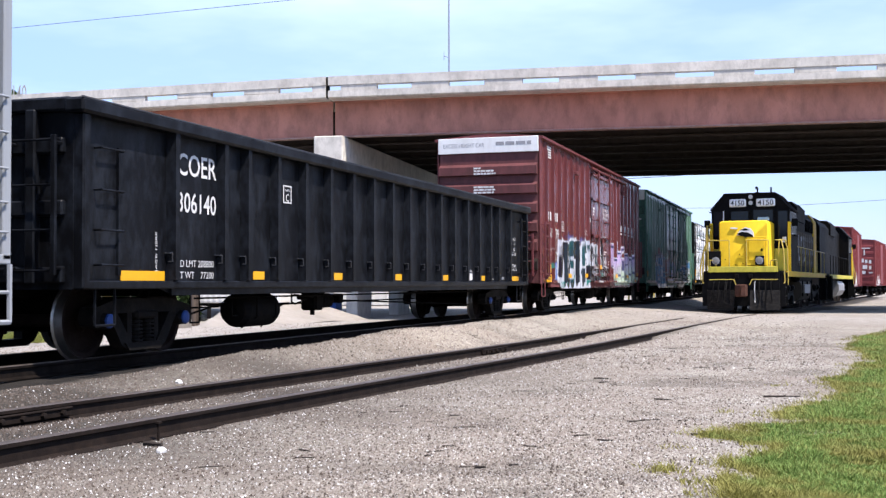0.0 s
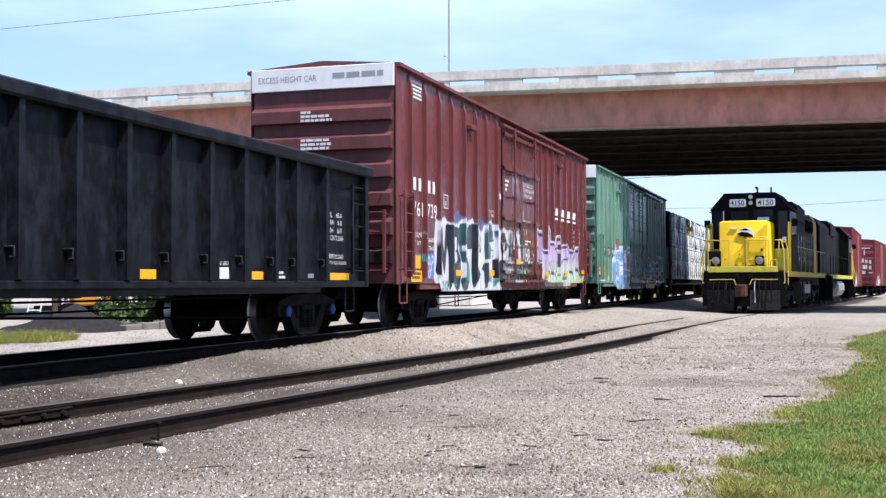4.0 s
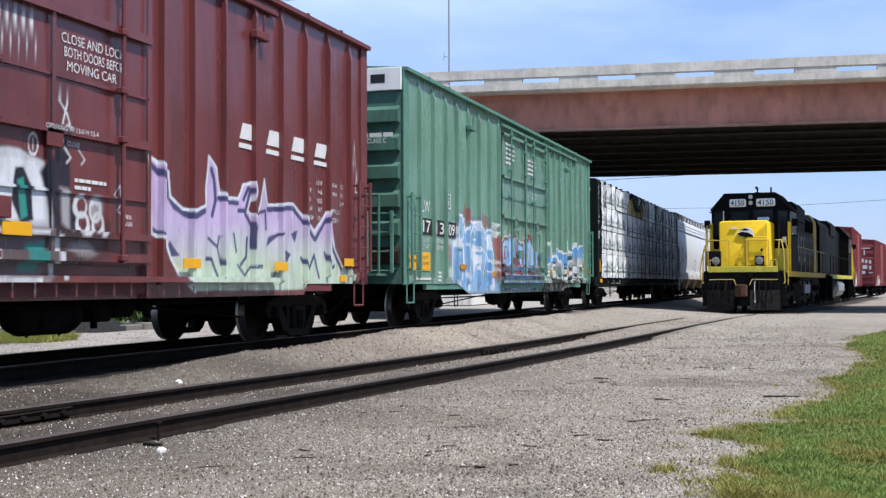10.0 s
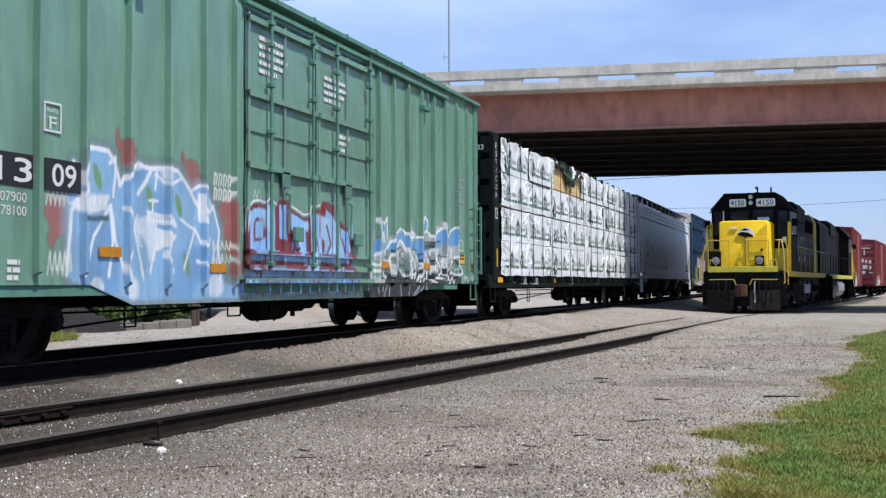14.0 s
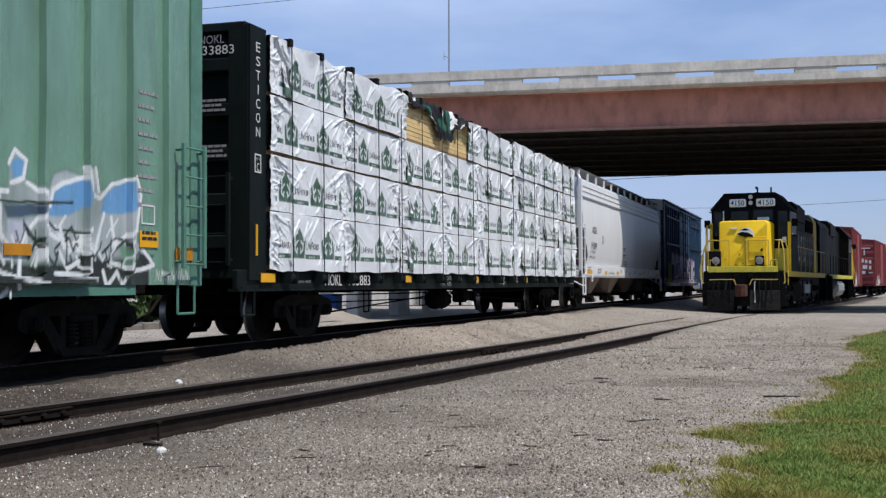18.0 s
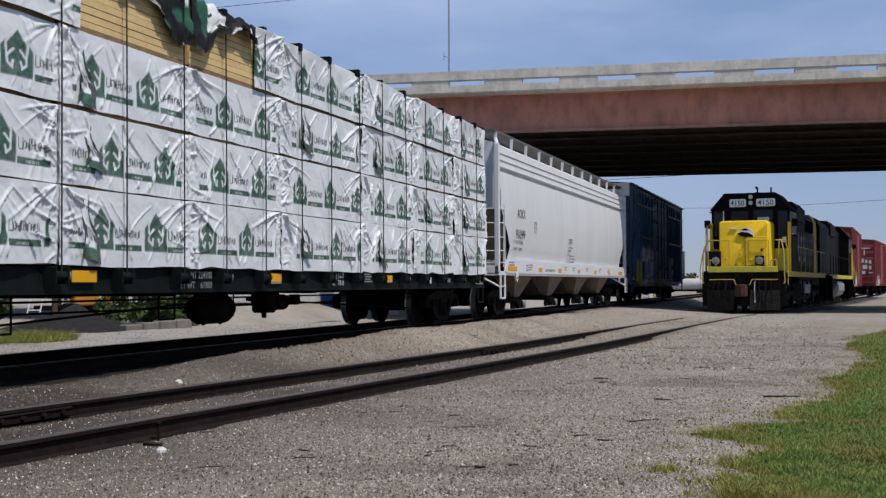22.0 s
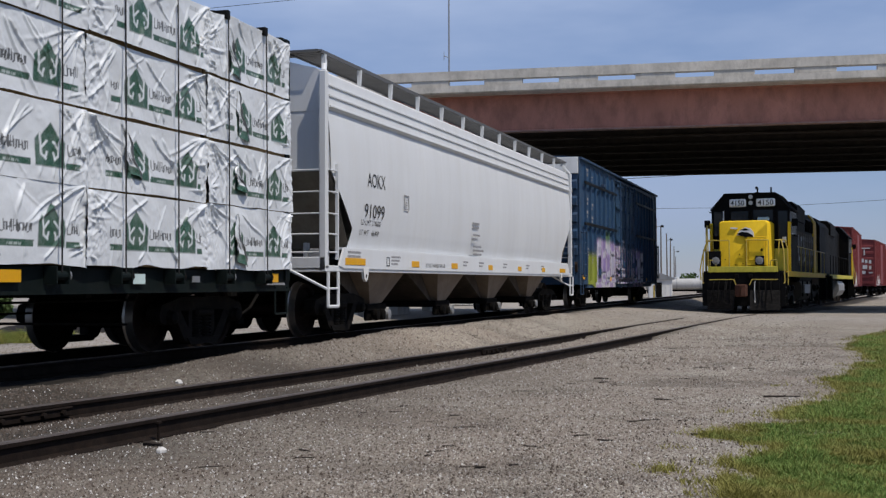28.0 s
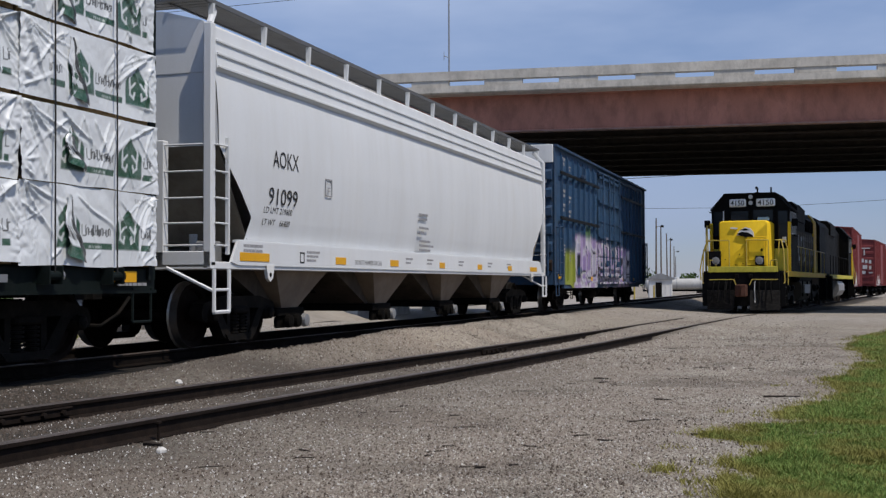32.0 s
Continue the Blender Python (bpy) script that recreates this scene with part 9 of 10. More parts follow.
    part("exhaust_stack", Shape().box(12.8, 13.4, -0.3, 0.3, 4.6, 4.95, 0.05), bk, hd)
    part("bell", Shape().lathe([(4.62, 0.03), (4.72, 0.12), (4.82, 0.14), (4.86, 0.03)], 12, "z", (5.6, -0.5, 0)), M["steel"], hd)
    # running gear
    tank = Shape().slab([(-1.30, 1.30), (-1.44, 1.1), (-1.44, 0.75), (-1.28, 0.45), (-0.9, 0.32), (0.9, 0.32), (1.28, 0.45), (1.44, 0.75), (1.44, 1.1), (1.30, 1.30)], 7.4, 11.8, "x")
    ft = part("fuel_tank", tank, M["loco_grey"] if leading else M["steel"], lo, "grey fuel tank")
    part("tank_plate", Shape().box(8.3, 10.6, -1.475, -1.44, 0.72, 1.12, 0.01), M["steel"], ft)
    for dx in (7.6, 9.6, 11.5):
        part("tank_band", Shape().box(dx, dx + 0.08, -1.47, -1.42, 0.6, 1.25), M["dark"], ft)
    part("air_reservoir", Shape().lathe([(6.9, 0.1), (6.95, 0.2), (12.2, 0.2), (12.25, 0.1)], 14, "x", (0, -1.22, 1.42)), bk, lo)
    for cx in (4.2, 15.1):
        t = Shape().slab([(cx - 2.0, 0.70), (cx - 1.8, 1.0), (cx - 0.6, 1.05), (cx - 0.45, 0.78), (cx + 0.45, 0.78), (cx + 0.6, 1.05), (cx + 1.8, 1.0), (cx + 2.0, 0.70), (cx + 1.9, 0.42), (cx + 1.5, 0.36), (cx + 1.0, 0.66), (cx + 0.5, 0.5), (cx - 0.5, 0.5), (cx - 1.0, 0.66), (cx - 1.5, 0.36), (cx - 1.9, 0.42)], -1.22, -1.02)
        tf = part("truck_frame", t, M["cast"], lo)
        for dx in (-1.37, 1.37):
            part("journal_box", Shape().box(cx + dx - 0.2, cx + dx + 0.2, -1.3, -1.1, 0.3, 0.68, 0.04), M["cast"], tf)
            part("brake_cylinder", Shape().lathe([(cx + dx * 0.5 - 0.2, 0.08), (cx + dx * 0.5 - 0.17, 0.13), (cx + dx * 0.5 + 0.17, 0.13), (cx + dx * 0.5 + 0.2, 0.08)], 12, "x", (0, -1.28, 0.98)), M["cast"], tf)
            part("wheelset", ME_WHEELSET, None, lo, at=(cx + dx, 0, WHEEL_R))
    # steps, handrails
    for sd in (-1, 1):
        for x in (0.78, END - 1.2):
            st = part("step_well", Shape().box(x - 0.38, x - 0.34, sd * 1.42 - 0.16, sd * 1.42 + 0.16, 0.30, 1.6).box(x + 0.34, x + 0.38, sd * 1.42 - 0.16, sd * 1.42 + 0.16, 0.3, 1.6).box(x - 0.34, x + 0.34, sd * 1.22 - 0.02, sd * 1.22 + 0.02, 0.3, 1.6), bk, lo)
            for k in range(4):
                part("step", Shape().box(x - 0.34, x + 0.34, sd * 1.40 - 0.14, sd * 1.40 + 0.14, 0.34 + 0.33 * k, 0.38 + 0.33 * k), M["scuffed"], st)
        part("handrail", Shape().pipe([(0.36, sd * 1.52, 1.18), (0.40, sd * 1.56, 1.22), (0.40, sd * 1.52, 2.45), (0.60, sd * 1.42, 2.83), (0.62, sd * 1.18, 2.85)], 0.024), hy_, lo, "yellow step handrail")
        part("handrail", Shape().pipe([(1.18, sd * 1.58, 1.12), (1.18, sd * 1.58, 2.50), (1.10, sd * 1.50, 2.85), (1.10, sd * 1.28, 2.88), (1.10, sd * 1.24, 2.3)], 0.024), hy_, lo, "yellow step handrail")
        part("grab_loop", Shape().pipe([(0.40, sd * 1.02, 1.40), (0.36, sd * 1.04, 2.05), (0.36, sd * 1.26, 2.08), (0.40, sd * 1.28, 1.45)], 0.022), hy_, lo)
        wr = part("handrail", Shape().pipe([(x1 + 0.1, sd * 1.48, 2.72), (END - 1.0, sd * 1.48, 2.72)], 0.02), hy_ if leading else bk, lo)
        for k in range(8):
            x = x1 + 0.1 + k * 1.82
            part("stanchion", Shape().rod((x, sd * 1.48, 1.64), (x, sd * 1.48, 2.72), 0.018, 6), hy_ if leading else bk, wr)
    for a, b in ((0.52, 1.34), (-0.96, -0.14)):
        part("handrail", Shape().pipe([(0.36, a, 1.83), (0.36, a, 2.84), (0.36, b, 2.86), (0.36, b, 1.83)], 0.020).pipe([(0.36, a, 2.84), (0.46, a, 2.84)], 0.014), hy_, lo, "yellow front handrail")
    part("handrail", Shape().pipe([(0.36, 1.34, 2.86), (0.40, 1.55, 2.30), (0.40, 1.66, 1.70), (0.40, 1.62, 1.30)], 0.026).pipe([(0.9, 1.50, 1.66), (0.9, 1.50, 3.35), (2.2, 1.55, 3.42)], 0.026), hy_, lo, "yellow corner handrail")
    part("cab_grab", Shape().pipe([(0.95, 1.42, 1.9), (0.9, 1.46, 3.45), (2.2, 1.5, 3.5)], 0.022), hy_, lo)
    return lo


lx, ly = 47.25, 3.14
lz = float(siding_z(48)) - 0.02
locomotive((lx, ly, lz), HEAD, "4150", "black locomotive with a bright yellow nose standing by the overpass")
bx, by = along(lx, ly, 39.3)
locomotive((bx, by, lz - 0.03), HEAD + 180, "4151", "black and grey locomotive coupled behind, cab facing away", leading=False)


def parked_boxcar(at, rz, L, top, label, seed):
    """Oxide red boxcar with heavy end ribs, ladders and faded white lettering."""
    car = thing("boxcar", label, "boxcar", at, rz, group="parked cars")
    hw, mt = 1.5, M["red_parked"]
    for sd in (-1, 1):
        part("side_wall", Shape().box(0, L, min(sd * hw, sd * (hw - 0.06)), max(sd * hw, sd * (hw - 0.06)), 0.95, top), mt, car)
    e = part("end_wall", Shape().box(0, 0.06, -hw + 0.06, hw - 0.06, 0.95, top), mt, car)
    part("end_wall", Shape().box(L - 0.06, L, -hw + 0.06, hw - 0.06, 0.95, top), mt, car)
    part("floor", Shape().box(0.06, L - 0.06, -hw + 0.06, hw - 0.06, 0.95, 1.05), M["dark"], car)
    for k in range(17):
        x = 0.5 + (L - 1.0) * k / 16
        part("side_post", Shape().box(x - 0.06, x + 0.06, -hw - 0.06, -hw + 0.005, 1.0, top - 0.1, 0.01), mt, car)
    for k in range(7):
        z = 1.1 + (top - 1.3) * k / 7
        part("end_rib", Shape().box(-0.08, 0.005, -hw + 0.12, hw - 0.12, z, z + 0.24, 0.04), mt, e)
    for sd in (-1, 1):
        part("corner_post", Shape().box(-0.05, 0.12, sd * hw - 0.06, sd * hw + 0.06, 0.9, top - 0.04, 0.015), mt, car)
    dr = part("door", Shape().box(L * 0.40, L * 0.60, -hw - 0.1, -hw - 0.02, 1.1, top - 0.25, 0.02), mt, car)
    for k in range(4):
        part("door_rail", Shape().box(L * 0.405, L * 0.595, -hw - 0.13, -hw - 0.1, 1.3 + k * 0.85, 1.38 + k * 0.85), mt, dr)
    part("roof", Shape().slab([(-hw - 0.06, top - 0.05), (-hw - 0.06, top), (0, top + 0.12), (hw + 0.06, top), (hw + 0.06, top - 0.05)], -0.05, L + 0.05, "x"), mt, car)
    for k, (yy, w, z, h) in enumerate(((-0.35, 0.75, 4.35, 0.09), (-0.55, 0.1, 3.75, 0.5), (-0.1, 0.45, 3.1, 0.34), (-0.65, 0.22, 3.05, 0.3), (-1.0, 0.2, 3.0, 0.3), (0.05, 0.3, 2.55, 0.36), (-0.45, 0.4, 2.5, 0.36), (-1.0, 0.2, 2.45, 0.34), (0.1, 0.15, 2.05, 0.3), (-0.4, 0.3, 2.05, 0.28), (-0.95, 0.35, 2.1, 0.12))):
        part("marking", Shape().box(-0.088, -0.081, yy - w, yy, z, z + h), M["lettering"], car, "faded white lettering" if k == 0 else "")
    rungs(car, "end_ladder", -hw + 0.12, -hw + 0.55, -0.16, [1.2, 1.6, 2.0, 2.4, 2.8], mt, end=True, out=0.16)
    rungs(car, "ladder", 0.15, 0.6, -hw - 0.13, [1.2, 1.6, 2.0, 2.4], mt)
    rng = random.Random(seed)
    for k in range(9):
        x = 0.8 + k * 0.55 + rng.uniform(-0.1, 0.1)
        part("tag", Shape().slab([(x, 1.05), (x + 0.2, 1.0), (x + 0.42, 1.5 + rng.uniform(-0.2, 0.3)), (x + 0.18, 1.8 + rng.uniform(-0.3, 0.3))], -hw - 0.07, -hw - 0.062), M["lettering"], car)
    underframe(car, L, gear=7.0, trucks=(2.4, L - 2.4))
    coupler(car, 0, -1)
    truck(car, 2.4, spin=False)
    truck(car, L - 2.4, spin=False)
    return car


parked_boxcar((88.0, -0.15, lz - 0.06), -3.6, 15.6, 5.10, "tall oxide red boxcar with faded white lettering parked behind locomotives", 31)
parked_boxcar((116.0, -2.62, lz - 0.08), -6.0, 15.6, 5.15, "oxide red boxcar with white lettering on its end, farther along", 32)
parked_boxcar((133.0, -4.4, lz - 0.10), -6.0, 15.6, 4.7, "oxide red boxcar parked at the far end of the siding", 33)


# ---- the lot behind the train ----
def gz(x, y):
    return float(ground_z(x, y))


def heap(name, label, at, rx, ry, h, mat, seed, category):
    n = 34
    u = np.linspace(-1, 1, n)
    U, V = np.meshgrid(u, u, indexing="ij")
    r = np.hypot(U, V) + 0.25 * (soft_noise(U, V, seed, 2.2) - 0.5)
    Z = h * np.clip(1 - r, 0, 1) - 0.06 * (r > 1)
    Z = Z + 0.05 * (soft_noise(U, V, seed + 1, 7) - 0.5) * (r < 1)
    me = grid_mesh(name, np.stack([U * rx, V * ry, Z], -1), n, n, mat)
    me.shade_smooth()
    ob = new(name, me)
    ob.matrix_basis = pose(*at)
    return tagged(ob, label, category)


heap("asphalt_mound", "dark pile of loose asphalt on the lot", (32.7, 22.7, gz(32.7, 22.7) - 0.02), 2.0, 1.6, 0.95, M["asphalt"], 301, "pile")
heap("asphalt_mound", "low dark pile of crushed asphalt", (31.4, 23.0, gz(31.4, 23.0) - 0.02), 2.0, 1.5, 0.55, M["asphalt"], 305, "pile")


def gravel_ramp():
    """Broad pale bank of crushed stone that rises from the track towards the bridge."""
    U, V = np.meshgrid(np.linspace(0, 1, 70), np.linspace(0, 1, 50), indexing="ij")
    X, Y = 35.2 + 11.6 * U, 0.0 * U
    front = 20.75 - 0.215 * (X - 35.2)
    Y = front + 8.5 * V
    left = (X - 35.9) - 2.25 * (Y - 20.4)
    k = np.clip(np.minimum((Y - front) / 2.4, left / 2.2), 0, 1) + 0.10 * (soft_noise(X, Y, 331, 1.1) - 0.5)
    Z = -0.60 + 0.66 * np.clip(k, -0.05, 1.1) + 0.04 * (soft_noise(X, Y, 332, 3.0) - 0.5)
    me = grid_mesh("gravel_bank", np.stack([X, Y, Z], -1), 70, 50, M["pale_gravel"])
    me.shade_smooth()
    tagged(new("gravel_bank", me), "pale bank of crushed stone rising to the bridge", "bank")


gravel_ramp()


def low_wall():
    w = thing("barrier_wall", "low broken concrete barrier wall", "wall", (33.6, 21.65, -0.62), -16)
    for k in range(4):
        part("block", Shape().box(k * 0.73, k * 0.73 + 0.70, -0.2, 0.2, 0, (0.22, 0.27, 0.31, 0.33)[k], 0.03), M["old_concrete"], w)


low_wall()


def container():
    """White storage container on the bank, its end towards the track."""
    c = thing("storage_container", "white ribbed storage container on the gravel bank", "container", (43.9, 21.0, 0.02), 100)
    part("body", Shape().box(0, 3.6, -1.6, 0, 0.12, 2.3, 0.03), M["white_wall"], c)
    for k in range(14):
        part("rib", Shape().box(0.15 + k * 0.25, 0.25 + k * 0.25, 0.0, 0.03, 0.2, 2.2), M["white_wall"], c)
    part("skid", Shape().box(0, 3.6, -1.5, -1.3, 0, 0.121).box(0, 3.6, -0.3, -0.1, 0, 0.121), M["dark"], c)


container()


def orange_machine():
    x, y = 44.5, 30.6
    o = thing("equipment_trailer", "orange equipment box on dark wheels with a white ladder", "trailer", (x, y, gz(x, y)), -48)
    part("box", Shape().box(-0.5, 1.0, -0.8, 0.8, 0.62, 2.2, 0.06), M["orange"], o)
    part("door_post", Shape().box(0.55, 0.65, -0.83, -0.79, 0.7, 2.1), M["white"], o)
    part("chassis", Shape().box(-2.0, 1.6, -0.55, 0.55, 0.42, 0.62, 0.02), M["dark"], o)
    for xx in (-0.6, 0.5):
        for yy in (-0.7, 0.7):
            part("wheel", Shape().lathe([(yy - 0.1, 0.12), (yy - 0.1, 0.33), (yy - 0.07, 0.36), (yy + 0.07, 0.36), (yy + 0.1, 0.33), (yy + 0.1, 0.12)], 20, "y", (xx, 0, 0.36)), M["dark"], o)
    lad = part("ladder", Shape().rod((-1.9, -0.95, 0.3), (-1.5, -0.95, 2.1), 0.03, 6).rod((-2.4, -0.95, 0.3), (-2.0, -0.95, 2.1), 0.03, 6), M["white"], o, "white leaning ladder")
    for k in range(6):
        f = (k + 0.5) / 6
        part("rung", Shape().rod((-1.9 + 0.4 * f, -0.95, 0.3 + 1.8 * f), (-2.4 + 0.4 * f, -0.95, 0.3 + 1.8 * f), 0.02, 6), M["white"], lad)
    return o


orange_machine()


def warehouse():
    """Long white metal-sided shed beyond the bridge piers."""
    w = thing("warehouse", "long low white metal-sided shed behind the bridge", "building", (79.0, 33.0, -0.6), 5.9)
    part("wall", Shape().box(-0.15, 8, -9.5, 9.5, 0, 3.4), M["white_wall"], w)
    part("roof", Shape().slab([(-9.8, 3.38), (-9.8, 3.5), (0, 4.0), (9.8, 3.5), (9.8, 3.38)], -0.45, 8.4, "x"), M["steel"], w)
    for k in range(38):
        y = -9.4 + k * 0.5
        part("siding_rib", Shape().box(-0.19, -0.148, y, y + 0.06, 0.1, 3.38), M["white_wall"], w)
    for y in (-6.5, 0.5, 6.0):
        d = part("door", Shape().box(-0.23, -0.192, y, y + 1.0, 0.02, 2.1), M["steel"], w)
        part("door_handle", Shape().box(-0.27, -0.23, y + 0.85, y + 0.9, 1.0, 1.15), M["dark"], d)
    part("vent", Shape().box(-0.6, -0.2, 8.0, 8.9, 0.5, 1.3, 0.03), M["steel"], w, "grey louvred vent box")


warehouse()
solid("storage_bin", Shape().slab([(-0.33, 0.0), (0.33, 0.0), (0.4, 1.0), (-0.4, 1.0)], -0.35, 0.35).box(-0.43, 0.43, -0.4, 0.4, 0.99, 1.08, 0.03), M["blue_box"], "blue plastic storage bin by the bridge pier", "bin", at=(50.0, 21.35, gz(50.0, 21.35)))
for k, (x, y) in enumerate(((31.8, 22.9), (37.9, 21.5), (38.25, 21.55))):
    solid("timber_post", Shape().rod((0, 0, -0.1), (0, 0.03, 1.7), 0.09, 8), M["creosote"], "weathered brown timber post", "post", "posts", at=(x, y, gz(x, y)))


# ---- plants ----
def leaf_cloud(centres, n, size, seed):
    """Many small leaves round the given centres (x, y, z, radius)."""
    rng = np.random.default_rng(seed)
    v, f = [], []
    per = n // len(centres)
    for cx, cy, cz, r in centres:
        d = rng.normal(size=(per, 3))
        d /= np.linalg.norm(d, axis=1)[:, None]
        p = d * (r * rng.uniform(0.45, 1.05, per) ** 0.6)[:, None] * np.array([1, 1, 0.8]) + (cx, cy, cz)
        a, b = rng.normal(size=(per, 3)), rng.normal(size=(per, 3))
        a /= np.linalg.norm(a, axis=1)[:, None]
        b -= (a * b).sum(1)[:, None] * a
        b /= np.linalg.norm(b, axis=1)[:, None]
        s = size * rng.uniform(0.6, 1.3, per)[:, None]
        q = np.stack([p - a * s, p + b * s * 0.45, p + a * s, p - b * s * 0.45], 1).reshape(-1, 3)
        k = len(v)
        v += [tuple(t) for t in q]
        f += [(k + 4 * i, k + 4 * i + 1, k + 4 * i + 2, k + 4 * i + 3) for i in range(per)]
    me = bpy.data.meshes.new("crown")
    me.from_pydata(v, [], f)
    me.materials.append(M["leaf"])
    me.update()
    return me


def tree(at, h, r, seed, label, leaves=2600, name="tree", size=None):
    rng = random.Random(seed)
    t = thing(name, label, "tree" if name == "tree" else "bush", at)
    tr = Shape()
    tr.rod((0, 0, -0.15), (0.04 * h, 0, h * 0.45), 0.035 * h, 9, 0.022 * h)
    cs = []
    for k in range(8):
        a = k * 2.4 + rng.uniform(-0.4, 0.4)
        q = (math.cos(a) * r * rng.uniform(0.35, 0.8), math.sin(a) * r * rng.uniform(0.35, 0.8), h * rng.uniform(0.5, 0.92))
        tr.rod((0.04 * h, 0, h * rng.uniform(0.3, 0.45)), q, 0.014 * h, 6, 0.004 * h)
        cs.append((*q, r * rng.uniform(0.35, 0.55)))
    cs.append((0, 0, h * 0.85, r * 0.5))
    part("trunk", tr, M["pole"], t)
    part("crown", leaf_cloud(cs, leaves, size or 0.05 * h ** 0.6, seed), None, t)
    return t


tree((66.0, 52.0, -0.6), 15.0, 4.5, 401, "broad-leaved tree standing beyond the bridge", 5000)
for k, (x, y, h, r) in enumerate(((25.6, 20.6, 1.6, 0.7), (48.0, 30.9, 2.3, 1.9), (46.3, 28.6, 2.4, 1.8), (45.8, 27.4, 2.2, 1.6), (47.5, 26.2, 2.9, 1.7), (50.0, 28.5, 3.4, 2.4), (52.0, 33.5, 3.6, 2.6), (51.0, 36.5, 3.4, 2.6), (36.0, 29.5, 2.6, 1.6), (46.0, 33.0, 3.0, 2.3), (21.5, 21.2, 1.7, 1.4), (29.0, 27.0, 2.4, 1.8))):
    tree((x, y, gz(x, y)), h, r, 420 + k, "dense green bush beside the gravel lot", 3000, "bush", 0.10)
rngh = random.Random(78)
hedge = [(37.6 + 7.0 * k / 40 + rngh.uniform(-0.4, 0.4), 24.6 + 1.0 * k / 40 + rngh.uniform(-0.7, 0.7), rngh.uniform(-0.3, 1.9), rngh.uniform(0.4, 0.7)) for k in range(41)]
tagged(new("hedge", leaf_cloud(hedge, 9000, 0.13, 91)), "dense dark green hedge at the back of the lot", "hedge", kind="stuff")

wood = []
rngw = random.Random(77)
for k in range(170):
    x = 560 + rngw.uniform(-60, 60)
    y = -420 + 6.2 * k + rngw.uniform(-3, 3)
    h = rngw.uniform(4.5, 8.5)
    for j in range(3):
        wood.append((x + rngw.uniform(-3, 3), y + rngw.uniform(-3, 3), h * (0.35 + 0.25 * j) - 1.5, h * 0.36))
tagged(new("far_woods", leaf_cloud(wood, 26000, 0.9, 5)), "low line of distant trees on the horizon", "trees", kind="stuff")


# ---- poles, mast, wires, far cars ----
def utility_pole(x, y, h, tilt, lamp):
    p = thing("utility_pole", "tall timber utility pole beside the yard" + (" with a lamp head" if lamp else ""), "pole", (x, y, -0.7), 0, group="utility poles")
    part("pole", Shape().rod((0, 0, 0), (0, tilt, h), 0.17, 8, 0.11), M["pole"], p)
    part("pole_cap", Shape().lathe([(h - 0.02, 0.12), (h + 0.05, 0.10), (h + 0.08, 0.03)], 8, "z", (0, tilt, 0)), M["dark"], p)
    if lamp:
        br = part("lamp_arm", Shape().rod((0, tilt, h - 1.5), (0, tilt - 1.0, h - 1.2), 0.05, 6), M["pole"], p)
        part("lamp_head", Shape().lathe([(h - 1.5, 0.12), (h - 1.45, 0.3), (h - 1.15, 0.22), (h - 1.1, 0.08)], 10, "z", (0, tilt - 1.05, 0)), M["dark"], br, "dark lamp head")


for k, (px_, d, h) in enumerate(((7.72, 212, 12.8), (7.48, 235, 12.6), (7.20, 262, 12.2), (7.06, 285, 12.0), (6.88, 330, 11.4), (6.8, 420, 10.6))):
    a = radians(px_)
    utility_pole(d * math.cos(a), d * math.sin(a), h, 0.1 * (k % 3 - 1), k % 2 == 0)

mast = thing("radio_mast", "slender grey radio mast beyond the bridge", "mast", (120.0, 37.80, -0.8))
part("mast_tube", Shape().rod((0, 0, 0), (0, 0, 34), 0.12, 8, 0.08), M["steel"], mast)
for z in (20.9, 25.6):
    part("antenna", Shape().rod((0, 0.1, z), (0, 0.55, z + 0.15), 0.04, 6).rod((0, 0.55, z - 0.3), (0, 0.55, z + 0.6), 0.03, 6), M["steel"], mast)


def wire(a, b, sag, r, name="overhead_wire"):
    s = Shape()
    pts = []
    for k in range(25):
        u = k / 24
        p = Vector(a).lerp(Vector(b), u)
        p.z -= sag * 4 * u * (1 - u)
        pts.append(p)
    s.pipe(pts, r, 5)
    solid(name, s, M["wire"], "thin overhead wire sagging across the yard", "wire", "overhead wires", "structure")


wire((90.0, 75.7, 23.90), (90.0, 35.8, 24.53), 0, 0.022)
wire((150.0, 31.8, 14.58), (150.0, -2.4, 15.21), 0, 0.028)
wire((150.0, 31.8, 13.74), (150.0, -2.4, 14.87), 0, 0.034)
wire((150.0, 39.2, 11.14), (150.0, -20.7, 11.67), 1.3, 0.022)


def tank_car(x, y, rz):
    t = thing("tank_car", "white tank car parked far down the yard", "tank car", (x, y, -1.95), rz, group="far tank cars")
    part("tank", Shape().lathe([(0.6, 0.5), (0.75, 1.1), (1.1, 1.4), (15.6, 1.4), (15.95, 1.1), (16.1, 0.5)], 22, "x", (0, 0, 2.55)), M["hopper_low2"], t, smooth=True)
    for bx_ in (2.6, 8.3, 14.0):
        part("band", Shape().lathe([(bx_ - 0.12, 1.3), (bx_ - 0.1, 1.43), (bx_ + 0.1, 1.43), (bx_ + 0.12, 1.3)], 22, "x", (0, 0, 2.55)), M["steel"], t)
    part("dome", Shape().lathe([(3.9, 0.5), (4.3, 0.5), (4.35, 0.3)], 14, "z", (8.3, 0, 0)), M["hopper"], t)
    part("frame", Shape().box(0, 16.7, -0.5, 0.5, 0.75, 1.15), M["dark"], t)
    for cx in (2.3, 14.4):
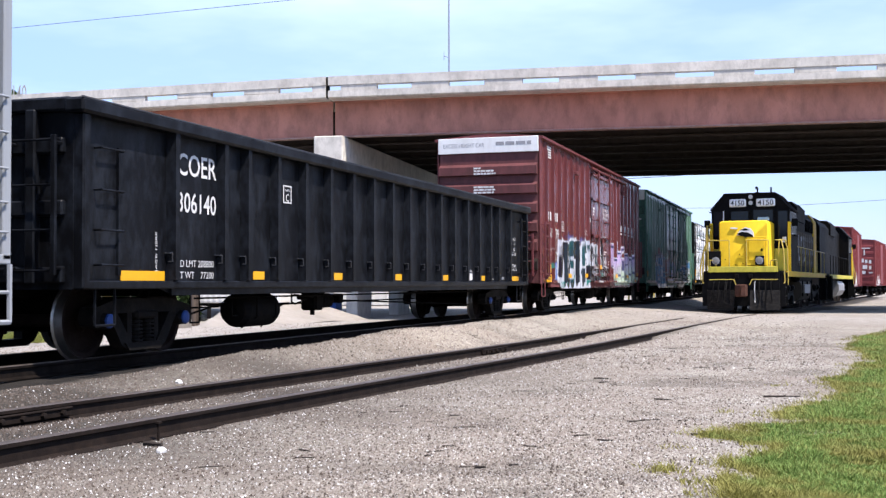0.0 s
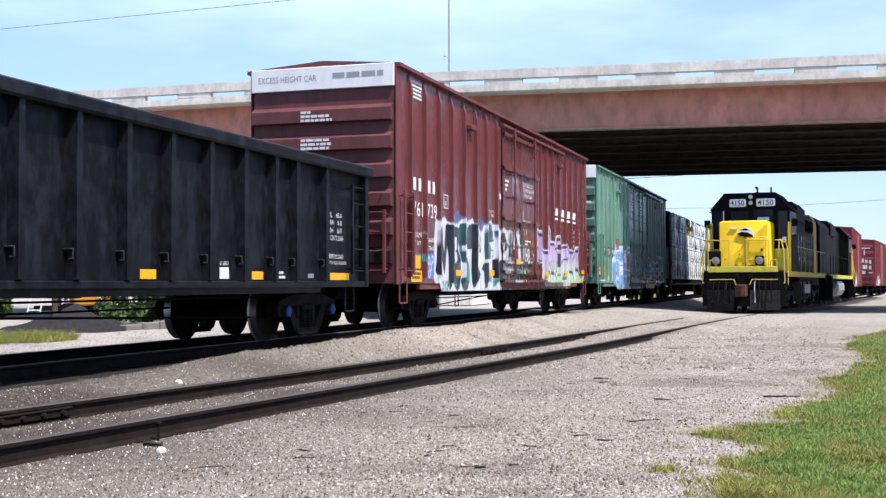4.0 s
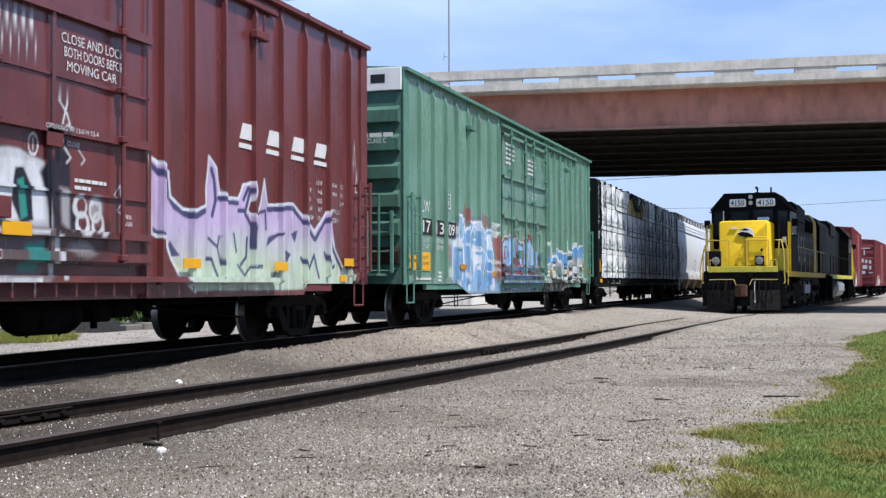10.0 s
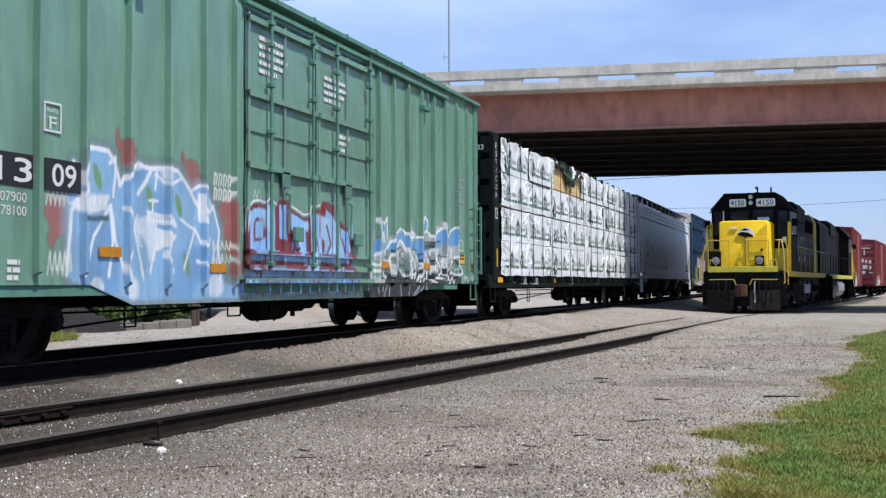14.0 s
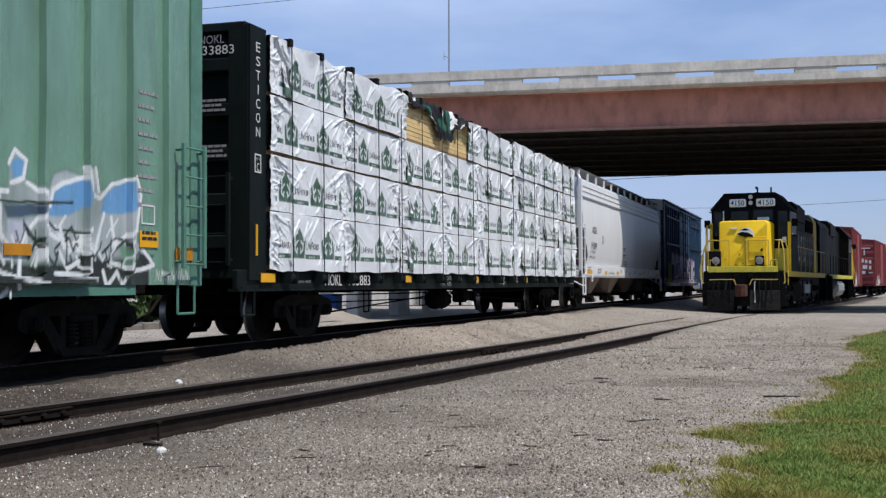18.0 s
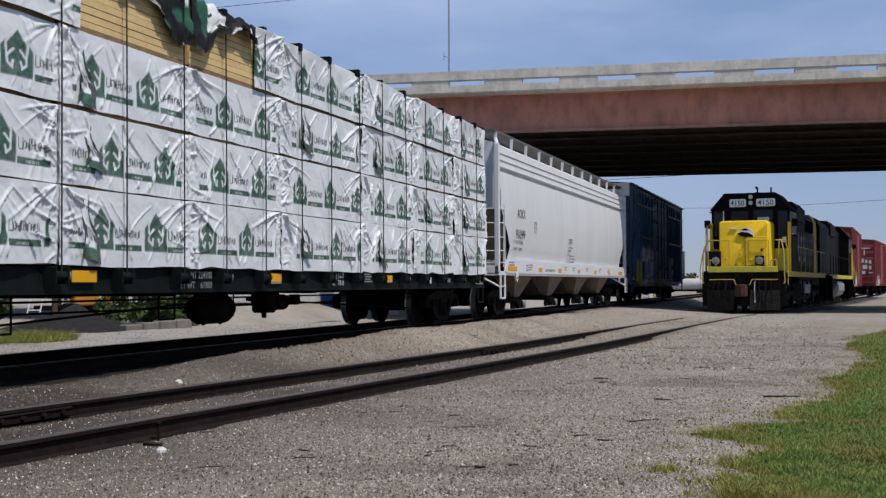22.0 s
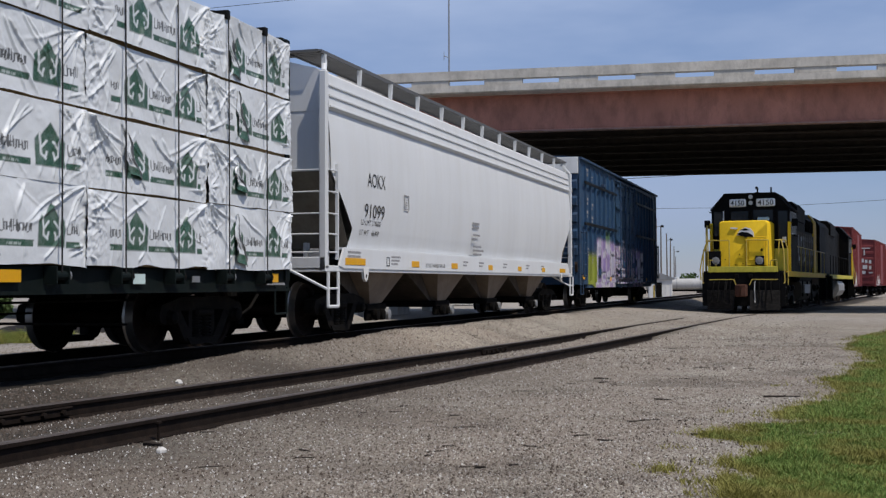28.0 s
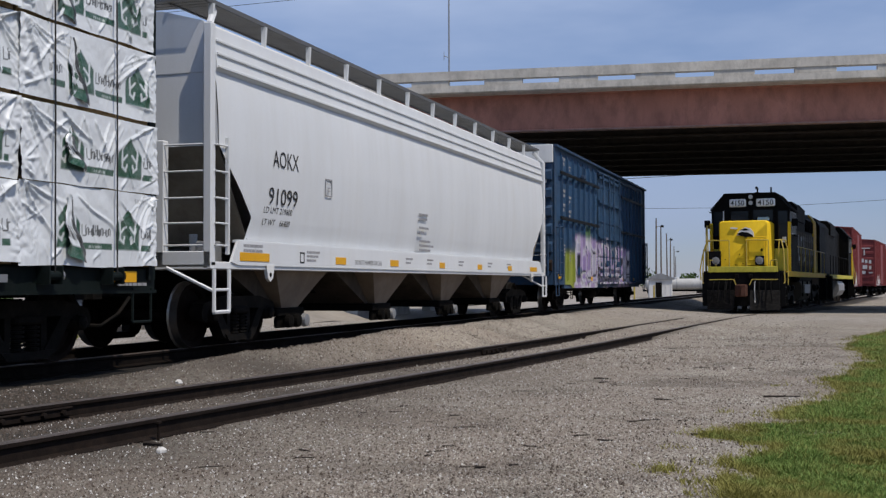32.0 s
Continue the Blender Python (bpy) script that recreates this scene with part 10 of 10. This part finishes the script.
        part("truck", Shape().box(cx - 1.2, cx + 1.2, -1.1, 1.1, 0.3, 0.8, 0.1), M["dark"], t)


for k in range(6):
    tank_car(300 - 3 * k, 44.0 - 17.4 * k, -80)

shed = thing("yard_shed", "small white yard shed with a dark door", "shed", (118.0, 15.6, -0.75), 10)
part("wall", Shape().box(-1.3, 1.3, -1.1, 1.1, 0, 2.0), M["white_wall"], shed)
part("roof", Shape().slab([(-1.3, 1.95), (-1.3, 2.1), (0, 2.6), (1.3, 2.1), (1.3, 1.95)], -1.45, 1.45, "x"), M["steel"], shed)
part("door", Shape().box(-1.36, -1.31, -0.1, 0.5, 0.05, 1.7), M["dark"], shed)
for k in range(4):
    part("siding_rib", Shape().box(-1.34, -1.305, -1.0 + k * 0.5, -0.95 + k * 0.5, 0.05, 1.95), M["white_wall"], shed)
for k, (x, y) in enumerate(((95.0, 14.6), (99.0, 13.6), (110.0, 9.0), (84.0, 13.3), (92.0, 7.6))):
    solid("marker_post", Shape().rod((0, 0, -0.1), (0, 0, 1.15), 0.07, 8).rod((0, 0, 1.15), (0, 0, 1.2), 0.07, 8, 0.03), M["rail_yellow"], "yellow marker post by the crossing", "post", "marker posts", at=(x, y, gz(x, y)))
# ---- gravel, grass and litter ----
def stones(name, n, near, far, size, mat, seed, label, keep, sink=0.25, angles=(-2.9, 38.6)):
    """Loose stones: small rough lumps strewn thinner with distance, joined."""
    rng = np.random.default_rng(seed)
    r = near * (far / near) ** rng.random(n)
    a = np.radians(rng.uniform(angles[0], angles[1], n))
    x, y = r * np.cos(a), r * np.sin(a)
    k = keep(x, y, rng)
    x, y = x[k], y[k]
    n = len(x)
    z = ground_z(x, y)
    s = rng.uniform(size[0], size[1], n) * rng.uniform(0.5, 1.0, n)
    base = np.array([(1, 0, -0.5), (0.2, 0.9, -0.5), (-0.9, 0.3, -0.5), (-0.3, -0.9, -0.5), (0.35, 0.15, 0.7), (-0.35, -0.1, 0.6)])
    faces = np.array([(0, 1, 4), (1, 2, 5), (1, 5, 4), (2, 3, 5), (3, 0, 4), (3, 4, 5)])
    jit = rng.uniform(0.6, 1.3, (n, 6, 3))
    a = rng.uniform(0, 6.28, n)
    p = base[None] * jit * s[:, None, None]
    c, q = np.cos(a)[:, None], np.sin(a)[:, None]
    px_, py_ = p[..., 0] * c - p[..., 1] * q, p[..., 0] * q + p[..., 1] * c
    v = np.stack([px_ + x[:, None], py_ + y[:, None], p[..., 2] + (z + s * sink)[:, None]], -1).reshape(-1, 3)
    f = (faces[None] + (np.arange(n) * 6)[:, None, None]).reshape(-1, 3)
    me = bpy.data.meshes.new(name)
    me.vertices.add(len(v))
    me.vertices.foreach_set("co", v.astype(np.float32).ravel())
    me.loops.add(f.size)
    me.loops.foreach_set("vertex_index", f.astype(np.int32).ravel())
    me.polygons.add(len(f))
    me.polygons.foreach_set("loop_start", np.arange(0, f.size, 3, dtype=np.int32))
    me.materials.append(mat)
    g = np.repeat(np.maximum(0.80 * grime(x, y), 0.30 * dirt_patch(x, y)), 6)
    tint = np.stack([0.036 + 0 * g, 0.026 + 0 * g, 0.020 + 0 * g, g], -1)
    me.color_attributes.new("paint", "FLOAT_COLOR", "POINT").data.foreach_set("color", tint.astype(np.float32).ravel())
    me.update(calc_edges=True)
    me.shade_flat()
    return tagged(new(name, me), label, "gravel", kind="stuff")


def off_rails(x, y):
    d = np.abs(np.abs(y - siding_y(x)) - GAUGE)
    e = np.abs(np.abs(y - TRACK_Y) - GAUGE)
    return (d > 0.075) & (e > 0.09)


def in_view(x, y, rng):
    a = np.degrees(np.arctan2(y, x))
    return (a > -2.9) & (a < 38.6) & off_rails(x, y) & (black_track(x, y) < 0.4) & (grass_amount(x, y) < rng.random(len(x)) * 0.9 + 0.1)


stones("gravel", 185000, 5.3, 30.0, (0.006, 0.0145), M["pebble"], 11, "fine brown-grey gravel between the tracks and the verge", lambda x, y, r: in_view(x, y, r) & (r.random(len(x)) < 0.25 + 1.3 * soft_noise(x, y, 65, 0.9) * (0.6 + 0.8 * soft_noise(x, y, 66, 3.0))))
stones("ballast", 52000, 6.0, 46.0, (0.010, 0.026), M["pebble"], 12, "coarse grey ballast beside the freight track", lambda x, y, r: in_view(x, y, r) & (y > 6.0), angles=(8, 38.6))
stones("crushed_stone", 9000, 17.0, 46.0, (0.014, 0.036), M["pebble"], 15, "coarse crushed stone scattered round the level crossing", in_view, angles=(0, 26))
stones("pale_gravel", 13000, 5.3, 34.0, (0.004, 0.013), M["pale_stone"], 13, "scattered whitish stones among the gravel", in_view)
stones("dark_gravel", 12000, 5.3, 28.0, (0.005, 0.017), M["creosote"], 14, "scattered dark chips among the gravel", in_view)


def blades():
    rng = np.random.default_rng(21)
    n = 420000
    r = 5.8 * (40 / 5.8) ** (rng.random(n) ** 1.1)
    a = np.radians(rng.uniform(-3, 8, n))
    x, y = r * np.cos(a), r * np.sin(a)
    thin = 0.55 + 0.75 * soft_noise(x, y, 67, 2.2) * (0.5 + soft_noise(x, y, 68, 6.5))
    k = (grass_amount(x, y) ** 1.4 > rng.random(n) * 0.9 + 0.08) & (rng.random(n) < thin)
    k |= (grass_amount(x, y - 0.2) > 0.4) & (rng.random(n) < 0.10 * soft_noise(x, y, 69, 7.0))
    x, y = x[k], y[k]
    m = 26000
    x2, y2 = 26.4 + rng.normal(size=m) * 1.8, 19.6 + rng.normal(size=m) * 0.9
    k = grass_amount(x2, y2) > 0.25
    x, y = np.concatenate([x, x2[k]]), np.concatenate([y, y2[k]])
    # stray tufts on the gravel
    for cx, cy, cnt in ((7.57, 0.95, 150), (7.50, 1.02, 70), (8.6, 1.02, 60), (11.2, 0.9, 40), (14.5, 0.6, 40)):
        x = np.concatenate([x, cx + rng.normal(size=cnt) * 0.07])
        y = np.concatenate([y, cy + rng.normal(size=cnt) * 0.07])
    n = len(x)
    z = ground_z(x, y)
    tall = (0.6 + 0.9 * soft_noise(x, y, 61, 1.3)) * np.where(y > 10, 5.0, 1.0)
    clump = np.clip(soft_noise(x, y, 64, 9.0) * 1.6 - 0.25, 0.15, 1.3)
    h = rng.uniform(0.012, 0.042, n) * tall * (0.5 + 0.9 * clump)
    w = rng.uniform(0.0018, 0.0042, n) * (1 + np.hypot(x, y) / 14)
    t = rng.uniform(0, 6.28, n)
    lean = rng.normal(size=(n, 2)) * h[:, None] * 0.8
    dx, dy = np.cos(t) * w, np.sin(t) * w
    v = np.empty((n, 3, 3), np.float32)
    v[:, 0] = np.stack([x - dx, y - dy, z - 0.005], 1)
    v[:, 1] = np.stack([x + dx, y + dy, z - 0.005], 1)
    v[:, 2] = np.stack([x + lean[:, 0], y + lean[:, 1], z + h], 1)
    me = bpy.data.meshes.new("grass")
    me.vertices.add(n * 3)
    me.vertices.foreach_set("co", v.ravel())
    me.loops.add(n * 3)
    me.loops.foreach_set("vertex_index", np.arange(n * 3, dtype=np.int32))
    me.polygons.add(n)
    me.polygons.foreach_set("loop_start", np.arange(0, n * 3, 3, dtype=np.int32))
    me.materials.append(M["grass"])
    dry = np.clip((soft_noise(x, y, 62, 2.3) + 0.6 * soft_noise(x, y, 63, 6.0) - 0.72) / 0.35, 0, 1) * 0.75
    dry = np.maximum(dry, 0.8 * np.clip(1.15 - grass_amount(x, y + 0.10), 0, 1))
    dry = np.repeat(np.maximum(dry, (rng.random(n) < 0.12) * 0.8), 3)
    tint = np.stack([0.25 + 0 * dry, 0.20 + 0 * dry, 0.055 + 0 * dry, dry], -1)
    me.color_attributes.new("paint", "FLOAT_COLOR", "POINT").data.foreach_set("color", tint.astype(np.float32).ravel())
    me.update(calc_edges=True)
    tagged(new("grass", me), "short green grass with yellowed patches on the verge", "grass", kind="stuff")


blades()


def stick(x, y, length, turn, r, seed):
    rng = random.Random(seed)
    s = Shape()
    pts = []
    for k in range(5):
        d = length * (k / 4 - 0.5)
        px_, py_ = x + d * math.cos(turn), y + d * math.sin(turn)
        pts.append((px_ - x, py_ - y + rng.uniform(-0.05, 0.05) * length, gz(px_, py_) - gz(x, y) + r * 0.8 + rng.uniform(0, 0.004)))
    for k, (a, b) in enumerate(zip(pts, pts[1:])):
        s.rod(a, b, r * (1 - 0.12 * k), 6)
    if length > 0.2:
        a = Vector(pts[2])
        s.rod(a, a + Vector((math.cos(turn + 0.7), math.sin(turn + 0.7), 0.1)) * length * 0.2, r * 0.6, 5)
    solid("stick", s, M["bark"], "dark dry stick lying on the gravel", "stick", "litter on the gravel", at=(x, y, gz(x, y)))


for k, (x, y, l, r) in enumerate(((15.13, 2.75, 0.189, 0.011), (14.55, 2.62, 0.126, 0.007), (14.29, 2.94, 0.165, 0.004), (10.35, 1.52, 0.306, 0.006), (14.01, 4.57, 0.139, 0.008), (13.86, 4.81, 0.097, 0.006), (10.18, 3.16, 0.101, 0.006), (7.35, 2.12, 0.072, 0.011), (10.8, 3.87, 0.076, 0.007), (7.18, 5.19, 0.234, 0.015), (7.7, 4.7, 0.17, 0.02), (13.09, 0.47, 0.433, 0.011), (31.54, 1.8, 0.328, 0.006), (22.16, 3.65, 0.191, 0.006), (21.84, 3.39, 0.146, 0.006), (22.78, 2.79, 0.173, 0.006), (19.86, 1.89, 0.132, 0.005))):
    stick(x, y, l, -1.25 + 0.5 * math.sin(k * 2.3), r, 560 + k)
for k, (x, y, l, r) in enumerate(((19.64, 3.9, 0.227, 0.006), (19.11, 3.61, 0.147, 0.005), (10.37, 3.79, 0.136, 0.004), (10.24, 4.08, 0.114, 0.004), (7.96, 2.62, 0.119, 0.005), (19.77, 2.24, 0.15, 0.009), (17.45, 1.04, 0.215, 0.005), (19.4, 0.85, 0.183, 0.006), (12.15, 6.2, 0.322, 0.006), (11.75, 6.37, 0.101, 0.006), (12.98, 6.18, 0.109, 0.006), (14.51, 6.05, 0.193, 0.007), (16.46, 6.02, 0.182, 0.006), (17.99, 6.2, 0.198, 0.006), (24.51, 1.89, 0.209, 0.007), (21.87, 0.44, 0.165, 0.006), (26.08, 5.8, 0.126, 0.006))):
    stick(x, y, l, -1.35 + 0.4 * math.sin(k * 1.7), r, 600 + k)
rng = random.Random(640)
for k in range(30):
    r_ = 7.5 * (30 / 7.5) ** rng.random()
    a_ = radians(rng.uniform(1.5, 30))
    x, y = r_ * math.cos(a_), r_ * math.sin(a_)
    if not 0.9 < y < 8.0 or abs(abs(y - float(siding_y(x))) - GAUGE) < 0.14:
        continue
    stick(x, y, rng.uniform(0.05, 0.20) * (0.7 + r_ / 26), rng.uniform(-1.9, -0.7), rng.uniform(0.004, 0.009), 700 + k)
for k, (x, y, s_) in enumerate(((7.35, 4.42, 0.04), (8.1, 5.05, 0.05), (8.25, 5.05, 0.04), (12.0, 7.0, 0.045))):
    rng = random.Random(600 + k)
    sh = Shape().lathe([(-0.5 * s_, 0.3 * s_), (-0.2 * s_, 0.95 * s_), (0.3 * s_, 0.9 * s_), (0.75 * s_, 0.4 * s_)], 7, "z")
    sh.v = [(a * rng.uniform(0.75, 1.25), b * rng.uniform(0.75, 1.25), c) for a, b, c in sh.v]
    solid("stone", sh, M["pale_stone"], "whitish stone lying beside the siding rail", "stone", "large stones", at=(x, y, gz(x, y) + 0.3 * s_))


# ---- the train's way ----


WAY = [(0, 0.0), (1, -2.82), (2, -5.77), (3, -8.85), (4, -12.04), (5, -15.34), (6, -18.71), (7, -22.12), (8, -25.56), (9, -29.02), (10, -32.55),
       (11, -36.16), (12, -39.74), (13, -43.20), (14, -46.56), (15, -49.91), (16, -53.25), (17, -56.51), (18, -59.61), (19, -62.51), (20, -65.23),
       (21, -67.80), (22, -70.25), (23, -72.50), (24, -74.52), (25, -76.39), (26, -78.12), (27, -79.70), (28, -81.13), (29, -82.39), (30, -83.46),
       (31, -84.33), (32, -84.97)]


def spline(t):
    """Smooth path through WAY."""
    i = min(31, int(t))
    p = [WAY[max(0, min(32, i + k))][1] for k in (-1, 0, 1, 2)]
    u = t - i
    m0, m1 = (p[2] - p[0]) / 2, (p[3] - p[1]) / 2
    return (2 * u ** 3 - 3 * u * u + 1) * p[1] + (u ** 3 - 2 * u * u + u) * m0 + (-2 * u ** 3 + 3 * u * u) * p[2] + (u ** 3 - u * u) * m1


def motions():
    # wheel turns: a row for each half metre of travel
    times, last = [0.0], 0.0
    for k in range(1, 320):
        t = k / 10
        if abs(spline(t) - last) > 0.36:
            times.append(t)
            last = spline(t)
    times.append(32.0)
    for car, x in CARS:
        walk(car, [(t, pose(x + s, TRACK_Y, 0)) for t, s in WAY])
    for w, x in WHEELS:
        turn = [math.degrees(spline(t) / WHEEL_R) + 31 * x for t in times]
        walk(w, [(t, pose(x, 0, WHEEL_R, 0, a, 0)) for t, a in zip(times, turn)])


motions()
